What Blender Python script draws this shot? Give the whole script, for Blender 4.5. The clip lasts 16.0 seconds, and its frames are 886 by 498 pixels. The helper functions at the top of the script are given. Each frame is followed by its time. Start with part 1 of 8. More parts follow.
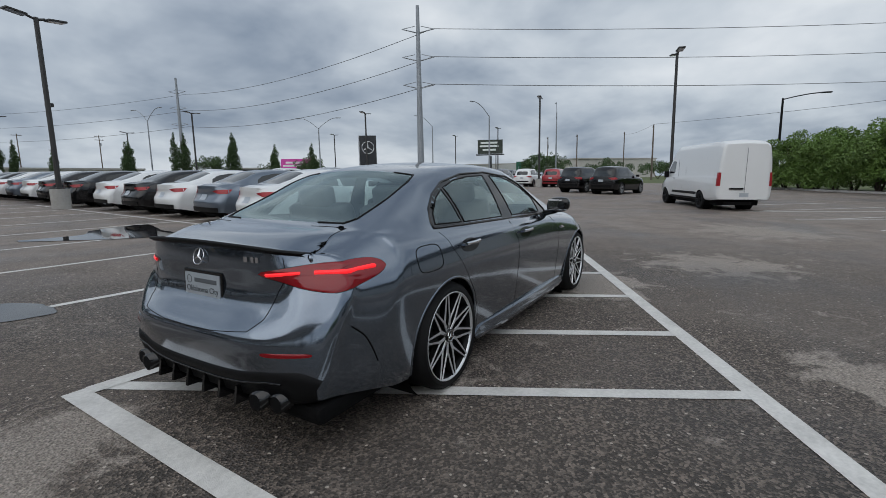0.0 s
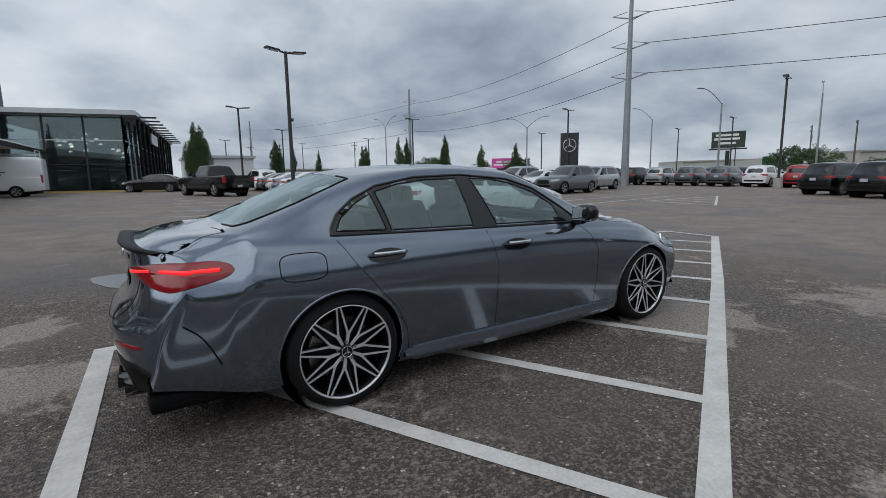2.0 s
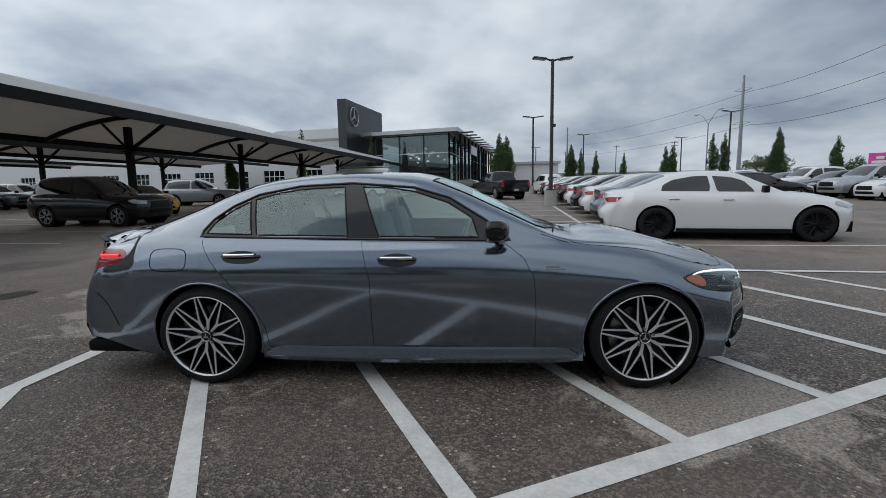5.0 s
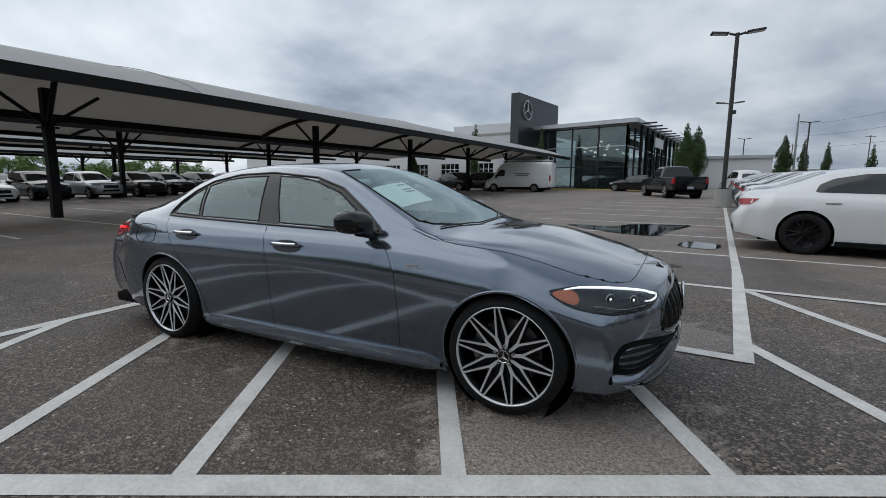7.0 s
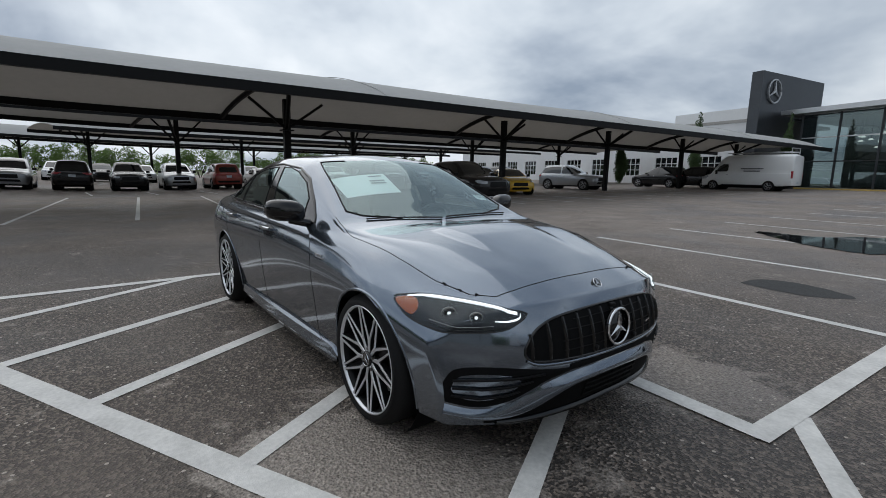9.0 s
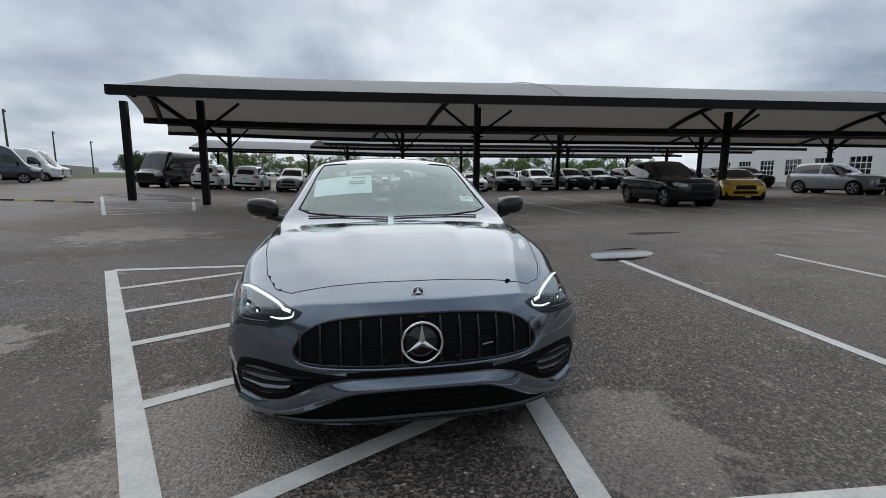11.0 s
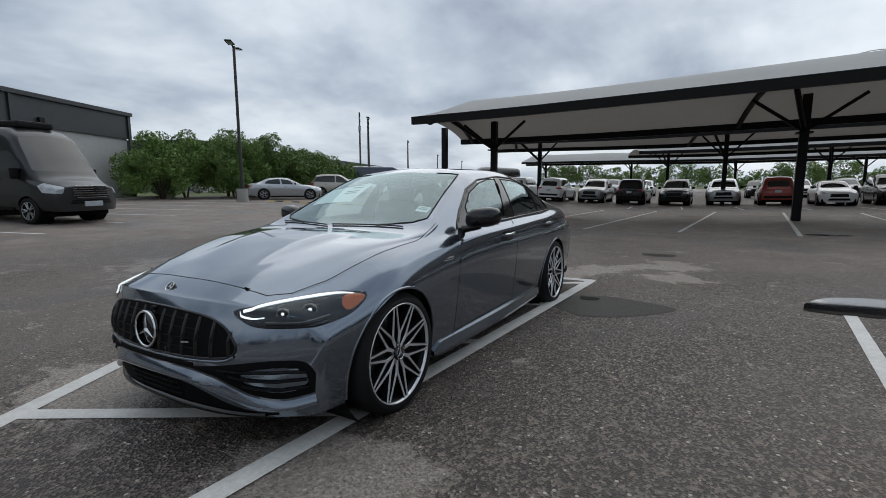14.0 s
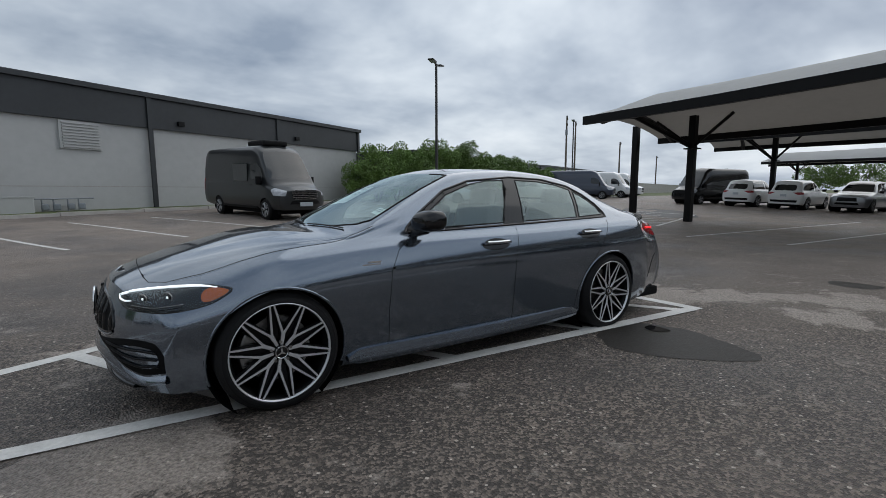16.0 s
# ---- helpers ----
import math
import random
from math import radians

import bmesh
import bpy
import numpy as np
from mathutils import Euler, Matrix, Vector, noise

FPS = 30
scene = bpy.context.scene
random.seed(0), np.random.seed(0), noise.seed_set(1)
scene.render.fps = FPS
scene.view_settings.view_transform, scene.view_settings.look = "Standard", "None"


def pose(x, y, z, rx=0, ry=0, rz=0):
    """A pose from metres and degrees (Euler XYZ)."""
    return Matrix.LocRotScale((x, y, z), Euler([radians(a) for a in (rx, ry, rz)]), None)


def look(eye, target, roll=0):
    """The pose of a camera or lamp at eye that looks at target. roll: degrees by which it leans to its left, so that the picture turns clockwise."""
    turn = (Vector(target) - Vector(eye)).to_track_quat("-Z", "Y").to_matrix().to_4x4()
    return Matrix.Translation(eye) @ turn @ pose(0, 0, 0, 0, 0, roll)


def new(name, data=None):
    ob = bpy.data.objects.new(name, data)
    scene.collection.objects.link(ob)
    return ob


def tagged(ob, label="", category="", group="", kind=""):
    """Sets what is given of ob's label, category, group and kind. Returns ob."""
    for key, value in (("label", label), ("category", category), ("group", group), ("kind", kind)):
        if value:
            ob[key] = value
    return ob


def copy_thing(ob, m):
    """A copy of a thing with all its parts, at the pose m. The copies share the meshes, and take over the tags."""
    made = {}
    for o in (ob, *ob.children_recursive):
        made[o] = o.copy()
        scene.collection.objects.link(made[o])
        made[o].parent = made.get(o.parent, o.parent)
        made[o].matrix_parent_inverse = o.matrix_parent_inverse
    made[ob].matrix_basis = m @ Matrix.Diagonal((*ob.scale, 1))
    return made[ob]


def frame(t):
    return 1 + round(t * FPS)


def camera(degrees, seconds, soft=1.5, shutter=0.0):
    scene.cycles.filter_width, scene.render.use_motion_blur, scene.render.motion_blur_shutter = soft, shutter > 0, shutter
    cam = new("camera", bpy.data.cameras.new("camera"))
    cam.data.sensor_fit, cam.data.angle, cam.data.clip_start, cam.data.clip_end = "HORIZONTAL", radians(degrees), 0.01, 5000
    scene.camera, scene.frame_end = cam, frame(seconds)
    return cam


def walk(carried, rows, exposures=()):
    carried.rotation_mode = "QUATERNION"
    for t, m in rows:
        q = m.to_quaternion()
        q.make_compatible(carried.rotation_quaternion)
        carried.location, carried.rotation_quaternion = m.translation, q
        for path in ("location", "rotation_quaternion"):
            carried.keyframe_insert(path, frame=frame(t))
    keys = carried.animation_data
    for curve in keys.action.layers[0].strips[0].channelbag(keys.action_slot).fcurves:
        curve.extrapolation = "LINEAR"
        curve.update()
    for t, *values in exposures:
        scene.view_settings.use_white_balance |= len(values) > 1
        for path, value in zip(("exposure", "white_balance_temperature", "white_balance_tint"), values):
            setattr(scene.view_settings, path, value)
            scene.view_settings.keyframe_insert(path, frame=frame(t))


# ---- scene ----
from mathutils.bvhtree import BVHTree

# ---- camera and walk ----
cam = camera(87.4, 16.0, soft=0.5)
PATH = [
    (0, (-3.795, -2.302, 1.267), (-2.11, -1.267, 0.97), -1.0),
    (0.5, (-3.466, -2.605, 1.264), (-1.9, -1.396, 0.973), -0.9),
    (1, (-3.105, -2.936, 1.27), (-1.681, -1.562, 0.98), -0.9),
    (1.5, (-2.716, -3.167, 1.265), (-1.461, -1.637, 0.976), -1.1),
    (2, (-2.329, -3.35, 1.272), (-1.265, -1.681, 0.983), -0.9),
    (2.5, (-1.896, -3.521, 1.27), (-1.045, -1.733, 0.987), -0.8),
    (3, (-1.454, -3.638, 1.28), (-0.818, -1.762, 1.005), -0.9),
    (3.5, (-0.972, -3.748, 1.274), (-0.55, -1.812, 1.005), -1.0),
    (4, (-0.525, -3.778, 1.265), (-0.307, -1.807, 1.004), -1.1),
    (4.2, (-0.342, -3.795, 1.275), (-0.205, -1.816, 1.017), -1.2),
    (6.3, (1.655, -3.421, 1.237), (1.001, -1.549, 0.977), 0.1),
    (6.5, (1.817, -3.331, 1.247), (1.091, -1.486, 0.983), 0.1),
    (7, (2.242, -3.138, 1.241), (1.335, -1.377, 0.966), 0.5),
    (7.5, (2.603, -2.877, 1.227), (1.517, -1.222, 0.944), 0.7),
    (8, (2.941, -2.581, 1.237), (1.681, -1.055, 0.954), 0.9),
    (8.5, (3.244, -2.257, 1.247), (1.811, -0.894, 0.954), 0.9),
    (8.7, (3.335, -2.119, 1.253), (1.841, -0.824, 0.95), 1.1),
    (10.8, (4.034, -0.36, 1.238), (2.102, 0.058, 0.932), 0.7),
    (11, (4.092, -0.198, 1.256), (2.143, 0.129, 0.944), 0.6),
    (11.5, (4.082, 0.251, 1.24), (2.108, 0.346, 0.935), 0.7),
    (12, (4.074, 0.691, 1.251), (2.101, 0.556, 0.95), 0.5),
    (12.5, (3.982, 1.119, 1.258), (2.038, 0.751, 0.963), 0.3),
    (13, (3.852, 1.55, 1.26), (1.963, 0.96, 0.972), 0.0),
    (13.5, (3.636, 1.943, 1.257), (1.825, 1.141, 0.977), -0.0),
    (14, (3.405, 2.336, 1.253), (1.698, 1.33, 0.981), -0.1),
    (14.5, (3.127, 2.711, 1.243), (1.544, 1.519, 0.974), -0.0),
    (15, (2.811, 3.024, 1.239), (1.37, 1.663, 0.974), -0.2),
    (15.5, (2.439, 3.287, 1.234), (1.16, 1.771, 0.975), -0.1),
    (16, (2.048, 3.437, 1.226), (0.949, 1.785, 0.976), -0.1),
]
walk(cam, [(t, look(eye, target, roll)) for t, eye, target, roll in PATH])

# ---- sky, sun ----
world = bpy.data.worlds.new("overcast_sky")
scene.world = world
world.use_nodes = True
wn, wl = world.node_tree.nodes, world.node_tree.links
wn.clear()


def wnode(kind, **kw):
    n = wn.new(kind)
    for k, v in kw.items():
        n.inputs[k].default_value = v
    return n


w_out = wnode("ShaderNodeOutputWorld")
w_bg = wnode("ShaderNodeBackground", Strength=1.0)
w_sky = wnode("ShaderNodeTexSky")
w_sky.sky_type, w_sky.sun_disc = "NISHITA", False
w_sky.sun_elevation, w_sky.sun_rotation = radians(48), radians(-100)
w_sky.dust_density = 4.0
w_co = wnode("ShaderNodeTexCoord")
w_sep = wnode("ShaderNodeSeparateXYZ")
w_zz = wnode("ShaderNodeMath"); w_zz.operation = "MAXIMUM"; w_zz.inputs[1].default_value = 0.0
w_za = wnode("ShaderNodeMath"); w_za.operation = "ADD"; w_za.inputs[1].default_value = 0.30
w_dx = wnode("ShaderNodeMath"); w_dx.operation = "DIVIDE"
w_dy = wnode("ShaderNodeMath"); w_dy.operation = "DIVIDE"
w_cmb = wnode("ShaderNodeCombineXYZ")
wl.new(w_co.outputs["Generated"], w_sep.inputs[0])
wl.new(w_sep.outputs["Z"], w_zz.inputs[0]); wl.new(w_zz.outputs[0], w_za.inputs[0])
wl.new(w_sep.outputs["X"], w_dx.inputs[0]); wl.new(w_za.outputs[0], w_dx.inputs[1])
wl.new(w_sep.outputs["Y"], w_dy.inputs[0]); wl.new(w_za.outputs[0], w_dy.inputs[1])
wl.new(w_dx.outputs[0], w_cmb.inputs[0]); wl.new(w_dy.outputs[0], w_cmb.inputs[1])
w_n1 = wnode("ShaderNodeTexNoise", Scale=0.85, Detail=6.0, Roughness=0.52, Distortion=0.35)
w_n2 = wnode("ShaderNodeTexNoise", Scale=2.6, Detail=4.0, Roughness=0.5, Distortion=0.2)
wl.new(w_cmb.outputs[0], w_n1.inputs["Vector"]); wl.new(w_cmb.outputs[0], w_n2.inputs["Vector"])
w_mix = wnode("ShaderNodeMix"); w_mix.data_type = "FLOAT"; w_mix.inputs[0].default_value = 0.28
wl.new(w_n1.outputs["Fac"], w_mix.inputs[2]); wl.new(w_n2.outputs["Fac"], w_mix.inputs[3])
w_ramp = wnode("ShaderNodeValToRGB")
els = w_ramp.color_ramp.elements
els[0].position, els[0].color = 0.36, (0.25, 0.31, 0.40, 1)
els[1].position, els[1].color = 0.66, (0.84, 0.885, 0.93, 1)
e = els.new(0.45); e.color = (0.42, 0.485, 0.57, 1)
e = els.new(0.53); e.color = (0.60, 0.665, 0.735, 1)
wl.new(w_mix.outputs[0], w_ramp.inputs[0])
w_sc = wnode("ShaderNodeVectorMath"); w_sc.operation = "SCALE"; w_sc.inputs["Scale"].default_value = 0.07
wl.new(w_sky.outputs[0], w_sc.inputs[0])
w_cloud = wnode("ShaderNodeMix"); w_cloud.data_type = "RGBA"; w_cloud.inputs[0].default_value = 0.9
wl.new(w_sc.outputs[0], w_cloud.inputs[6]); wl.new(w_ramp.outputs[0], w_cloud.inputs[7])
w_dot = wnode("ShaderNodeVectorMath"); w_dot.operation = "DOT_PRODUCT"; w_dot.inputs[1].default_value = (-0.66, -0.12, 0.74)
w_veil = wnode("ShaderNodeMapRange"); w_veil.interpolation_type = "SMOOTHSTEP"
w_veil.inputs["From Min"].default_value, w_veil.inputs["From Max"].default_value = -0.5, 1.0
w_veil.inputs["To Min"].default_value, w_veil.inputs["To Max"].default_value = 0.90, 1.17
w_lit = wnode("ShaderNodeVectorMath"); w_lit.operation = "SCALE"
wl.new(w_co.outputs["Generated"], w_dot.inputs[0]); wl.new(w_dot.outputs["Value"], w_veil.inputs[0])
wl.new(w_cloud.outputs[2], w_lit.inputs[0]); wl.new(w_veil.outputs[0], w_lit.inputs["Scale"])
wl.new(w_lit.outputs[0], w_bg.inputs[0]); wl.new(w_bg.outputs[0], w_out.inputs[0])

sun = new("sun", bpy.data.lights.new("sun", "SUN"))
sun.data.energy, sun.data.angle, sun.data.color = 0.7, radians(80), (1.0, 0.97, 0.93)
sun.matrix_world = look((-27, -5, 30), (0, 0, 0))
scene.view_settings.exposure = 0.08

# ---- materials ----
def mat(name, color=(0.5, 0.5, 0.5), rough=0.5, metal=0.0, coat=0.0, spec=0.5, noise_scale=0.0, vary=0.0, bump=0.0, bump_scale=0.0,
        alpha=1.0, glow=None, glow_strength=0.0, rough_vary=0.0, trans=0.0, random_tint=0.0):
    m = bpy.data.materials.new(name)
    m.use_nodes = True
    n, l = m.node_tree.nodes, m.node_tree.links
    b = n["Principled BSDF"]
    b.inputs["Base Color"].default_value = (*color, 1)
    b.inputs["Roughness"].default_value, b.inputs["Metallic"].default_value = rough, metal
    b.inputs["Coat Weight"].default_value, b.inputs["Specular IOR Level"].default_value = coat, spec
    b.inputs["Coat Roughness"].default_value = 0.04
    b.inputs["Alpha"].default_value = alpha
    b.inputs["Transmission Weight"].default_value = trans
    if glow:
        b.inputs["Emission Color"].default_value, b.inputs["Emission Strength"].default_value = (*glow, 1), glow_strength
    co = n.new("ShaderNodeTexCoord")
    if vary or rough_vary:
        big, small = n.new("ShaderNodeTexNoise"), n.new("ShaderNodeTexNoise")
        big.inputs["Scale"].default_value, big.inputs["Detail"].default_value = noise_scale, 4
        small.inputs["Scale"].default_value, small.inputs["Detail"].default_value = noise_scale * 9, 6
        l.new(co.outputs["Object"], big.inputs["Vector"]); l.new(co.outputs["Object"], small.inputs["Vector"])
        mx = n.new("ShaderNodeMix"); mx.data_type = "FLOAT"; mx.inputs[0].default_value = 0.45
        l.new(big.outputs["Fac"], mx.inputs[2]); l.new(small.outputs["Fac"], mx.inputs[3])
        if vary:
            r = n.new("ShaderNodeValToRGB")
            r.color_ramp.elements[0].position, r.color_ramp.elements[1].position = 0.3, 0.7
            r.color_ramp.elements[0].color = (*[c * (1 - vary) for c in color], 1)
            r.color_ramp.elements[1].color = (*[min(1, c * (1 + vary)) for c in color], 1)
            l.new(mx.outputs[0], r.inputs[0]); l.new(r.outputs[0], b.inputs["Base Color"])
        if rough_vary:
            mr = n.new("ShaderNodeMapRange")
            mr.inputs["From Min"].default_value, mr.inputs["From Max"].default_value = 0.3, 0.7
            mr.inputs["To Min"].default_value, mr.inputs["To Max"].default_value = max(0, rough - rough_vary), min(1, rough + rough_vary)
            l.new(mx.outputs[0], mr.inputs[0]); l.new(mr.outputs[0], b.inputs["Roughness"])
    if random_tint:
        oi, hsv = n.new("ShaderNodeObjectInfo"), n.new("ShaderNodeHueSaturation")
        mr = n.new("ShaderNodeMapRange")
        mr.inputs["To Min"].default_value, mr.inputs["To Max"].default_value = 1 - random_tint, 1 + random_tint
        l.new(oi.outputs["Random"], mr.inputs[0]); l.new(mr.outputs[0], hsv.inputs["Value"])
        src = b.inputs["Base Color"].links[0].from_socket if b.inputs["Base Color"].links else None
        hsv.inputs["Color"].default_value = (*color, 1)
        if src:
            l.new(src, hsv.inputs["Color"])
        l.new(hsv.outputs[0], b.inputs["Base Color"])
    if bump:
        nb, bp = n.new("ShaderNodeTexNoise"), n.new("ShaderNodeBump")
        nb.inputs["Scale"].default_value, nb.inputs["Detail"].default_value = bump_scale, 5
        bp.inputs["Strength"].default_value, bp.inputs["Distance"].default_value = bump, 0.01
        l.new(co.outputs["Object"], nb.inputs["Vector"]); l.new(nb.outputs["Fac"], bp.inputs["Height"]); l.new(bp.outputs[0], b.inputs["Normal"])
    return m


def paint(name, color, metal=0.55, rough=0.3):
    return mat(name, color, rough, metal, coat=1.0, noise_scale=700, vary=0.06)


M_HERO = mat("grey_metallic_paint", (0.172, 0.205, 0.250), 0.13, 0.88, coat=1.0, noise_scale=900, vary=0.06)
M_BLACKGLOSS = mat("gloss_black_trim", (0.004, 0.004, 0.0045), 0.12, coat=0.3, spec=0.4, noise_scale=4, rough_vary=0.04)
M_BLACKPL = mat("black_plastic", (0.004, 0.004, 0.0045), 0.5, spec=0.18, noise_scale=6, vary=0.25, bump=0.15, bump_scale=400)
M_RUBBER = mat("tyre_rubber", (0.007, 0.007, 0.0075), 0.72, spec=0.3, noise_scale=9, vary=0.3, bump=0.2, bump_scale=180)
M_CHROME = mat("chrome", (0.75, 0.76, 0.78), 0.09, 1.0, noise_scale=5, rough_vary=0.04)
M_MACHINED = mat("machined_alloy", (0.74, 0.75, 0.77), 0.34, 0.75, noise_scale=20, rough_vary=0.08)
M_RIMBLACK = mat("black_rim_paint", (0.005, 0.005, 0.0055), 0.42, coat=0.0, spec=0.2, noise_scale=10, rough_vary=0.08)
M_STEEL = mat("brake_steel", (0.32, 0.31, 0.30), 0.38, 0.9, noise_scale=14, vary=0.25)
M_RIMSILVER = mat("silver_rim_paint", (0.42, 0.43, 0.45), 0.35, 0.8, noise_scale=10, rough_vary=0.08)
M_LEATHER = mat("black_leather", (0.03, 0.03, 0.033), 0.5, noise_scale=8, vary=0.25, bump=0.2, bump_scale=120)
M_HEADLINER = mat("grey_headliner", (0.09, 0.09, 0.095), 0.9, noise_scale=6, vary=0.2)
M_DARKIN = mat("dark_inner_panel", (0.003, 0.003, 0.0033), 0.8, spec=0.15, noise_scale=6, vary=0.3)
M_PAPER = mat("white_paper", (0.72, 0.76, 0.74), 0.7, noise_scale=12, vary=0.05)
M_INK = mat("grey_ink", (0.1, 0.11, 0.12), 0.7, noise_scale=12, vary=0.1)
M_PLATE = mat("silver_plate", (0.42, 0.46, 0.50), 0.4, 0.2, noise_scale=12, vary=0.08)
M_RED = mat("red_lens", (0.24, 0.004, 0.008), 0.14, coat=0.25, noise_scale=10, rough_vary=0.03)
M_REDGLOW = mat("lit_red_segment", (0.5, 0.01, 0.012), 0.3, glow=(1.0, 0.022, 0.03), glow_strength=0.8, noise_scale=10, rough_vary=0.03)
M_REDFAR = mat("red_lamp_plastic", (0.30, 0.008, 0.014), 0.35, noise_scale=10, rough_vary=0.05)
M_AMBER = mat("amber_lens", (0.40, 0.085, 0.012), 0.12, coat=1.0, noise_scale=10, rough_vary=0.03)
M_LAMPDARK = mat("lamp_housing", (0.028, 0.030, 0.034), 0.22, 0.4, coat=0.0, noise_scale=10, rough_vary=0.05)
M_DRL = mat("white_light_guide", (0.8, 0.82, 0.84), 0.2, glow=(0.9, 0.95, 1.0), glow_strength=0.8, noise_scale=10, rough_vary=0.03)


def glass(name, tint, rough=0.02, mixin=0.75, ior=1.55):
    m = bpy.data.materials.new(name)
    m.use_nodes = True
    n, l = m.node_tree.nodes, m.node_tree.links
    n.clear()
    out, mx, tr, gl = n.new("ShaderNodeOutputMaterial"), n.new("ShaderNodeMixShader"), n.new("ShaderNodeBsdfTransparent"), n.new("ShaderNodeBsdfGlossy")
    tr.inputs[0].default_value = (*tint, 1)
    gl.inputs["Roughness"].default_value = rough
    gl.inputs["Color"].default_value = (0.80, 0.95, 0.96, 1)
    fr = n.new("ShaderNodeLayerWeight"); fr.inputs["Blend"].default_value = 0.5
    pw = n.new("ShaderNodeMath"); pw.operation = "POWER"; pw.inputs[1].default_value = 4.0
    f0 = ((ior - 1) / (ior + 1)) ** 2 + 1 - mixin
    sc = n.new("ShaderNodeMath"); sc.operation = "MULTIPLY_ADD"; sc.inputs[1].default_value = 1 - f0; sc.inputs[2].default_value = f0
    sc.use_clamp = True
    l.new(fr.outputs["Facing"], pw.inputs[0]); l.new(pw.outputs[0], sc.inputs[0]); l.new(sc.outputs[0], mx.inputs[0])
    l.new(tr.outputs[0], mx.inputs[1]); l.new(gl.outputs[0], mx.inputs[2]); l.new(mx.outputs[0], out.inputs[0])
    return m


M_GLASS = glass("clear_car_glass", (0.78, 0.90, 0.88), 0.015, 0.90)
M_GLASSD = glass("tinted_car_glass", (0.60, 0.69, 0.69), 0.015, 0.91)
M_GLASSFAR = mat("dark_car_glass", (0.006, 0.009, 0.010), 0.05, coat=0.6, spec=0.5, noise_scale=3, rough_vary=0.02)
M_LENS = glass("clear_lamp_lens", (0.92, 0.94, 0.95), 0.02, 1.0, 1.3)
M_SHOPGLASS = glass("showroom_glass", (0.46, 0.52, 0.52), 0.01, 0.94)

M_LINE = mat("white_road_paint", (0.62, 0.605, 0.575), 0.6, noise_scale=5.0, vary=0.22, bump=0.3, bump_scale=160)
M_YELLOW = mat("worn_yellow_paint", (0.55, 0.40, 0.10), 0.6, noise_scale=2.3, vary=0.2)
M_CONC = mat("grey_concrete", (0.36, 0.35, 0.33), 0.85, noise_scale=1.7, vary=0.16, bump=0.3, bump_scale=40)
M_KERB = mat("pale_kerb_concrete", (0.45, 0.43, 0.40), 0.85, noise_scale=1.2, vary=0.15, bump=0.2, bump_scale=30)
M_BLACKMETAL = mat("black_painted_steel", (0.004, 0.0042, 0.0047), 0.5, spec=0.18, noise_scale=2, vary=0.3, rough_vary=0.1)
M_BRONZE = mat("dark_bronze_pole_paint", (0.03, 0.029, 0.028), 0.5, noise_scale=1.5, vary=0.25)
M_GALV = mat("galvanised_steel", (0.27, 0.29, 0.31), 0.5, 0.4, noise_scale=0.9, vary=0.16)
M_WOODPOLE = mat("weathered_pole_wood", (0.13, 0.105, 0.085), 0.9, noise_scale=1.5, vary=0.3, bump=0.5, bump_scale=18)
def shade_cloth():
    m = mat("grey_shade_fabric", (0.43, 0.43, 0.42), 0.85, noise_scale=0.5, vary=0.07, bump=0.15, bump_scale=2)
    n, l = m.node_tree.nodes, m.node_tree.links
    tl, mx = n.new("ShaderNodeBsdfTranslucent"), n.new("ShaderNodeMixShader")
    tl.inputs[0].default_value = (0.40, 0.36, 0.31, 1)
    mx.inputs[0].default_value = 0.13
    out = n["Material Output"]
    l.new(n["Principled BSDF"].outputs[0], mx.inputs[1]); l.new(tl.outputs[0], mx.inputs[2]); l.new(mx.outputs[0], out.inputs[0])
    return m


M_FABRIC = shade_cloth()
M_WHITEWALL = mat("white_painted_wall", (0.66, 0.67, 0.68), 0.8, noise_scale=0.3, vary=0.05, bump=0.1, bump_scale=8)
M_GREYWALL = mat("grey_painted_block", (0.43, 0.435, 0.43), 0.85, noise_scale=0.35, vary=0.07, bump=0.25, bump_scale=6)
M_DARKMETAL = mat("charcoal_metal_panel", (0.035, 0.038, 0.042), 0.45, 0.3, noise_scale=0.5, vary=0.18)
M_SLATE = mat("anthracite_cladding", (0.05, 0.055, 0.062), 0.35, 0.4, noise_scale=0.4, vary=0.15)
M_ALU = mat("silver_aluminium", (0.5, 0.51, 0.52), 0.4, 0.8, noise_scale=0.8, vary=0.1)
M_GRASS = mat("rough_grass", (0.085, 0.105, 0.035), 0.95, noise_scale=0.12, vary=0.45, bump=0.6, bump_scale=3)
M_LEAF = mat("green_leaves", (0.112, 0.19, 0.038), 0.6, noise_scale=0.9, vary=0.45, random_tint=0.12)
M_LEAFD = mat("dark_evergreen_leaves", (0.045, 0.085, 0.024), 0.65, noise_scale=1.1, vary=0.4, random_tint=0.12)
M_BARK = mat("brown_bark", (0.07, 0.052, 0.038), 0.95, noise_scale=4, vary=0.3, bump=0.6, bump_scale=25)
M_SIGNDARK = mat("black_sign_panel", (0.012, 0.012, 0.014), 0.25, coat=0.3, noise_scale=1, vary=0.2)
M_WIRE = mat("grey_wire", (0.1, 0.105, 0.11), 0.6, noise_scale=1, vary=0.2)


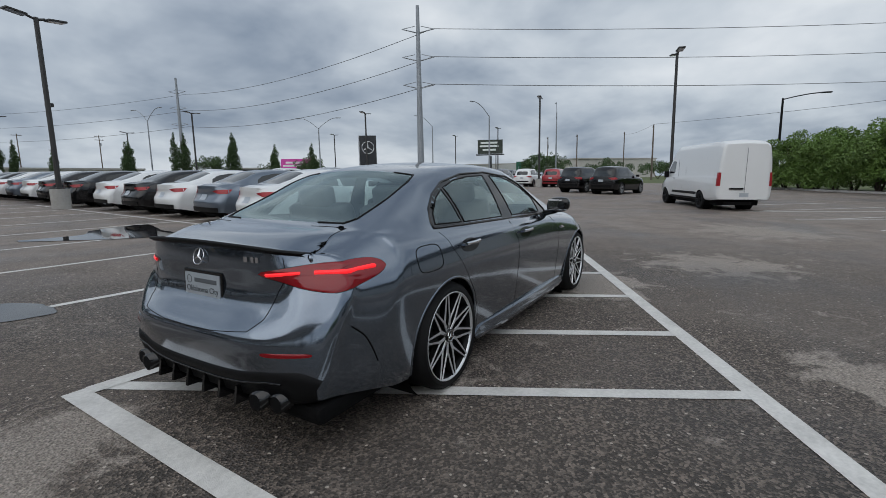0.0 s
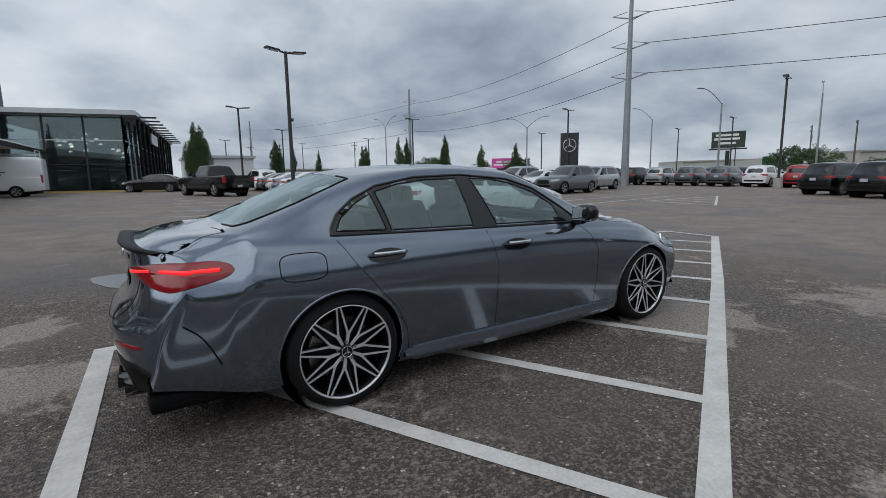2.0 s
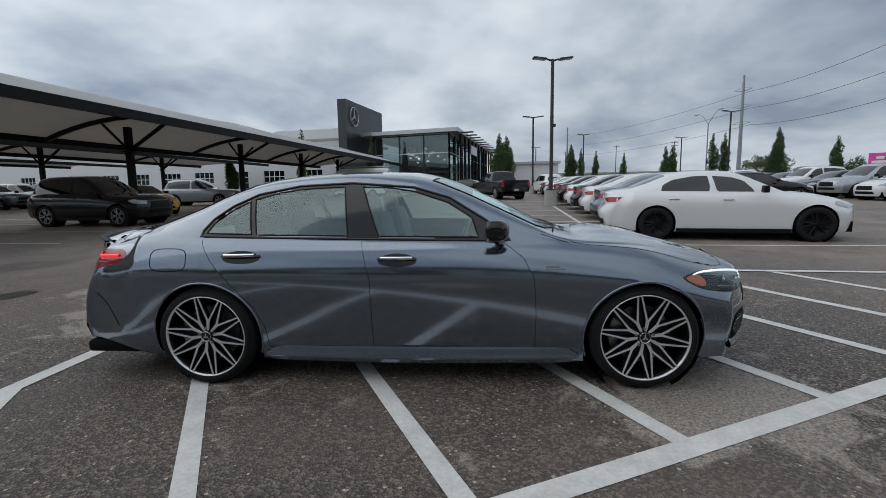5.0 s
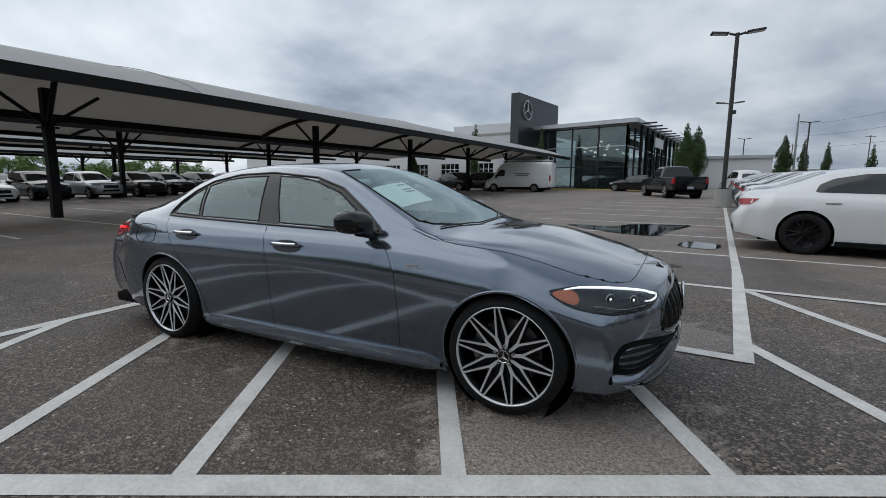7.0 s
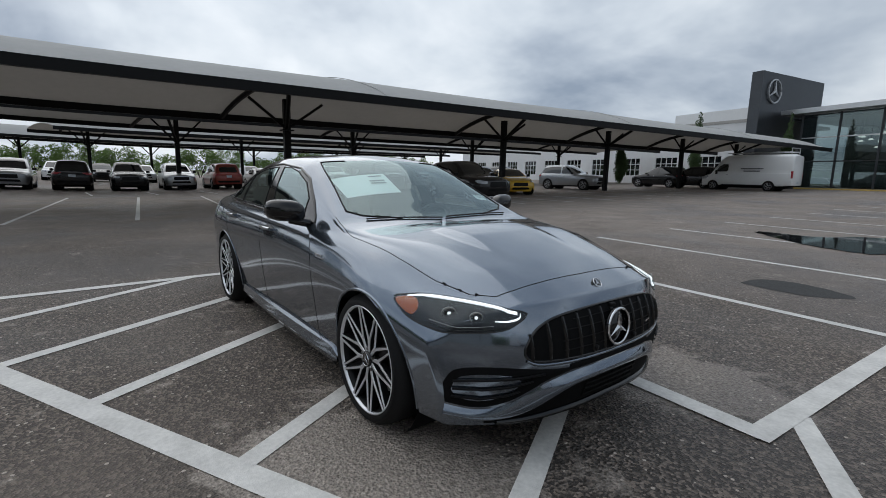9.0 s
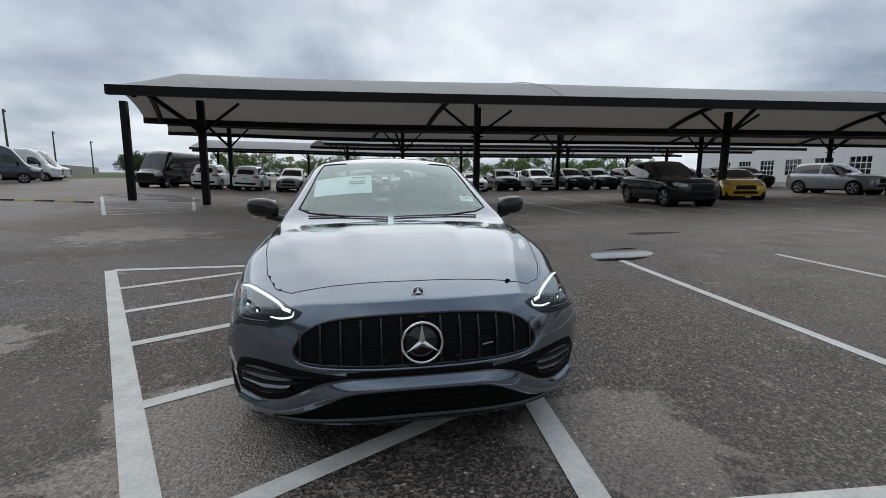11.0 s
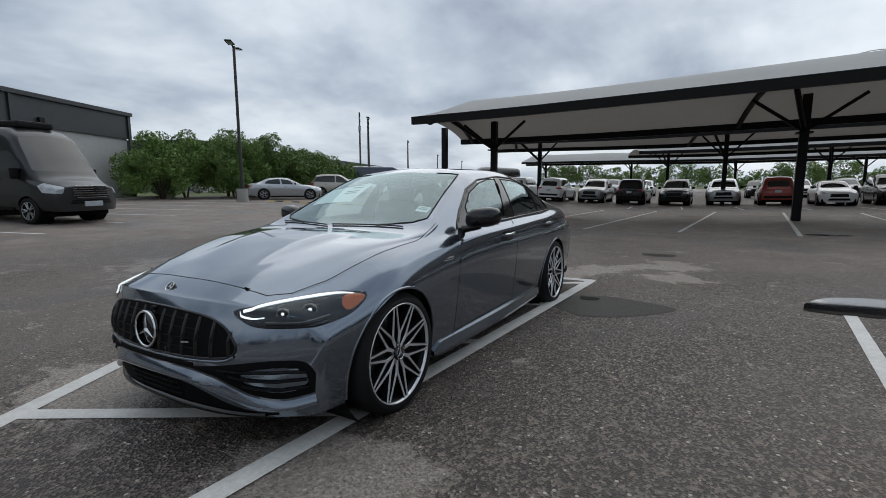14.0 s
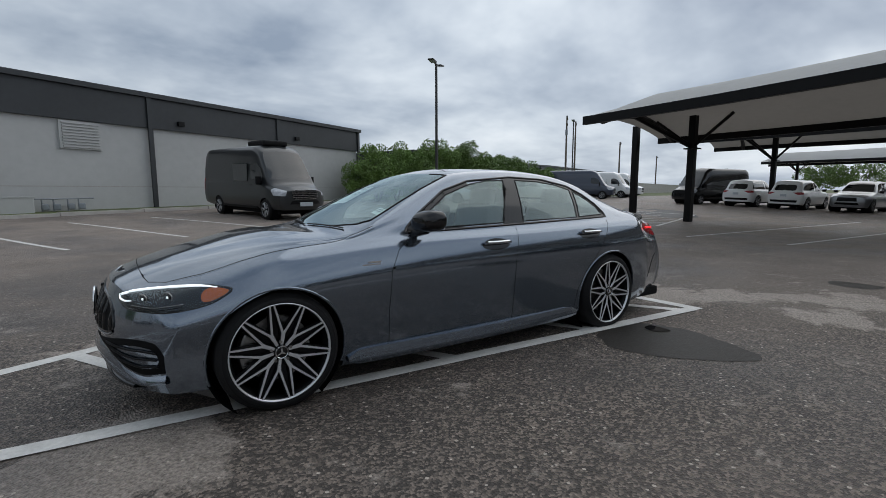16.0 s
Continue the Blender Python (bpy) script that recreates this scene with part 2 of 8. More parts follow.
def asphalt():
    m = bpy.data.materials.new("damp_asphalt")
    m.use_nodes = True
    n, l = m.node_tree.nodes, m.node_tree.links
    b = n["Principled BSDF"]
    co = n.new("ShaderNodeTexCoord")

    def nz(scale, detail=5, rough=0.55, dist=0.0):
        t = n.new("ShaderNodeTexNoise")
        t.inputs["Scale"].default_value, t.inputs["Detail"].default_value = scale, detail
        t.inputs["Roughness"].default_value, t.inputs["Distortion"].default_value = rough, dist
        l.new(co.outputs["Object"], t.inputs["Vector"])
        return t.outputs["Fac"]

    def ramp(src, a, b_, ca, cb):
        r = n.new("ShaderNodeValToRGB")
        r.color_ramp.elements[0].position, r.color_ramp.elements[1].position = a, b_
        r.color_ramp.elements[0].color, r.color_ramp.elements[1].color = (*ca, 1), (*cb, 1)
        l.new(src, r.inputs[0])
        return r.outputs[0]

    def mix(kind, fac, a, b_):
        x = n.new("ShaderNodeMix"); x.data_type = "RGBA"; x.blend_type = kind
        if isinstance(fac, float):
            x.inputs[0].default_value = fac
        else:
            l.new(fac, x.inputs[0])
        l.new(a, x.inputs[6])
        l.new(b_, x.inputs[7])
        return x.outputs[2]

    v = n.new("ShaderNodeTexVoronoi"); v.inputs["Scale"].default_value = 75
    l.new(co.outputs["Object"], v.inputs["Vector"])
    sepc = n.new("ShaderNodeSeparateColor"); l.new(v.outputs["Color"], sepc.inputs[0])
    stone = ramp(sepc.outputs[0], 0.42, 1.0, (0.013, 0.0108, 0.0092), (0.37, 0.300, 0.245))
    grit = ramp(nz(210, 3), 0.38, 0.72, (0.018, 0.0148, 0.0125), (0.17, 0.139, 0.115))
    base = mix("MIX", 0.38, stone, grit)
    # dry, paler areas and dark damp areas
    dry = ramp(nz(0.16, 6, 0.6, 0.6), 0.46, 0.62, (0, 0, 0), (1, 1, 1))
    pale = ramp(nz(120, 3), 0.3, 0.8, (0.11, 0.090, 0.076), (0.26, 0.214, 0.178))
    base = mix("MIX", dry, base, mix("MIX", 0.55, base, pale))
    # grazing sky sheen put into the colour: asphalt pales away from the car
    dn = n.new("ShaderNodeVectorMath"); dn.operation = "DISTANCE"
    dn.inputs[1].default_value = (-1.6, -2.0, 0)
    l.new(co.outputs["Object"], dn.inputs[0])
    sheen = n.new("ShaderNodeMapRange"); sheen.interpolation_type = "SMOOTHSTEP"
    sheen.inputs["From Min"].default_value, sheen.inputs["From Max"].default_value = 3.4, 11.0
    sheen.inputs["To Min"].default_value, sheen.inputs["To Max"].default_value = 0.0, 0.9
    l.new(dn.outputs["Value"], sheen.inputs[0])
    sheen_col = ramp(nz(1.3, 8, 0.65, 0.5), 0.3, 0.7, (0.20, 0.166, 0.142), (0.36, 0.300, 0.258))
    base = mix("MIX", sheen.outputs[0], base, mix("MIX", 0.22, sheen_col, stone))
    # chalky patches
    worn = nz(2.6, 10, 0.74, 0.6)
    for wx, wy, wr in ((1.65, -1.05, 0.95), (2.2, -0.95, 0.75), (2.35, 1.1, 0.75), (2.1, 0.95, 0.7), (0.1, -3.15, 0.7), (-3.1, 0.5, 0.85), (-3.75, 0.95, 0.7), (4.0, -2.2, 1.6), (-4.3, 1.8, 0.9), (-1.2, -5.4, 1.8), (-6.9, -5.2, 2.4), (9.0, -3.0, 2.4), (-3.3, 1.9, 0.6)):
        dn = n.new("ShaderNodeVectorMath"); dn.operation = "DISTANCE"
        dn.inputs[1].default_value = (wx, wy, 0)
        l.new(co.outputs["Object"], dn.inputs[0])
        mr = n.new("ShaderNodeMapRange"); mr.interpolation_type = "SMOOTHSTEP"
        mr.inputs["From Min"].default_value, mr.inputs["From Max"].default_value = wr, 0.0
        mr.inputs["To Min"].default_value, mr.inputs["To Max"].default_value = 0.0, 0.25
        l.new(dn.outputs["Value"], mr.inputs[0])
        ad = n.new("ShaderNodeMath"); ad.operation = "ADD"
        l.new(worn, ad.inputs[0]); l.new(mr.outputs[0], ad.inputs[1])
        worn = ad.outputs[0]
    chalk = ramp(worn, 0.585, 0.66, (0, 0, 0), (0.85, 0.85, 0.85))
    chalkc = ramp(nz(60, 4), 0.3, 0.7, (0.13, 0.110, 0.093), (0.50, 0.435, 0.375))
    base = mix("MIX", chalk, base, chalkc)
    damp = ramp(nz(0.33, 5, 0.55, 0.4), 0.36, 0.52, (0.62, 0.62, 0.64), (1, 1, 1))
    base = mix("MULTIPLY", 1.0, base, damp)
    # fine pale chips
    v2 = n.new("ShaderNodeTexVoronoi"); v2.inputs["Scale"].default_value = 34
    l.new(co.outputs["Object"], v2.inputs["Vector"])
    sep2 = n.new("ShaderNodeSeparateColor"); l.new(v2.outputs["Color"], sep2.inputs[0])
    chip = n.new("ShaderNodeMath"); chip.operation = "GREATER_THAN"; chip.inputs[1].default_value = 0.93
    l.new(sep2.outputs[1], chip.inputs[0])
    near = n.new("ShaderNodeMath"); near.operation = "LESS_THAN"; near.inputs[1].default_value = 0.30
    l.new(v2.outputs["Distance"], near.inputs[0])
    both = n.new("ShaderNodeMath"); both.operation = "MULTIPLY"
    l.new(chip.outputs[0], both.inputs[0]); l.new(near.outputs[0], both.inputs[1])
    chipc = n.new("ShaderNodeRGB"); chipc.outputs[0].default_value = (0.46, 0.40, 0.345, 1)
    base = mix("MIX", both.outputs[0], base, chipc.outputs[0])
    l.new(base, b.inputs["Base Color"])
    rr = n.new("ShaderNodeMapRange")
    rr.inputs["From Min"].default_value, rr.inputs["From Max"].default_value = 0.35, 0.6
    rr.inputs["To Min"].default_value, rr.inputs["To Max"].default_value = 0.42, 0.78
    l.new(nz(0.33, 5, 0.55, 0.4), rr.inputs[0]); l.new(rr.outputs[0], b.inputs["Roughness"])
    bp = n.new("ShaderNodeBump"); bp.inputs["Strength"].default_value, bp.inputs["Distance"].default_value = 1.0, 0.010
    l.new(v.outputs["Distance"], bp.inputs["Height"]); l.new(bp.outputs[0], b.inputs["Normal"])
    return m


M_ASPHALT = asphalt()
M_PUDDLE = mat("standing_water", (0.012, 0.012, 0.013), 0.03, spec=0.6, noise_scale=3, rough_vary=0.02)
M_WET = mat("wet_dark_asphalt", (0.016, 0.013, 0.010), 0.5, spec=0.25, noise_scale=40, vary=0.4, bump=0.25, bump_scale=70, rough_vary=0.08)

# ---- building helpers ----
def part(name, bm, material, parent, label="", smooth=False):
    """Links a bmesh or (verts, faces) as one mesh object under a thing or a part."""
    me = bpy.data.meshes.new(name)
    if isinstance(bm, tuple):
        me.from_pydata([tuple(map(float, p)) for p in bm[0]], [], bm[1])
    else:
        bm.to_mesh(me)
        bm.free()
    for m in material if isinstance(material, (list, tuple)) else [material]:
        me.materials.append(m)
    if smooth:
        me.polygons.foreach_set("use_smooth", [True] * len(me.polygons))
    ob = new(name, me)
    if parent:
        ob.parent = parent
    if label:
        ob["label"] = label
    return ob


def thing(name, label, category, m=None, group="", kind=""):
    ob = new(name)
    ob.empty_display_size = 0.2
    if m is not None:
        ob.matrix_basis = m
    return tagged(ob, label, category, group, kind)


def box(bm, c, s, rot=None, bevel=0.0):
    m = Matrix.Translation(c) @ (rot.to_4x4() if rot is not None else Matrix()) @ Matrix.Diagonal((s[0], s[1], s[2], 1))
    vs = bmesh.ops.create_cube(bm, size=1, matrix=m)["verts"]
    if bevel:
        es = list({e for v in vs for e in v.link_edges})
        bmesh.ops.bevel(bm, geom=es, offset=bevel, segments=2, affect="EDGES", profile=0.6)
    return bm


def rod(bm, a, b, r0, r1=None, n=10):
    a, b = Vector(a), Vector(b)
    r1 = r0 if r1 is None else r1
    d = b - a
    q = d.to_track_quat("Z", "Y").to_matrix()
    rings = []
    for p, r in ((a, r0), (b, r1)):
        rings.append([bm.verts.new(p + q @ Vector((r * math.cos(2 * math.pi * i / n), r * math.sin(2 * math.pi * i / n), 0))) for i in range(n)])
    for i in range(n):
        j = (i + 1) % n
        bm.faces.new((rings[0][i], rings[0][j], rings[1][j], rings[1][i]))
    bm.faces.new(rings[0][::-1])
    bm.faces.new(rings[1])
    return bm


def tube(bm, pts, r, n=6, closed=False):
    pts = [Vector(p) for p in pts]
    k = len(pts)
    rings = []
    for i, p in enumerate(pts):
        a = pts[(i - 1) % k] if (closed or i) else p
        b = pts[(i + 1) % k] if (closed or i < k - 1) else p
        d = (b - a).normalized()
        q = d.to_track_quat("Z", "Y").to_matrix()
        rings.append([bm.verts.new(p + q @ Vector((r * math.cos(2 * math.pi * j / n), r * math.sin(2 * math.pi * j / n), 0))) for j in range(n)])
    for i in range(k if closed else k - 1):
        A, B = rings[i], rings[(i + 1) % k]
        for j in range(n):
            bm.faces.new((A[j], A[(j + 1) % n], B[(j + 1) % n], B[j]))
    return bm


def prism(bm, pts, z0, z1):
    """Upright prism over a polygon."""
    lo = [bm.verts.new((p[0], p[1], z0)) for p in pts]
    hi = [bm.verts.new((p[0], p[1], z1)) for p in pts]
    k = len(pts)
    for i in range(k):
        bm.faces.new((lo[i], lo[(i + 1) % k], hi[(i + 1) % k], hi[i]))
    bm.faces.new(hi)
    bm.faces.new(lo[::-1])
    return bm


def lathe(profile, n=48, axis="y"):
    """Verts and faces of a profile of (radius, offset along the axis), turned round the axis."""
    vs, fs = [], []
    k = len(profile)
    for i in range(n):
        a = 2 * math.pi * i / n
        for r, o in profile:
            vs.append((r * math.cos(a), o, r * math.sin(a)) if axis == "y" else (r * math.cos(a), r * math.sin(a), o))
    for i in range(n):
        for j in range(k - 1):
            a, b = i * k + j, ((i + 1) % n) * k + j
            fs.append((a, b, b + 1, a + 1))
    return vs, fs


# ground: the lot rises to the north, dips south of the car and rises again
GX, GY = 0.003, 0.021
GS = math.hypot(GX, GY)
_GD = [-400, -60, -25, -15, -9, -5, -3, 0, 10, 30, 45, 80, 400]
_GH = [0.9, 0.7, 0.36, 0.16, -0.04, -0.085, -0.062, 0, 0.21, 0.62, 0.85, 1.1, 1.3]


def pchip(xs, ys):
    xs, ys = np.asarray(xs, float), np.asarray(ys, float)
    h = np.diff(xs)
    d = np.diff(ys) / h
    m = np.zeros_like(ys)
    m[0], m[-1] = d[0], d[-1]
    for i in range(1, len(xs) - 1):
        if d[i - 1] * d[i] > 0:
            w1, w2 = 2 * h[i] + h[i - 1], h[i] + 2 * h[i - 1]
            m[i] = (w1 + w2) / (w1 / d[i - 1] + w2 / d[i])

    def f(x):
        x = np.clip(np.asarray(x, float), xs[0], xs[-1])
        i = np.clip(np.searchsorted(xs, x, side="right") - 1, 0, len(h) - 1)
        t = (x - xs[i]) / h[i]
        return ((1 + 2 * t) * (1 - t) ** 2 * ys[i] + t * (1 - t) ** 2 * h[i] * m[i] + t * t * (3 - 2 * t) * ys[i + 1] + t * t * (t - 1) * h[i] * m[i + 1])

    return f


_ground = pchip(_GD, _GH)


def gz(x, y):
    return float(_ground((GX * x + GY * y) / GS))


def stand(x, y, yaw=0.0, tilt=True, lift=0.0):
    """A pose on the ground, leaning with its slope."""
    z = gz(x, y)
    e = 1.2
    nx, ny = (gz(x - e, y) - gz(x + e, y)) / (2 * e), (gz(x, y - e) - gz(x, y + e)) / (2 * e)
    m = Matrix.Translation((x, y, z + lift))
    if tilt:
        m = m @ Vector((0, 0, 1)).rotation_difference(Vector((nx, ny, 1)).normalized()).to_matrix().to_4x4()
    return m @ pose(0, 0, 0, 0, 0, yaw)


# ---- vehicle shells: feature lines along the car, lofted ----
def in_poly(px, py, poly):
    inside = np.zeros(px.shape, bool)
    k = len(poly)
    for i in range(k):
        (x0, y0), (x1, y1) = poly[i], poly[(i + 1) % k]
        if y0 == y1:
            continue
        c = ((y0 > py) != (y1 > py)) & (px < (x1 - x0) * (py - y0) / (y1 - y0) + x0)
        inside ^= c
    return inside


def near_poly(p, poly, sv):
    best, bp = 1e9, p
    k = len(poly)
    for i in range(k):
        ax, ay = poly[i]
        bx, by = poly[(i + 1) % k]
        dx, dy = bx - ax, (by - ay) * sv
        ll = dx * dx + dy * dy
        t = 0 if ll == 0 else max(0, min(1, ((p[0] - ax) * dx + (p[1] - ay) * sv * dy) / ll))
        qx, qy = ax + t * (bx - ax), ay + t * (by - ay)
        d = (qx - p[0]) ** 2 + ((qy - p[1]) * sv) ** 2
        if d < best:
            best, bp = d, (qx, qy)
    return best, bp


def dense(poly, step=0.04):
    out = []
    k = len(poly)
    for i in range(k):
        a, b = poly[i], poly[(i + 1) % k]
        m = max(1, int(math.hypot(b[0] - a[0], b[1] - a[1]) / step))
        out += [(a[0] + (b[0] - a[0]) * j / m, a[1] + (b[1] - a[1]) * j / m) for j in range(m)]
    return out


class Shell:
    """Half a vehicle's skin: u runs along the car, v from the sill over the roof rail to the middle line."""

    def __init__(self, s):
        self.s = s
        self.u0, self.u1 = s["ends"]
        us, W, zb = s["belt"], s["W"], s.get("zb", 0.26)
        self.belt_y, self.belt_z = pchip([p[0] for p in us], [p[1] for p in us]), pchip([p[0] for p in us], [p[2] for p in us])
        r = s["rail"]
        self.rail_y, self.rail_z = pchip([p[0] for p in r], [p[1] for p in r]), pchip([p[0] for p in r], [p[2] for p in r])
        self.mid_z = pchip([p[0] for p in s["centre"]], [p[1] for p in s["centre"]])
        self.low_z = pchip([p[0] for p in s["low"]], [p[1] for p in s["low"]])
        self.taper = pchip([p[0] for p in s["taper"]], [p[1] for p in s["taper"]])
        self.W, self.zb = W, zb

    def lines(self, u):
        s, W = self.s, self.W
        t = self.taper(u) * W
        by, bz, ry, rz, mz, lz = self.belt_y(u), self.belt_z(u), self.rail_y(u), self.rail_z(u), self.mid_z(u), self.low_z(u)
        z1 = lz + 0.085
        H = bz - z1
        y3 = t * (1.0 if "tuck" in s else 0.992)
        y1, y2 = (t * 0.945, t * 0.976) if "tuck" in s else (t * 0.965, t)
        ys = [t * 0.915, y1, y2, y3, y3 + (by - y3) * 0.42, by, (by + ry) / 2 + 0.028 * np.clip((rz - bz) / 0.3, 0, 1), ry, ry * 0.56, ry * 0]
        zs = [lz, z1, z1 + H * 0.30, z1 + H * 0.68, z1 + H * 0.91, bz, (bz + rz) / 2, rz, mz - (mz - rz) * 0.26, mz]
        return np.array(ys), np.array(zs)

    def raw(self, u, v):
        """y and z at parameters, smooth across the lines."""
        u, v = np.asarray(u, float), np.asarray(v, float)
        Y, Z = self.lines(u)
        n = len(Y) - 1
        i = np.clip(v.astype(int), 0, n - 1)
        t = v - i
        idx = np.arange(u.size).reshape(u.shape)

        def cr(A):
            f = A.reshape(n + 1, -1)
            g = lambda k: f[np.clip(k, 0, n).ravel(), idx.ravel()].reshape(u.shape)
            p0, p1, p2, p3 = g(i - 1), g(i), g(i + 1), g(i + 2)
            p0 = np.where(i == 0, 2 * p1 - p2, p0)
            p3 = np.where(i == n - 1, 2 * p2 - p1, p3) if A is Z else np.where(i == n - 1, -p1, p3)
            if A is Z:
                p3 = np.where(i == n - 1, p1, p3)
            c = self.s.get("tension", 0.42)
            m1, m2 = c * (p2 - p0), c * (p3 - p1)
            return (2 * t**3 - 3 * t**2 + 1) * p1 + (t**3 - 2 * t**2 + t) * m1 + (3 * t**2 - 2 * t**3) * p2 + (t**3 - t**2) * m2

        return cr(Y), cr(Z)

    def bow(self, u, y, z):
        s = self.s
        q = np.clip(np.abs(y) / self.W, 0, 1.2)
        f0, f1, fk, fe = s["bow_f"]
        r0, r1, rk, re = s["bow_r"]
        sm = lambda a, b, x: np.clip((x - a) / (b - a), 0, 1) ** 2 * (3 - 2 * np.clip((x - a) / (b - a), 0, 1))
        wf, wr = sm(f0, f1, u), sm(r0, r1, -u)
        pf = s.get("nose", (0.5, 0.9))
        pr = s.get("tail", (0.6, 0.5))
        back = pchip([p[0] for p in s["tail_z"]], [p[1] for p in s["tail_z"]])(z) if "tail_z" in s else 0
        edge = sm(0.48, 0.68, np.abs(y)) if "tail_z" in s else 1.0
        back = back * (1 - edge) + edge * pr[1] * (z - pr[0]) ** 2
        return u - wf * (fk * q**fe + pf[1] * (z - pf[0]) ** 2) + wr * (rk * q**re + back)

    def S(self, u, v):
        y, z = self.raw(u, v)
        if "dome" in self.s:
            u_ = np.asarray(u, float)
            w_ = np.clip((u_ - 1.08) / 0.25, 0, 1) * np.clip((2.08 - u_) / 0.5, 0, 1)
            k_ = (y - (0.36 - 0.09 * (u_ - 1.08))) / 0.015
            z = z + np.where(v > 5.6, w_ * 0.021 / (1 + np.exp(np.clip(k_, -30, 30))), 0)
        return np.stack([self.bow(np.asarray(u, float), y, z), y, z], -1)

    def uv_side(self, x, z, vmax=7.0):
        vs = np.linspace(0, vmax, 101)
        u = x
        for _ in range(4):
            p = self.S(np.full(vs.shape, u), vs)
            zz = np.maximum.accumulate(p[:, 2])
            v = float(np.interp(z, zz, vs))
            q = self.S(np.array([u]), np.array([v]))[0]
            u += x - q[0]
        return (float(np.clip(u, self.u0, self.u1)), v)

    def uv_top(self, x, y, vmin=5.0):
        vs = np.linspace(vmin, 9, 121)
        u = x
        for _ in range(4):
            p = self.S(np.full(vs.shape, u), vs)
            v = float(np.interp(-y, -np.minimum.accumulate(p[:, 1]), vs))
            q = self.S(np.array([u]), np.array([v]))[0]
            u += x - q[0]
        return (float(np.clip(u, self.u0, self.u1)), v)

    def side(self, pts, vmax=7.0, step=0.05):
        return [self.uv_side(x, z, vmax) for x, z in dense(pts, step)]

    def top(self, pts, step=0.05):
        return [self.uv_top(x, y) for x, y in dense(pts, step)]

    def panels(self, nu, nvs, regions, sv=0.22, shrink=0.0):
        """{region: (grid of points, quads)} with cell corners drawn onto the regions' outlines. The first region is 'body'."""
        us = np.linspace(self.u0, self.u1, nu + 1)
        vs = np.concatenate([np.linspace(i, i + 1, k, endpoint=False) for i, k in enumerate(nvs)] + [[9.0]])
        U, V = np.meshgrid(us, vs, indexing="ij")
        cu, cv = (U[1:, 1:] + U[:-1, :-1]) / 2, (V[1:, 1:] + V[:-1, :-1]) / 2
        C = np.zeros(cu.shape, int)
        for k, (name, poly) in enumerate(regions, 1):
            C[in_poly(cu, cv, poly)] = k
        P = np.pad(C, 1, mode="edge")
        corners = np.stack([P[:-1, :-1], P[1:, :-1], P[:-1, 1:], P[1:, 1:]], -1)
        mixed = (corners != corners[..., :1]).any(-1)
        for i, j in np.argwhere(mixed):
            best = None
            for k in set(corners[i, j]):
                if k == 0:
                    continue
                d, q = near_poly((U[i, j], V[i, j]), regions[k - 1][1], sv)
                if best is None or d < best[0]:
                    best = (d, q)
            if best and best[0] < (1.6 * max((self.u1 - self.u0) / nu, sv / min(nvs))) ** 2:
                q = list(best[1])
                if j == len(vs) - 1:
                    q[1] = 9.0
                if j == 0:
                    q[1] = 0.0
                if i in (0, nu):
                    q[0] = us[i]
                U[i, j], V[i, j] = q
        XYZ = self.S(U, V)
        out = {}
        for k, name in enumerate(["body"] + [r[0] for r in regions]):
            cells = np.argwhere(C == k)
            out[name] = (XYZ, [((i, j), (i + 1, j), (i + 1, j + 1), (i, j + 1)) for i, j in cells])
        return out

    def cap(self, front, nvs, ny=24):
        """The closed end of the car: (verts, faces) over its whole width."""
        u = self.u1 if front else self.u0
        vs = np.concatenate([np.linspace(i, i + 1, k, endpoint=False) for i, k in enumerate(nvs)] + [[9.0]])
        y, z = self.raw(np.full(vs.shape, u), vs)
        s = np.linspace(-1, 1, ny + 1)
        Yg, Zg = y[:, None] * s[None, :], np.repeat(z[:, None], ny + 1, 1)
        Xg = self.bow(np.full(Yg.shape, u), Yg, Zg)
        verts = np.stack([Xg, Yg, Zg], -1).reshape(-1, 3)
        faces = []
        for a in range(len(vs) - 1):
            for b in range(ny):
                q = (a * (ny + 1) + b, a * (ny + 1) + b + 1, (a + 1) * (ny + 1) + b + 1, (a + 1) * (ny + 1) + b)
                faces.append(q if front else q[::-1])
        return verts, faces


def skin(panel, sides=(1, -1)):
    """Verts and faces of a panel on the given sides, joined along the middle line."""
    grid, quads = panel
    verts, faces, key = [], [], {}
    for sd in sides:
        for q in quads:
            f = []
            for i, j in q:
                p = grid[i, j]
                k = (round(p[0], 4), round(p[1] * sd, 4) + 0.0, round(p[2], 4))
                if k not in key:
                    key[k] = len(verts)
                    verts.append((p[0], p[1] * sd, p[2]))
                if key[k] not in f:
                    f.append(key[k])
            if len(f) > 2:
                faces.append(f if sd < 0 else f[::-1])
    return verts, faces


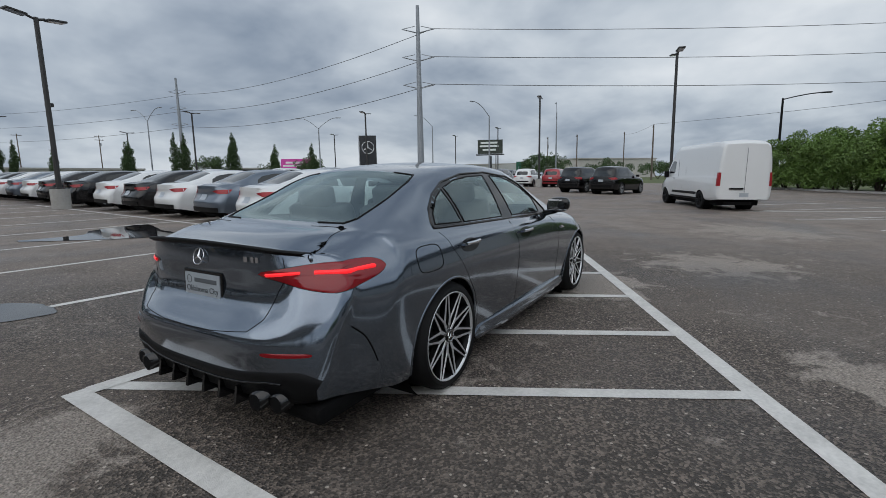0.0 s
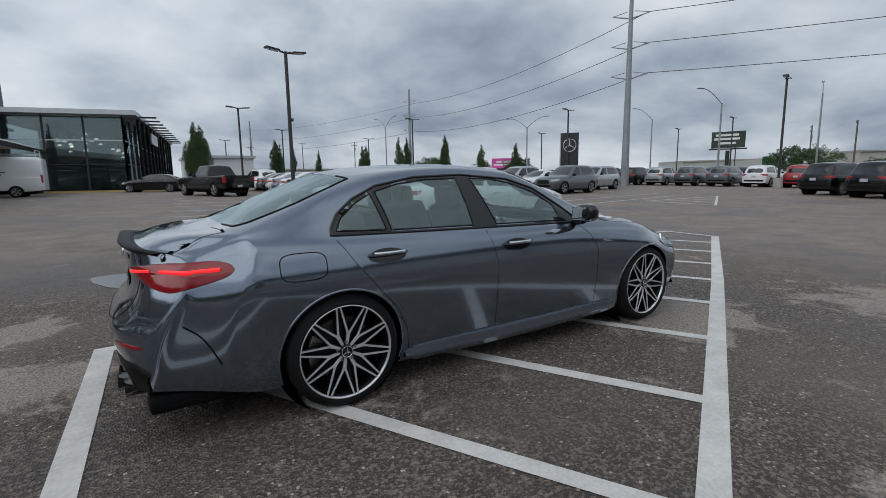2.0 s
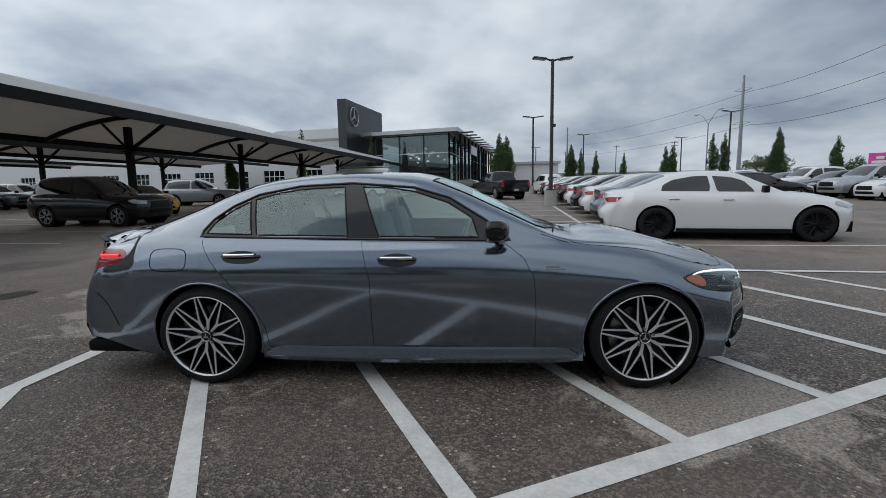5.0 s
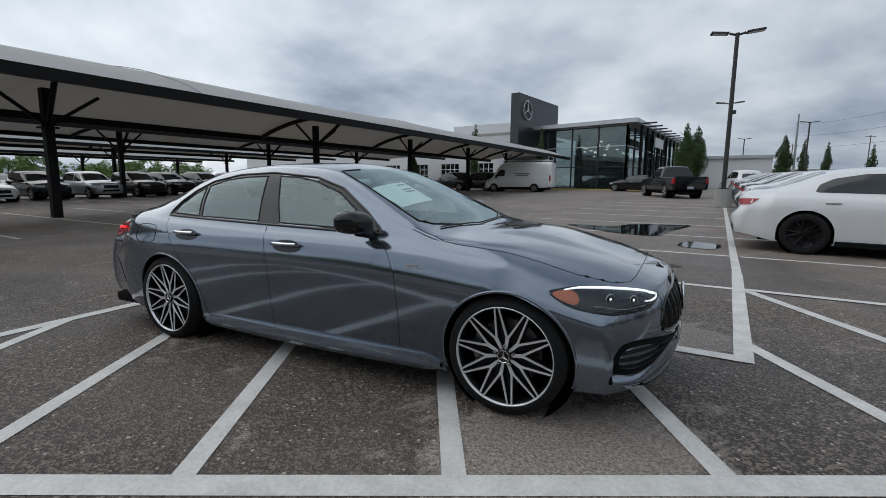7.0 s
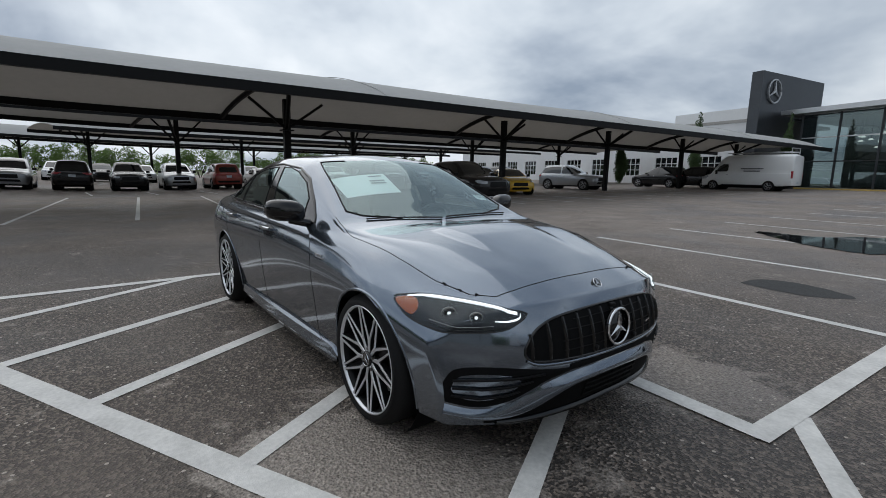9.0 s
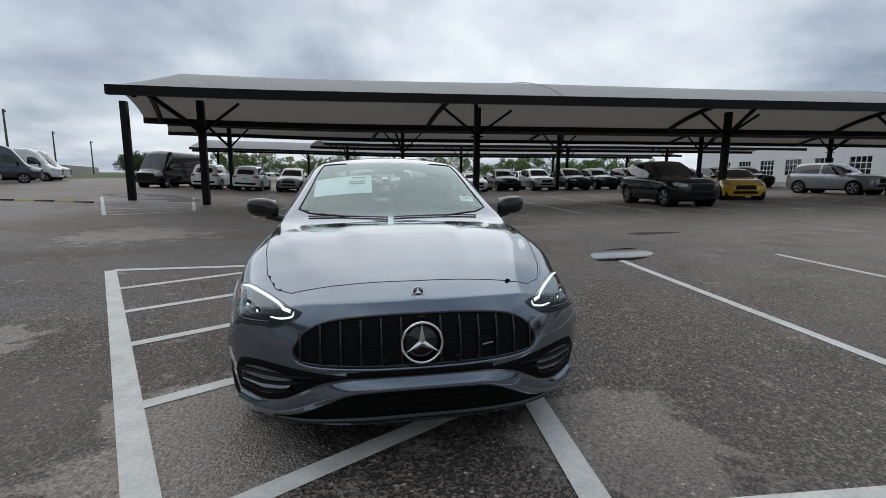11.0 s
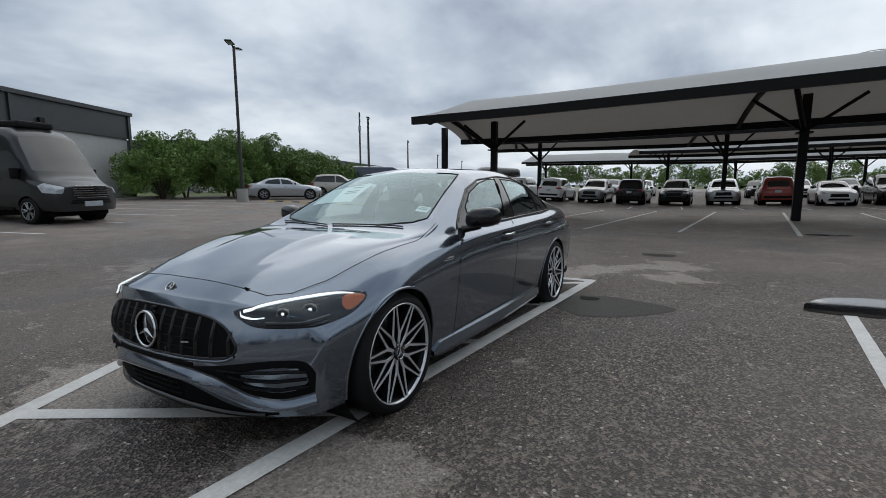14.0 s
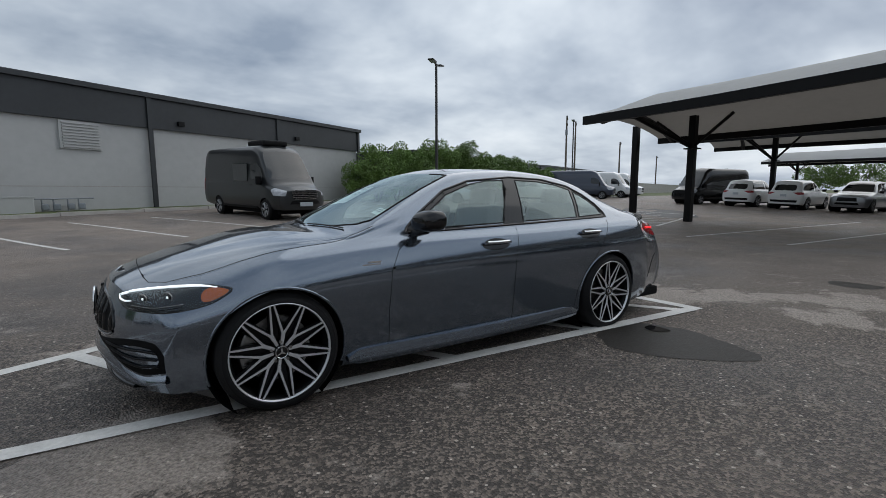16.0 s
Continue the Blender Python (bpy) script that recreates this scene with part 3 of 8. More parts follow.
def fill2d(poly, nx, ny):
    """A grid clipped to a polygon: points and quads."""
    xs, ys = [p[0] for p in poly], [p[1] for p in poly]
    U, V = np.meshgrid(np.linspace(min(xs), max(xs), nx + 1), np.linspace(min(ys), max(ys), ny + 1), indexing="ij")
    cu, cv = (U[1:, 1:] + U[:-1, :-1]) / 2, (V[1:, 1:] + V[:-1, :-1]) / 2
    C = in_poly(cu, cv, poly)
    P = np.pad(C, 1)
    corners = np.stack([P[:-1, :-1], P[1:, :-1], P[:-1, 1:], P[1:, 1:]], -1)
    mixed = corners.any(-1) & ~corners.all(-1)
    sv = (max(xs) - min(xs)) / (max(ys) - min(ys))
    for i, j in np.argwhere(mixed):
        _, q = near_poly((U[i, j], V[i, j]), poly, sv)
        U[i, j], V[i, j] = q
    quads, key, pts = [], {}, []
    for i, j in np.argwhere(C):
        f = []
        for a, b in ((i, j), (i + 1, j), (i + 1, j + 1), (i, j + 1)):
            if (a, b) not in key:
                key[(a, b)] = len(pts)
                pts.append((U[a, b], V[a, b]))
            f.append(key[(a, b)])
        quads.append(f)
    return pts, quads


def add_wheel(car, x, y, r, rim_r, width, side, rim_mat, face_mat, fine=False, z=None):
    """A wheel with tyre, rim and, on the near car, spokes, disc and caliper. side: +1 faces +y."""
    w = new("wheel")
    w.parent = car
    w.matrix_basis = pose(x, y, r if z is None else z, 0, 0, 0 if side > 0 else 180)
    h = width / 2
    n = 72 if fine else 28
    part("tyre", lathe([(rim_r - 0.008, -h), (r - 0.035, -h), (r - 0.008, -h + 0.02), (r, -h + 0.05), (r, h - 0.05), (r - 0.008, h - 0.02), (r - 0.03, h),
                        (rim_r + 0.03, h + 0.004), (rim_r - 0.002, h - 0.006)], n), M_RUBBER, w, smooth=True)
    if not fine:
        part("rim", lathe([(rim_r, h - 0.01), (rim_r - 0.02, h - 0.012), (rim_r - 0.035, h - 0.05), (0.08, h - 0.045), (0.05, h - 0.02), (0.001, h - 0.02)], n), M_RIMBLACK, w, smooth=True)
        bm = bmesh.new()
        for k in range(5):
            for sg in (-1, 1):
                a0, a1 = 2 * math.pi * k / 5 + sg * 0.10, 2 * math.pi * k / 5 + sg * 0.2
                d0, d1 = Vector((math.cos(a0), 0, math.sin(a0))), Vector((math.cos(a1), 0, math.sin(a1)))
                rod(bm, d0 * 0.05 + Vector((0, h - 0.02, 0)), d1 * (rim_r - 0.012) + Vector((0, h - 0.014, 0)), 0.02, 0.016, 5)
        tube(bm, [(math.cos(2 * math.pi * i / n) * (rim_r - 0.008), h - 0.008, math.sin(2 * math.pi * i / n) * (rim_r - 0.008)) for i in range(n)], 0.009, 5, True)
        part("spokes", bm, rim_mat, w)["coat"] = "rim"
        return w
    # barrel, outer lip
    part("rim_barrel", lathe([(rim_r, h - 0.012), (rim_r - 0.012, h - 0.02), (rim_r - 0.022, h - 0.05), (rim_r - 0.03, -h + 0.03), (rim_r, -h + 0.01)], n), M_RIMBLACK, w, smooth=True)
    part("rim_lip", lathe([(rim_r + 0.001, h - 0.016), (rim_r + 0.001, h - 0.003), (rim_r - 0.005, h - 0.003), (rim_r - 0.009, h - 0.018)], n), M_MACHINED, w, "machined alloy rim edge", smooth=True)
    part("brake_disc", lathe([(0.06, 0.012), (0.185, 0.012), (0.187, -0.02), (0.06, -0.02)], n), M_STEEL, w, smooth=False)
    bm = bmesh.new()
    for a in np.linspace(-0.45, 0.45, 7):
        box(bm, (0.165 * math.cos(a), 0.0, 0.165 * math.sin(a)), (0.085, 0.085, 0.055), Euler((0, -a, 0)).to_matrix(), 0.012)
    part("brake_caliper", bm, M_STEEL, w)
    # ten V-shaped double spokes: dark body with machined face

    def bar(bm, p, q, w0, w1, y0, y1, dep, mi=0):
        p, q = Vector(p), Vector(q)
        d = (q - p).normalized()
        s_ = Vector((-d.z, 0, d.x))
        vs = []
        for pt, ww, yy in ((p, w0, y0), (q, w1, y1)):
            for sg in (-1, 1):
                vs.append(bm.verts.new((pt.x + s_.x * ww * sg, yy, pt.z + s_.z * ww * sg)))
                vs.append(bm.verts.new((pt.x + s_.x * ww * sg * 1.25, yy - dep, pt.z + s_.z * ww * sg * 1.25)))
        a, b, c, d_, e, f, g, i = vs
        for fc in ((a, c, g, e), (a, e, f, b), (c, d_, i, g), (b, f, i, d_), (a, b, d_, c), (e, g, i, f)):
            bm.faces.new(fc).material_index = mi

    for k in range(10):
        bd = bmesh.new()
        th = 2 * math.pi * k / 10 + math.pi / 10 * 0.5
        for sg in (-1, 1):
            jr = 0.104
            a_rim, a_j = th + sg * 0.042, th + sg * 0.285
            P = Vector((math.cos(a_rim), 0, math.sin(a_rim))) * (rim_r - 0.006)
            J = Vector((math.cos(a_j), 0, math.sin(a_j))) * jr
            bar(bd, J, P, 0.0058, 0.0042, h - 0.024, h - 0.006, 0.004, 1)
            bar(bd, J, P, 0.012, 0.0085, h - 0.029, h - 0.011, 0.030)
        aj = th + 0.314
        J = Vector((math.cos(aj), 0, math.sin(aj)))
        jr = 0.115
        bar(bd, J * 0.036, J * (jr - 0.006), 0.0065, 0.0098, h - 0.028, h - 0.0235, 0.004, 1)
        bar(bd, J * 0.03, J * jr, 0.015, 0.014, h - 0.033, h - 0.029, 0.035)
        # added dark bar for the shade in the open gap between a pair's tines
        P0, P1 = Vector((math.cos(th), 0, math.sin(th))) * 0.075, Vector((math.cos(th), 0, math.sin(th))) * (rim_r - 0.01)
        bar(bd, P0, P1, 0.010, 0.012, h - 0.05, h - 0.03, 0.02)
        part("spoke", bd, [M_RIMBLACK, face_mat], w, "gloss black spoke with machined face")
    hub = part("hub_cap", lathe([(0.04, h - 0.045), (0.04, h - 0.016), (0.034, h - 0.012), (0.001, h - 0.012)], 32), M_BLACKGLOSS, w, smooth=True)
    bm = bmesh.new()
    for k in range(3):
        a = math.pi / 2 + 2 * math.pi * k / 3
        bar(bm, (0, 0, 0), (0.03 * math.cos(a), 0, 0.03 * math.sin(a)), 0.006, 0.001, h - 0.008, h - 0.010, 0.003)
    tube(bm, [(0.033 * math.cos(t), h - 0.012, 0.033 * math.sin(t)) for t in np.linspace(0, 2 * math.pi, 25)[:-1]], 0.0025, 5, True)
    part("hub_emblem", bm, M_CHROME, hub, "small chrome ring emblem")
    for k in range(5):
        bm = bmesh.new()
        a = 2 * math.pi * k / 5 + 0.3
        rod(bm, (0.056 * math.cos(a), h - 0.04, 0.056 * math.sin(a)), (0.056 * math.cos(a), h - 0.022, 0.056 * math.sin(a)), 0.0085, n=8)
        part("wheel_bolt", bm, M_STEEL, w)
    return w

# ---- the grey sedan ----
SEDAN = dict(
    ends=(-2.565, 2.27), W=0.905,
    belt=[(-2.52, 0.70, 0.94), (-2.3, 0.725, 0.995), (-2.0, 0.765, 1.015), (-1.5, 0.80, 1.0), (-0.5, 0.805, 0.972), (0.4, 0.80, 0.955), (0.85, 0.79, 0.935),
          (1.3, 0.77, 0.905), (1.7, 0.745, 0.865), (2.0, 0.70, 0.80), (2.27, 0.64, 0.70)],
    rail=[(-2.52, 0.50, 0.985), (-2.3, 0.58, 1.035), (-2.05, 0.60, 1.05), (-1.85, 0.595, 1.085), (-1.6, 0.585, 1.165), (-1.3, 0.575, 1.28), (-1.0, 0.57, 1.345),
          (-0.5, 0.58, 1.378), (0.0, 0.58, 1.35), (0.25, 0.60, 1.275), (0.5, 0.64, 1.165), (0.75, 0.69, 1.05), (0.93, 0.725, 0.975), (1.1, 0.70, 0.95),
          (1.5, 0.60, 0.925), (2.0, 0.50, 0.845), (2.27, 0.44, 0.735)],
    centre=[(-2.52, 1.00), (-2.4, 1.04), (-2.1, 1.06), (-1.95, 1.088), (-1.79, 1.16), (-1.52, 1.275), (-1.18, 1.385), (-0.81, 1.425), (-0.45, 1.435), (-0.1, 1.425),
            (0.1, 1.39), (0.3, 1.318), (0.52, 1.215), (0.75, 1.095), (0.95, 1.0), (1.06, 0.972), (1.3, 0.962), (1.6, 0.93), (1.97, 0.86), (2.15, 0.805), (2.27, 0.745)],
    low=[(-2.56, 0.30), (-2.3, 0.25), (-1.9, 0.20), (-1.0, 0.175), (1.0, 0.175), (1.9, 0.19), (2.27, 0.20)],
    taper=[(-2.52, 0.90), (-2.2, 0.975), (-1.45, 1.0), (-0.9, 0.985), (0.3, 0.975), (1.0, 0.985), (1.45, 1.0), (1.85, 0.995), (2.1, 0.965), (2.27, 0.93)],
    tuck=1, bow_f=(1.2, 2.27, 0.40, 2.9), bow_r=(1.75, 2.56, 0.36, 4.0), nose=(0.47, 0.95), tail=(0.46, 1.0), tail_z=[(0.2, 0.12), (0.33, 0.06), (0.46, 0.02), (0.56, 0.0), (0.61, 0.016), (0.65, 0.055), (0.71, 0.105), (0.80, 0.130), (0.90, 0.118), (0.99, 0.125), (1.1, 0.17)], dome=1,
)
NV_FINE = [4, 6, 8, 7, 4, 7, 6, 9, 7]


def arch(x, r=0.372, z=0.335):
    return [(x + r * math.cos(a), z + r * math.sin(a)) for a in np.linspace(0, math.pi, 25)] + [(x - r * 0.98, 0.02), (x + r * 0.98, 0.02)]


def outward(bm):
    """Turns each face of a car's skin away from its inside."""
    for fc in bm.faces:
        c = fc.calc_center_median()
        d = Vector((0 if abs(c.x) < 1.9 else c.x - math.copysign(1.7, c.x), c.y, c.z - 0.55))
        fc.normal_update()
        if fc.normal.dot(d) < 0:
            fc.normal_flip()


def build_hero():
    def out_skin(pv):
        """Turns a panel's faces outwards."""
        v, f = pv
        fixed = []
        for q in f:
            a, b, c = (Vector(v[i]) for i in q[:3])
            n_ = (b - a).cross(c - a)
            m_ = sum((Vector(v[i]) for i in q), Vector()) / len(q)
            d_ = Vector((0 if abs(m_.x) < 1.8 else m_.x - math.copysign(1.6, m_.x), m_.y, m_.z - 0.55))
            fixed.append(q if n_.dot(d_) > 0 else q[::-1])
        return v, fixed

    car = thing("sedan", "dark grey metallic four-door sedan on black and silver wheels", "car", stand(0.0, 0.01, 0.5, lift=-0.02) @ pose(0, 0, 0, -0.6, 0, 0))
    sh = Shell(SEDAN)
    WX = 1.4325
    doorF = [(0.57, 0.945), (0.68, 0.86), (0.745, 0.74), (0.76, 0.5), (0.755, 0.262), (-0.30, 0.262), (-0.302, 0.72), (-0.36, 0.965)]
    doorR = [(-0.36, 0.968), (-0.302, 0.72), (-0.30, 0.262), (-1.01, 0.262), (-1.025, 0.40), (-1.09, 0.54), (-1.22, 0.69), (-1.36, 0.86), (-1.44, 0.985)]
    dlo = [(0.60, 0.962), (0.2, 0.97), (-0.5, 0.985), (-1.0, 0.997), (-1.46, 1.01), (-1.455, 1.045), (-1.40, 1.12), (-1.28, 1.205), (-1.11, 1.28), (-0.82, 1.332), (-0.45, 1.345),
           (-0.03, 1.31), (0.21, 1.238), (0.45, 1.09), (0.57, 1.0)]
    gF = [(0.40, 0.985), (-0.25, 0.998), (-0.375, 1.318), (-0.2, 1.312), (-0.03, 1.283), (0.20, 1.207), (0.36, 1.105)]
    gR = [(-0.455, 1.003), (-1.075, 1.015), (-1.125, 1.245), (-0.95, 1.29), (-0.75, 1.313), (-0.50, 1.32)]
    gQ = [(-1.11, 1.018), (-1.425, 1.03), (-1.385, 1.095), (-1.27, 1.18), (-1.16, 1.232)]
    hood = [(1.03, -0.02), (1.0, 0.3), (0.90, 0.58), (0.80, 0.735), (1.1, 0.768), (1.3, 0.758), (1.53, 0.738), (1.775, 0.69), (1.94, 0.625), (2.02, 0.545), (2.04, 0.46), (2.052, 0.30), (2.06, -0.02)]
    wind = [(0.975, -0.02), (0.95, 0.3), (0.85, 0.58), (0.78, 0.655), (0.5, 0.60), (0.25, 0.56), (0.09, 0.525), (0.125, 0.3), (0.135, -0.02)]
    rearw = [(-1.27, -0.02), (-1.26, 0.3), (-1.23, 0.49), (-1.35, 0.525), (-1.6, 0.535), (-1.85, 0.535), (-1.93, 0.50), (-1.965, 0.3), (-1.975, -0.02)]
    boot = [(-2.03, -0.02), (-2.02, 0.35), (-1.98, 0.565), (-2.2, 0.60), (-2.42, 0.615), (-2.63, 0.615), (-2.63, -0.02)]
    regs = [("front_door", sh.side(doorF, 5.4)), ("rear_door", sh.side(doorR, 5.4)), ("window_frame", sh.side(dlo)), ("front_glass", sh.side(gF)), ("rear_glass", sh.side(gR)),
            ("quarter_glass", sh.side(gQ)), ("hood", sh.top(hood)), ("windscreen", sh.top(wind)), ("rear_window", sh.top(rearw)), ("boot_lid", sh.top(boot)),
            ("arch_f", sh.side(arch(WX))), ("arch_r", sh.side(arch(-WX)))]
    pn = sh.panels(230, NV_FINE, regs)

    def solid(ob, t=0.012, inner=True):
        md = ob.modifiers.new("thickness", "SOLIDIFY")
        md.thickness, md.offset, md.use_rim = t, -1, False
        if inner:
            ob.data.materials.append(M_DARKIN)
            md.material_offset = 1
        return ob

    # bodyshell with both ends
    v, f = skin(pn["body"])
    capf, capr = sh.cap(True, NV_FINE, 40), sh.cap(False, NV_FINE, 40)
    bvh_v, bvh_f = list(v), [list(q) for q in f]
    for name in ("front_door", "rear_door", "hood", "boot_lid", "window_frame", "arch_f", "arch_r"):
        pv, pf = skin(pn[name])
        o = len(bvh_v); bvh_v += pv; bvh_f += [[i + o for i in q] for q in pf]
    bm = bmesh.new()
    vs = [bm.verts.new(p) for p in v]
    for q in f:
        bm.faces.new([vs[i] for i in q])
    for cv, cf in (capf, capr):
        o = len(bvh_v); bvh_v += [tuple(p) for p in cv]; bvh_f += [[i + o for i in q] for q in cf]
        cs = [bm.verts.new(p) for p in cv]
        for q in cf:
            ids = []
            for i in q:
                if cs[i] not in ids:
                    ids.append(cs[i])
            try:
                bm.faces.new(ids)
            except ValueError:
                pass
    bmesh.ops.remove_doubles(bm, verts=bm.verts, dist=0.0006)
    outward(bm)
    body = solid(part("body", bm, M_HERO, car, "dark grey metallic bodyshell", smooth=True))
    tree = BVHTree.FromPolygons([Vector(p) for p in bvh_v], bvh_f)

    # painted inner shell behind the panel joints
    pin = sh.panels(230, NV_FINE, [r for r in regs if r[0] in ("window_frame", "windscreen", "rear_window", "arch_f", "arch_r")])
    bm = bmesh.new()
    v, f = skin(pin["body"])
    vs = [bm.verts.new(p) for p in v]
    for q in f:
        bm.faces.new([vs[i] for i in q])
    outward(bm)
    bm.normal_update()
    moved = [(w, w.co - w.normal * 0.0045) for w in bm.verts]
    for w, co in moved:
        w.co = co
    part("inner_shell", bm, M_HERO, car, "painted inner body structure", smooth=True)

    def side_parts(key, name, material, glassy=False):
        out = []
        for sd in (1, -1):
            ob = part(name, out_skin(skin(pn[key], (sd,))), material, car, smooth=True)
            if not glassy:
                solid(ob)
            else:
                ob.visible_shadow = False
            out.append(ob)
        return out

    doors = side_parts("front_door", "front_door", M_HERO) + side_parts("rear_door", "rear_door", M_HERO)
    side_parts("window_frame", "window_frame", M_BLACKGLOSS)
    side_parts("front_glass", "front_window", M_GLASS, True)
    side_parts("rear_glass", "rear_side_window", M_GLASSD, True)
    side_parts("quarter_glass", "quarter_window", M_GLASSD, True)
    solid(part("hood", out_skin(skin(pn["hood"])), M_HERO, car, smooth=True))
    boot_ob = solid(part("boot_lid", out_skin(skin(pn["boot_lid"])), M_HERO, car, smooth=True))
    for key, m in (("windscreen", M_GLASS), ("rear_window", M_GLASS)):
        ob = part(key, out_skin(skin(pn[key])), m, car, smooth=True)
        ob.visible_shadow = False

    # trims round the side windows and screens
    for key, poly, rr, mt_ in (("window_trim", sh.side(dlo, step=0.03), 0.009, M_BLACKGLOSS), ("window_seal", sh.side(gF, step=0.03), 0.005, M_BLACKPL), ("window_seal", sh.side(gR, step=0.03), 0.005, M_BLACKPL), ("window_seal", sh.side(gQ, step=0.03), 0.005, M_BLACKPL)):
        q_ = sh.S(np.array([a_ for a_, _ in poly]), np.array([b_ for _, b_ in poly]))
        for sd in (1, -1):
            part(key, tube(bmesh.new(), [(x, y * sd, z) for x, y, z in q_], rr, 8, True), mt_, car, smooth=True)
    for key, poly in (("screen_seal", wind), ("screen_seal", rearw)):
        top_ = sh.top(poly[1:-1], 0.04)[: -1]
        q_ = sh.S(np.array([a_ for a_, _ in top_]), np.array([b_ for _, b_ in top_]))
        gap_ = int(np.argmax(np.linalg.norm(np.diff(q_, axis=0), axis=1))) if len(q_) > 3 else 0
        for sd in (1, -1):
            ln_ = [(x, y * sd, z) for x, y, z in q_ if y > 0.315]
            part(key, tube(bmesh.new(), ln_, 0.006, 6), M_BLACKPL, car, smooth=True)

    # --- things laid onto the skin
    def onto(p, c, out=0.0):
        """From outside towards the axis at c, onto the skin; out: metres proud of it."""
        p = Vector(p)
        d = Vector((c[0] - p.x, c[1] - p.y, 0)).normalized()
        hit, nrm, _, _ = tree.ray_cast(p - d * 2.5, d)
        if hit is None:
            return p
        if nrm.dot(d) > 0:
            nrm = -nrm
        return hit + nrm * out

    def patch(name, pts, c, out, material, parent, label="", nx=22, ny=12, thick=0.0, smooth=True, mirror=False):
        """A plate over the polygon pts (x, y, z), lying on the skin."""
        pol = [(math.atan2(p[1] - c[1], p[0] - c[0]), p[2]) for p in pts]
        if min(a for a, _ in pol) < -2 and max(a for a, _ in pol) > 2:
            pol = [(a % (2 * math.pi), z) for a, z in pol]
        P, Q = fill2d(dense(pol, 0.02), nx, ny)
        verts = []
        for a, z in P:
            far = Vector((c[0] + 2 * math.cos(a), c[1] + 2 * math.sin(a), z))
            verts.append(onto(far, c, out))
        faces = [list(q) for q in Q]
        # faces look outwards
        nr = (verts[faces[0][1]] - verts[faces[0][0]]).cross(verts[faces[0][2]] - verts[faces[0][0]])
        if nr.dot(verts[faces[0][0]] - Vector((c[0], c[1], verts[faces[0][0]].z))) < 0:
            faces = [q[::-1] for q in faces]
        ob = part(name, (verts, faces), material, parent, label, smooth=smooth)
        if thick:
            md = ob.modifiers.new("thickness", "SOLIDIFY")
            md.thickness, md.offset = thick, -1
        return ob

    def seam(name, pts, c, r=0.0035, parent=car, material=M_DARKIN, out=-0.0005, closed=False):
        dn = []
        for a, b in zip(pts, pts[1:] + (pts[:1] if closed else [])):
            for t in np.linspace(0, 1, 9)[: -1]:
                dn.append(Vector(a).lerp(Vector(b), t))
        if not closed:
            dn.append(Vector(pts[-1]))
        return part(name, tube(bmesh.new(), [onto(p, c, out) for p in dn], r, 6, closed), material, parent, smooth=True)

    def mir(pts, sd):
        return [(p[0], p[1] * sd, p[2]) for p in pts]

    FC, RC = (1.35, 0.0), (-1.55, 0.0)
    # shut lines
    for sd in (1, -1):
        for k, (nm, ln) in enumerate((("door_gap", doorF[:5] + [doorF[5]]), ("door_gap", doorF[5:]), ("door_gap", doorR[3:]), ("sill_gap", [(-1.01, 0.262), (-0.3, 0.262), (0.755, 0.262)]))):
            pts3 = []
            for a, b in zip(ln, ln[1:]):
                for t in np.linspace(0, 1, 10):
                    x, z = a[0] + (b[0] - a[0]) * t, a[1] + (b[1] - a[1]) * t
                    hit, nrm, _, _ = tree.ray_cast(Vector((x, sd * 2, z)), Vector((0, -sd, 0)))
                    if hit is not None and (not pts3 or (hit - pts3[-1]).length > 1e-4):
                        pts3.append(hit - nrm * (0.0004 if nrm.dot(hit - Vector((hit.x * 0.8, 0, 0.5))) > 0 else -0.0004))
            part(nm, tube(bmesh.new(), pts3, 0.0019, 6), M_DARKIN, body, smooth=True)
        # hood and boot edges
        for nm, ln in (("hood_gap", hood[3:]), ("boot_gap", boot[1:5])):
            pts3 = []
            for a, b in zip(ln, ln[1:]):
                for t in np.linspace(0, 1, 10):
                    x, y = a[0] + (b[0] - a[0]) * t, max(0, a[1] + (b[1] - a[1]) * t)
                    u_, v_ = sh.uv_top(x, y)
                    q_ = sh.S(np.array([u_]), np.array([v_]))[0]
                    hit = Vector((q_[0], sd * q_[1], q_[2]))
                    if not pts3 or 1e-4 < (hit - pts3[-1]).length < 0.2:
                        pts3.append(hit)
            part(nm, tube(bmesh.new(), pts3, 0.0019, 6), M_DARKIN, body, smooth=True)
            part("panel_flange", tube(bmesh.new(), [q - Vector((0, 0, 0.0150 if nm == "hood_gap" else 0.024)) for q in pts3], 0.0140 if nm == "hood_gap" else 0.0225, 10), M_HERO, body, smooth=True)
        # fuel flap on the right side
    cx, cz = -1.65, 0.865
    loop = [(cx + 0.125 * (abs(math.cos(a)) ** 0.55) * math.copysign(1, math.cos(a)), cz + 0.072 * (abs(math.sin(a)) ** 0.55) * math.copysign(1, math.sin(a))) for a in np.linspace(0, 2 * math.pi, 49)[:-1]]
    lp = [tree.ray_cast(Vector((x, -2, z)), Vector((0, 1, 0)))[0] for x, z in loop]
    part("fuel_flap", tube(bmesh.new(), lp, 0.0028, 6, True), M_DARKIN, car, "round-cornered fuel flap outline", smooth=True)

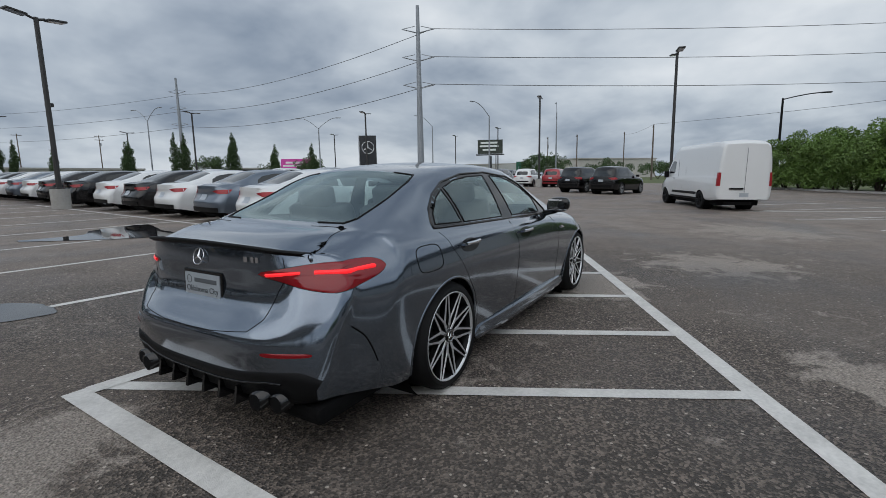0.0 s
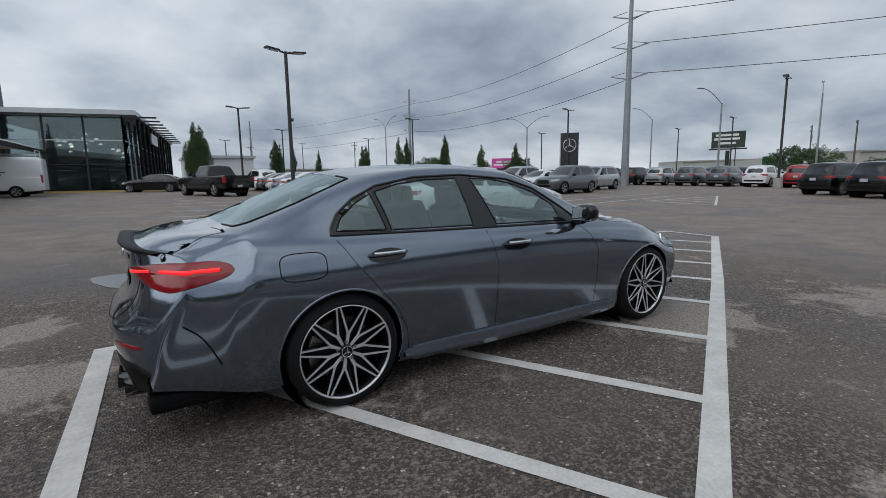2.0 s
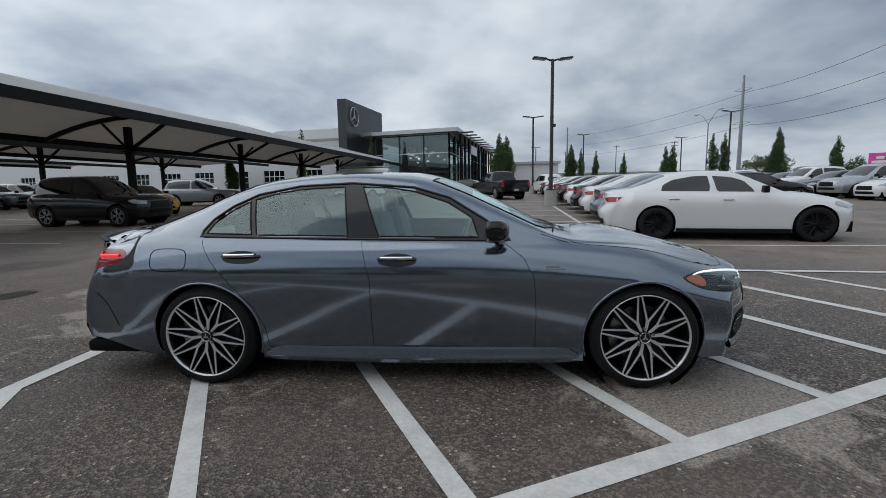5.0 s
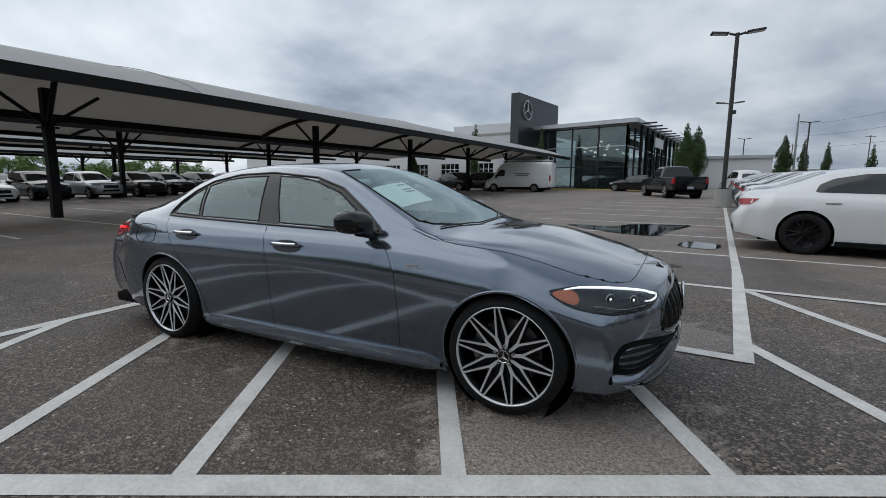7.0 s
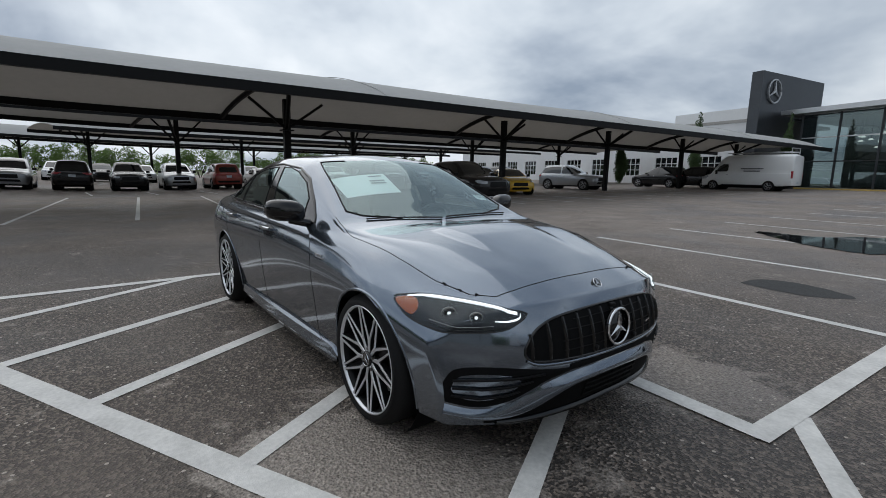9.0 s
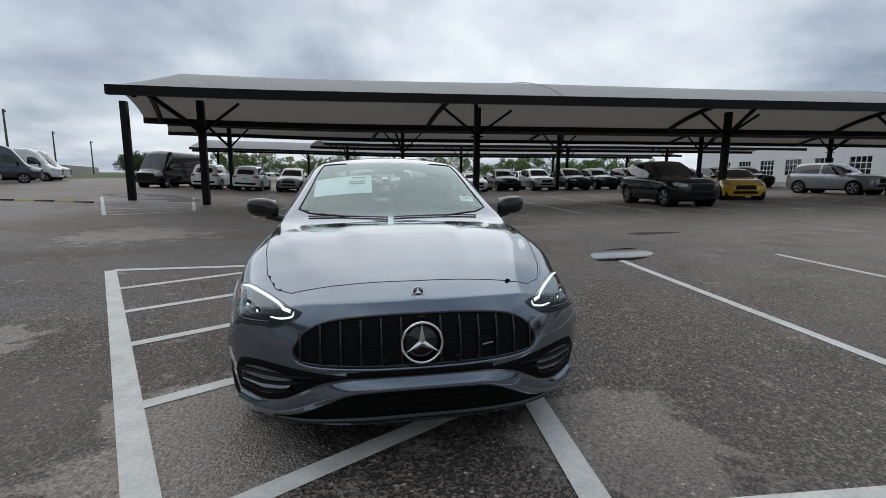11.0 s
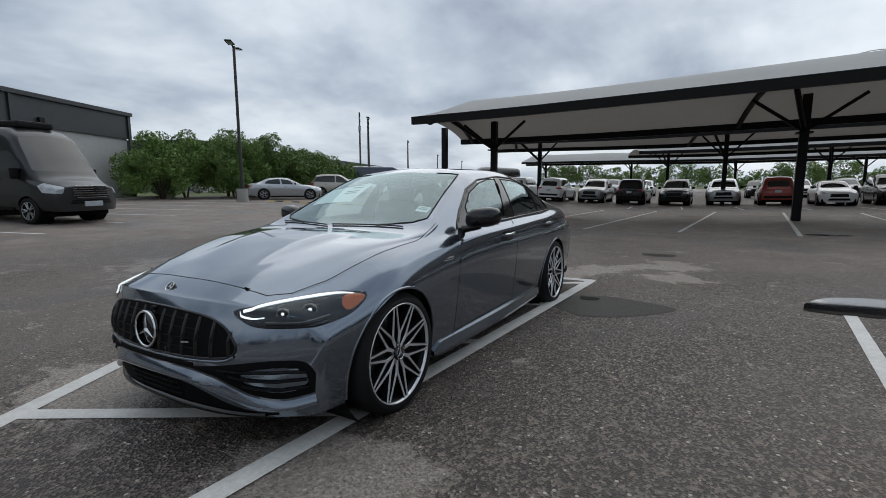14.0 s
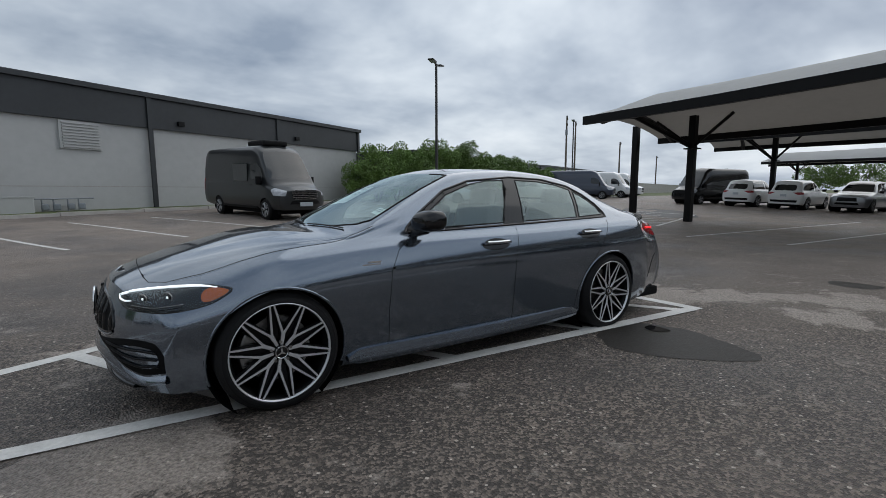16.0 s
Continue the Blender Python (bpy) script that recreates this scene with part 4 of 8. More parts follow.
    # --- smooth inlays and strips on the skin
    def curve(pts, n, closed=False):
        """Evenly spread points on a smooth line through pts."""
        k = len(pts)
        out = []
        for i in range(k if closed else k - 1):
            g = lambda j: Vector(pts[j % k] if closed else pts[max(0, min(k - 1, j))])
            p0, p1, p2, p3 = g(i - 1), g(i), g(i + 1), g(i + 2)
            for t in np.linspace(0, 1, 13)[:-1]:
                out.append(0.5 * (2 * p1 + (p2 - p0) * t + (2 * p0 - 5 * p1 + 4 * p2 - p3) * t**2 + (3 * p1 - p0 - 3 * p2 + p3) * t**3))
        out.append(Vector(pts[0]) if closed else Vector(pts[-1]))
        d = np.cumsum([0] + [(q - r).length for q, r in zip(out[1:], out)])
        w = np.linspace(0, d[-1], n + 1 if closed else n)[: n]
        A = np.array([list(q) for q in out])
        return [Vector([float(np.interp(x, d, A[:, m])) for m in range(A.shape[1])]) for x in w]

    def inlay(name, pts, c, out, dome, material, parent, label="", n=72, rings=7, skirt=0.0):
        """A smooth-edged domed plate over the outline pts (x, y, z), lying on the skin."""
        ang = [math.atan2(q[1] - c[1], q[0] - c[0]) for q in pts]
        if max(ang) - min(ang) > 4:
            ang = [a_ % (2 * math.pi) for a_ in ang]
        line = curve([(a_, q[2]) for a_, q in zip(ang, pts)], n, True)
        ma, mz = sum(q[0] for q in line) / n, sum(q[1] for q in line) / n
        vs_, fs_ = [], []
        for k in range(rings + 1):
            f_ = 1 - (k / rings) ** 1.5 if k else 1.0
            o_ = out + dome * (1 - f_**4)
            for q in line:
                a_, z_ = ma + (q[0] - ma) * max(f_, 0.02), mz + (q[1] - mz) * max(f_, 0.02)
                vs_.append(onto((c[0] + 2 * math.cos(a_), c[1] + 2 * math.sin(a_), z_), c, o_ - (skirt if k == 0 else 0)))
        for k in range(rings):
            for i in range(n):
                j = (i + 1) % n
                fs_.append((k * n + i, k * n + j, (k + 1) * n + j, (k + 1) * n + i))
        fs_.append(tuple(range(rings * n, rings * n + n)))
        q = fs_[0]
        nr = (vs_[q[1]] - vs_[q[0]]).cross(vs_[q[2]] - vs_[q[0]])
        if nr.dot(vs_[q[0]] - Vector((c[0], c[1], vs_[q[0]].z))) < 0:
            fs_ = [q[::-1] for q in fs_]
        return part(name, (vs_, fs_), material, parent, label, smooth=True)

    def strip(name, top, bot, prof, material, parent, label="", n=60, end=1):
        """A moulded strip between two lines (y, z) across an end of the car (1 front, -1 rear); prof: (share of the way down, metres proud)."""
        A, B = curve(top, n), curve(bot, n)
        vs_, fs_, k = [], [], len(prof)
        for p_, q_ in zip(A, B):
            for t, o_, *dz in prof:
                y, z = p_.lerp(q_, t)
                hit = tree.ray_cast(Vector((4 * end, y, z)), Vector((-end, 0, 0)))[0]
                if hit is None or hit.x * end < 1:
                    hit = tree.ray_cast(Vector((4 * end, y, 0.32)), Vector((-end, 0, 0)))[0] or Vector((2 * end, y, z))
                    hit = Vector((hit.x - 0.02 * end, y, z))
                d_ = Vector((hit.x - 1.0 * end, hit.y, 0)).normalized()
                vs_.append(hit + d_ * o_ + Vector((0, 0, dz[0] if dz else 0)))
        for i in range(n - 1):
            for j in range(k - 1):
                q = (i * k + j, i * k + j + 1, (i + 1) * k + j + 1, (i + 1) * k + j)
                fs_.append(q)
        q = fs_[len(fs_) // 2]
        nr = (vs_[q[1]] - vs_[q[0]]).cross(vs_[q[2]] - vs_[q[0]])
        if nr.x * end < 0:
            fs_ = [q[::-1] for q in fs_]
        return part(name, (vs_, fs_), material, parent, label, smooth=True)

    def both(pts):
        """A line (y, z) given from the middle outwards, carried over both sides."""
        return [(-y, z) for y, z in pts[:0:-1]] + list(pts)

    # head lamps
    GC = (0.9, 0.0)
    hl = [(2.13, 0.475, 0.703), (2.125, 0.52, 0.668), (2.10, 0.60, 0.638), (1.955, 0.745, 0.630), (1.84, 0.795, 0.640), (1.74, 0.83, 0.668), (1.655, 0.84, 0.724), (1.70, 0.81, 0.740), (1.79, 0.765, 0.752), (1.945, 0.66, 0.744), (2.09, 0.545, 0.722)]
    drl_top = [(1.72, 0.80, 0.742), (1.80, 0.755, 0.750), (1.945, 0.66, 0.742), (2.05, 0.575, 0.728), (2.10, 0.51, 0.711)]
    for sd in (1, -1):
        lamp = inlay("headlight", mir(hl, sd), FC, 0.0015, 0.003, M_LAMPDARK, car, "clear headlight with white light guide")
        rail = [onto((q[0], q[1] * sd, q[2] - 0.007), FC, 0.006) for q in curve(drl_top, 26)]
        hook = [onto((q[0], q[1] * sd, q[2]), FC, 0.006) for q in curve([(2.11, 0.50, 0.701), (2.12, 0.515, 0.684), (2.10, 0.56, 0.674), (2.07, 0.60, 0.677)], 12)]
        bm = bmesh.new()
        for line in (rail, hook):
            rows_ = []
            for i, q in enumerate(line):
                hw = 0.0075 if line is rail else 0.0055
                hw *= min(1, 0.35 + 0.1 * i) if line is rail else max(0.35, 1 - 0.05 * i)
                o_ = (q - Vector((FC[0], 0, q.z))).normalized()
                rows_.append([bm.verts.new(q + Vector((0, 0, w_)) + o_ * e_) for w_, e_ in ((hw, -0.004), (hw * 0.7, 0.003), (-hw * 0.7, 0.003), (-hw, -0.004))])
            for r0, r1 in zip(rows_, rows_[1:]):
                for k in range(3):
                    bm.faces.new((r0[k], r0[k + 1], r1[k + 1], r1[k]) if sd > 0 else (r0[k + 1], r0[k], r1[k], r1[k + 1]))
        part("light_guide", bm, M_DRL, lamp, "white daytime light guide", smooth=True)
        inlay("indicator", mir([(1.672, 0.836, 0.720), (1.745, 0.79, 0.735), (1.79, 0.785, 0.710), (1.785, 0.81, 0.672), (1.735, 0.828, 0.680)], sd), FC, 0.004, 0.002, M_AMBER, lamp, "amber side indicator", 36, 4)
        for px_, py_, pz_, rr in ((2.02, 0.655, 0.690, 0.026), (1.92, 0.72, 0.695, 0.030)):
            q = onto((px_ + 0.3, sd * (py_ + 0.3), pz_), (px_ - 0.3, sd * (py_ - 0.3)), 0.004)
            o_ = Vector((0.8, sd * 0.6, 0)).normalized()
            rg = part("projector", tube(bmesh.new(), [q + o_ * 0.002 + Vector((-sd * o_.y, sd * o_.x, 0)) * (rr * math.cos(a_)) + Vector((0, 0, rr * 0.85 * math.sin(a_))) for a_ in np.linspace(0, 6.283, 25)[:-1]], 0.003, 6, True), M_STEEL, lamp, smooth=True)
            bm = bmesh.new(); rod(bm, q - o_ * 0.006, q + o_ * 0.004, rr * 0.8, rr * 0.5, 18)
            part("projector_lens", bm, M_BLACKGLOSS, rg, smooth=True)
            bm = bmesh.new(); rod(bm, q + o_ * 0.003, q + o_ * 0.0055, rr * 0.32, rr * 0.22, 10)
            part("projector_core", bm, M_DRL, rg)
        for k in range(3):
            ln = [onto((q[0], q[1] * sd, q[2] + 0.004 - 0.012 * k), FC, 0.006) for q in curve([(2.085, 0.62, 0.654), (1.98, 0.725, 0.649), (1.87, 0.785, 0.660)], 12)]
            part("lamp_rib", tube(bmesh.new(), ln, 0.0018, 5), M_STEEL if k == 0 else M_BLACKGLOSS, lamp)
        inlay("lens", mir(hl, sd), FC, 0.002, 0.011, M_LENS, lamp, "clear lamp lens").visible_shadow = False
        seam("lamp_seal", [tuple(q) for q in curve(mir(hl, sd), 48, True)], FC, 0.0035, lamp, M_BLACKGLOSS, -0.0008, True)

    # grille
    half = [(0.0, 0.696), (0.16, 0.695), (0.33, 0.685), (0.435, 0.667), (0.515, 0.632), (0.562, 0.582), (0.578, 0.545), (0.558, 0.518), (0.49, 0.502), (0.25, 0.494)]
    ring_ = half + [(0.0, 0.492)] + [(-y, z) for y, z in half[:0:-1]]
    outline = [(2.3, y, z) for y, z in ring_]
    grille = inlay("grille", outline, (1.0, 0.0), 0.002, 0.0, M_DARKIN, car, "wide black grille with vertical bars", 96, 6)
    seam("grille_frame", [tuple(q) for q in curve(outline, 96, True)], (1.0, 0.0), 0.0065, grille, M_BLACKGLOSS, 0.001, True)
    seam("grille_lip", [tuple(q) for q in curve([(2.3, y, z - 0.014) for y, z in both([(0.0, 0.492), (0.25, 0.494), (0.49, 0.502), (0.568, 0.526)])], 60)], (1.0, 0.0), 0.008, grille, M_HERO, 0.0)
    for k in range(-6, 7):
        y = k * 0.0825
        zt = float(np.interp(abs(y), [0, 0.16, 0.33, 0.435, 0.515, 0.56], [0.694, 0.693, 0.683, 0.664, 0.629, 0.57])) - (0.004 if abs(k) < 6 else 0.016)
        zl = float(np.interp(abs(y), [0, 0.25, 0.49, 0.56], [0.494, 0.496, 0.504, 0.53])) + 0.004
        vs_, fs_ = [], []
        for i, z in enumerate(np.linspace(zl, zt, 12)):
            q = onto((3, y, z), (1.0, y), 0.0)
            bw = 0.012 * math.sin(math.pi * (0.12 + 0.76 * i / 11)) ** 0.5
            vs_ += [(q.x, y - 0.008, z), (q.x + bw, y - 0.0045, z), (q.x + bw + 0.002, y, z), (q.x + bw, y + 0.0045, z), (q.x, y + 0.008, z)]
            if i:
                fs_ += [((i - 1) * 5 + j, (i - 1) * 5 + j + 1, i * 5 + j + 1, i * 5 + j) for j in range(4)]
        part("grille_bar", (vs_, fs_), M_BLACKGLOSS, grille, smooth=True)
    for z in (0.535, 0.575, 0.62, 0.658):
        w_ = float(np.interp(z, [0.5, 0.55, 0.6, 0.65, 0.7], [0.50, 0.568, 0.545, 0.475, 0.3])) - 0.01
        part("grille_slat", tube(bmesh.new(), [onto((3, y, z), GC, 0.003) for y in np.linspace(-w_, w_, 25)], 0.003, 5), M_BLACKPL, grille)
    for sy in (-0.235, 0.235):
        q = onto((3, sy, 0.516), GC, 0.006)
        bm = bmesh.new(); rod(bm, q - Vector((0.01, 0, 0)), q + Vector((0.008, 0, 0)), 0.014, 0.012, 16)
        part("parking_sensor", bm, M_BLACKPL, grille, smooth=True)
    bm = bmesh.new(); box(bm, onto((3, 0.005, 0.680), GC, 0.008), (0.02, 0.036, 0.02), None, 0.006)
    part("front_camera", bm, M_BLACKPL, grille, smooth=True)
    bm = bmesh.new()
    qa, qb = onto((3, 0.40, 0.560), GC, 0.016), onto((3, 0.475, 0.565), GC, 0.016)
    box(bm, (qa + qb) / 2, (0.008, 0.004, (qb - qa).length), (qb - qa).to_track_quat("Z", "X").to_matrix())
    part("grille_badge", bm, M_CHROME, grille, "small silver badge bar")

    def star(name, p, nrm, r, parent, disc=True, label="chrome ring emblem with three arms"):
        q = Vector(nrm).to_track_quat("Z", "Y").to_matrix().to_4x4()
        em = new(name)
        em.parent = parent
        em.matrix_basis = Matrix.Translation(p) @ q
        em["label"] = label
        if disc:
            part("emblem_disc", lathe([(r, -0.006), (r, 0.002), (0.001, 0.004)], 40, "z"), M_BLACKGLOSS, em, smooth=True)
        part("emblem_ring", tube(bmesh.new(), [(r * 0.95 * math.cos(a), r * 0.95 * math.sin(a), 0.006) for a in np.linspace(0, 2 * math.pi, 49)[:-1]], r * 0.072, 8, True), M_CHROME, em, smooth=True)
        bm = bmesh.new()
        for k in range(3):
            a = math.pi / 2 + 2 * math.pi * k / 3
            tip = bm.verts.new((0.9 * r * math.cos(a), 0.9 * r * math.sin(a), 0.006))
            c0 = bm.verts.new((0, 0, 0.014 if r > 0.04 else 0.008))
            l_ = bm.verts.new((0.17 * r * math.cos(a + 1.05), 0.17 * r * math.sin(a + 1.05), 0.006))
            r_ = bm.verts.new((0.17 * r * math.cos(a - 1.05), 0.17 * r * math.sin(a - 1.05), 0.006))
            bm.faces.new((c0, r_, tip)); bm.faces.new((c0, tip, l_))
        part("emblem_star", bm, M_CHROME, em)
        return em

    star("front_emblem", onto((3, 0, 0.585), GC, 0.020), (1, 0, 0.06), 0.088, grille)
    star("bonnet_badge", onto((3, 0, 0.766), (2.05, 0), 0.003), (0.72, 0, 0.69), 0.026, car, label="small round badge")
    # lower front: dark intakes, body-colour blade, splitter
    strip("upper_grille_slot", both([(0.0, 0.472), (0.16, 0.472), (0.31, 0.470)]), both([(0.0, 0.444), (0.16, 0.444), (0.31, 0.440)]), ((0, 0.0), (0.08, 0.003), (0.92, 0.003), (1, 0.0)), M_DARKIN, car, "black slot under the grille")
    for sd in (1, -1):
        it = [(0.30, 0.452), (0.45, 0.468), (0.59, 0.488), (0.70, 0.494), (0.775, 0.478), (0.805, 0.42)]
        ib = [(0.30, 0.442), (0.42, 0.412), (0.50, 0.368), (0.58, 0.322), (0.68, 0.298), (0.79, 0.322)]
        ik = strip("air_intake", [(sd * y, z) for y, z in it], [(sd * y, z) for y, z in ib], ((0, -0.001), (0.06, 0.003), (0.94, 0.003), (1, -0.001)), M_DARKIN, car, "black side air intake with fins", 40)
        for k in range(3):
            f0 = 0.30 + 0.22 * k
            ln = []
            for y in np.linspace(0.44 + 0.05 * k, 0.775, 16):
                zt, zb_ = float(np.interp(y, [q[0] for q in it], [q[1] for q in it])), float(np.interp(y, [q[0] for q in ib], [q[1] for q in ib]))
                ln.append(onto((3, sd * y, zt + (zb_ - zt) * f0), (1.0, sd * y), 0.007))
            part("intake_fin", tube(bmesh.new(), ln, 0.0055, 6), M_BLACKPL, ik, smooth=True)
    bt = [(0.0, 0.438), (0.16, 0.437), (0.30, 0.430), (0.42, 0.402), (0.50, 0.356), (0.58, 0.312), (0.68, 0.290), (0.79, 0.315)]
    bb = [(0.0, 0.384), (0.16, 0.382), (0.29, 0.370), (0.385, 0.330), (0.47, 0.282), (0.56, 0.248), (0.67, 0.240), (0.79, 0.270)]
    strip("bumper_blade", both(bt), both(bb), ((0, 0.0), (0.25, 0.010), (0.55, 0.020), (0.8, 0.027), (0.93, 0.025), (1.0, 0.016), (1.0, 0.0)), M_HERO, car, "body-coloured bumper blade", 120)
    lt = [(y, z - 0.002) for y, z in bb[:6]] + [(0.64, 0.236)]
    lb = [(0.0, 0.252), (0.16, 0.251), (0.29, 0.246), (0.385, 0.238), (0.46, 0.228), (0.54, 0.218), (0.64, 0.214)]
    lower = strip("lower_grille", both(lt), both(lb), ((0, 0.004), (0.5, 0.004), (1, 0.004)), M_DARKIN, car, "black lower grille", 90)
    for zz in (0.295, 0.325, 0.352):
        part("lower_grille_slat", tube(bmesh.new(), [onto((3, y, zz), GC, 0.008) for y in np.linspace(-0.31, 0.31, 21)], 0.005, 5), M_BLACKPL, lower)
    for k in range(-3, 4):
        part("lower_grille_post", tube(bmesh.new(), [onto((3, k * 0.1, zz), GC, 0.007) for zz in (0.275, 0.365)], 0.004, 5), M_BLACKPL, lower)
    st_t = [(0.0, 0.262), (0.3, 0.255), (0.44, 0.246), (0.54, 0.241), (0.60, 0.242)]
    strip("splitter", both(st_t), both([(y, z - 0.030) for y, z in st_t]), ((0, 0.003), (0.3, 0.026), (0.7, 0.030), (1, 0.0)), M_BLACKGLOSS, car, "gloss black front splitter", 90)

    # mirrors
    for sd in (1, -1):
        mr_ = new("door_mirror"); mr_.parent = car; mr_["label"] = "door mirror with gloss black foot"
        bm = bmesh.new()
        bmesh.ops.create_uvsphere(bm, u_segments=28, v_segments=16, radius=1)
        for v_ in bm.verts:
            x, y, z = v_.co
            sx = 0.085 if x > 0 else 0.05
            sz = 0.075 if z > 0 else 0.062
            e_ = 0.72
            v_.co = Vector((0.50 + sx * math.copysign(abs(x) ** e_, x) - 0.03 * y, sd * (0.945 + 0.115 * math.copysign(abs(y) ** 0.7, y)), 1.035 + sz * math.copysign(abs(z) ** e_, z) + 0.012 * y))
        bmesh.ops.recalc_face_normals(bm, faces=bm.faces)
        part("mirror_housing", bm, M_BLACKGLOSS, mr_, "gloss black mirror housing", smooth=True)
        bm = bmesh.new()
        box(bm, (0.455, sd * 0.95, 1.04), (0.012, 0.18, 0.10), None, 0.005)
        part("mirror_glass", bm, M_CHROME, mr_, "mirror glass")
        bm = bmesh.new()
        tube(bm, [(0.54, sd * 0.80, 0.955), (0.53, sd * 0.85, 0.968), (0.51, sd * 0.92, 0.985)], 0.028, 10)
        part("mirror_foot", bm, M_BLACKGLOSS, mr_, smooth=True)
    # door handles in oval recesses
    for sd in (1, -1):
        for hx, zz in ((-0.12, 0.851), (-1.15, 0.878)):
            dr = doors[(0 if sd > 0 else 1) + (0 if hx > -0.6 else 2)]
            hit, nrm, _, _ = tree.ray_cast(Vector((hx, sd * 2, zz)), Vector((0, -sd, 0)))
            pts = []
            for i in range(40):
                a = 2 * math.pi * i / 40
                pts.append((hx + 0.125 * math.cos(a) * (1 - 0.1 * math.sin(a)), zz + 0.042 * math.sin(a)))
            vs_, fs_ = [], []
            P, Q = fill2d(pts, 16, 8)
            for x, z in P:
                h_, n_, _, _ = tree.ray_cast(Vector((x, sd * 2, z)), Vector((0, -sd, 0)))
                vs_.append(h_ + Vector((0, sd * 0.002, 0)))
            part("handle_recess", (vs_, [q if sd < 0 else q[::-1] for q in Q]), M_BLACKGLOSS, dr, "dark handle recess", smooth=True)
            bm = bmesh.new()
            line = [tree.ray_cast(Vector((hx + t, sd * 2, zz + 0.012)), Vector((0, -sd, 0)))[0] + Vector((0, sd * (0.012 + 0.016 * (1 - (t / 0.125) ** 2)), 0)) for t in np.linspace(-0.12, 0.12, 13)]
            for a, b in zip(line, line[1:]):
                box(bm, (a + b) / 2, (0.030, 0.013, (b - a).length * 1.08), (b - a).to_track_quat("Z", "Y").to_matrix())
            hd = part("door_handle", bm, M_HERO, dr, "flush door handle with chrome strip")
            bm = tube(bmesh.new(), [q + Vector((0, sd * 0.010, 0.006)) for q in line[1:-1]], 0.0105, 10)
            part("handle_strip", bm, M_CHROME, hd, "chrome strip", smooth=True)
        # fender badge
        hit, nrm, _, _ = tree.ray_cast(Vector((0.88, sd * 2, 0.79)), Vector((0, -sd, 0)))
        bm = bmesh.new()
        box(bm, hit + Vector((0, sd * 0.002, 0)), (0.12, 0.004, 0.006))
        box(bm, hit + Vector((-0.02, sd * 0.002, 0.014)), (0.085, 0.004, 0.010))
        part("fender_badge", bm, M_CHROME, car, "small chrome fender badge bars")
        # side skirt
        bm = bmesh.new()
        rows_ = []
        for x in np.linspace(-1.035, 1.035, 31):
            e_ = min(1.0, (1.035 - abs(x)) / 0.12 + 0.35)
            y_, z_ = 0.850 + 0.010 * math.sin(math.pi * (x + 1.035) / 2.07), 0.205 - 0.012 * math.cos(math.pi * x / 2.07)
            rows_.append([bm.verts.new((x, sd * (y_ + dy * e_), z_ + dz * e_)) for dy, dz in ((-0.03, 0.075), (0.004, 0.066), (0.009, 0.030), (0.013, 0.008), (0.013, -0.002), (0.004, -0.026), (-0.05, -0.034))])
        for a_, b_ in zip(rows_, rows_[1:]):
            for k_ in range(6):
                bm.faces.new((a_[k_], a_[k_ + 1], b_[k_ + 1], b_[k_]) if sd > 0 else (a_[k_ + 1], a_[k_], b_[k_], b_[k_ + 1]))
        bmesh.ops.recalc_face_normals(bm, faces=bm.faces)
        part("side_skirt", bm, M_HERO, car, "sculpted grey side skirt", smooth=False)
        # wheel housings
        for wx in (WX, -WX):
            v1, f1 = lathe([(0.385, 0.0), (0.385, -0.42), (0.05, -0.42)], 36)
            part("wheel_housing", ([(x + wx, (y + 0.80) * sd, z + 0.335) for x, y, z in v1], f1), M_DARKIN, car, smooth=True)
            rim_pts = [tree.ray_cast(Vector((wx + 0.376 * math.cos(a), sd * 2, 0.335 + 0.376 * math.sin(a))), Vector((0, -sd, 0)))[0] for a in np.linspace(-0.32, math.pi + 0.32, 41)]
            part("arch_lip", tube(bmesh.new(), [p + Vector((0, -sd * 0.004, 0)) for p in rim_pts if p is not None], 0.009, 8), M_HERO, body, smooth=True)
        for wx in (WX, -WX):
            add_wheel(car, wx, sd * (0.768 if wx > 0 else 0.776), 0.335, 0.275, 0.245, sd, M_RIMBLACK, M_MACHINED, True, z=0.350 if wx > 0 else 0.344)

    # tail lamps, spoiler, plate, badges
    tl = [(-2.42, 0.415, 0.872), (-2.42, 0.50, 0.895), (-2.36, 0.64, 0.912), (-2.25, 0.76, 0.922), (-2.06, 0.81, 0.922), (-1.99, 0.84, 0.885), (-2.06, 0.845, 0.842), (-2.25, 0.81, 0.798), (-2.32, 0.775, 0.792), (-2.40, 0.66, 0.813), (-2.42, 0.55, 0.840)]
    for sd in (1, -1):
        lamp = inlay("tail_lamp", mir(tl, sd), RC, 0.002, 0.006, M_RED, car, "lit red wrap-around tail lamp")
        for mid_, rr in (([(-2.44, 0.475, 0.871), (-2.41, 0.56, 0.876), (-2.38, 0.635, 0.878)], 0.009), ([(-2.33, 0.68, 0.877), (-2.2, 0.785, 0.879), (-2.06, 0.83, 0.884)], 0.012)):
            ln = [onto((q[0], sd * q[1], q[2]), RC, 0.003) for q in curve(mid_, 20)]
            part("light_bar", tube(bmesh.new(), ln, rr, 10), M_REDGLOW, lamp, "glowing red light bar", smooth=True)
        seam("lamp_seal", [tuple(q) for q in curve(mir(tl, sd), 48, True)], RC, 0.0032, lamp, M_BLACKGLOSS, -0.0008, True)
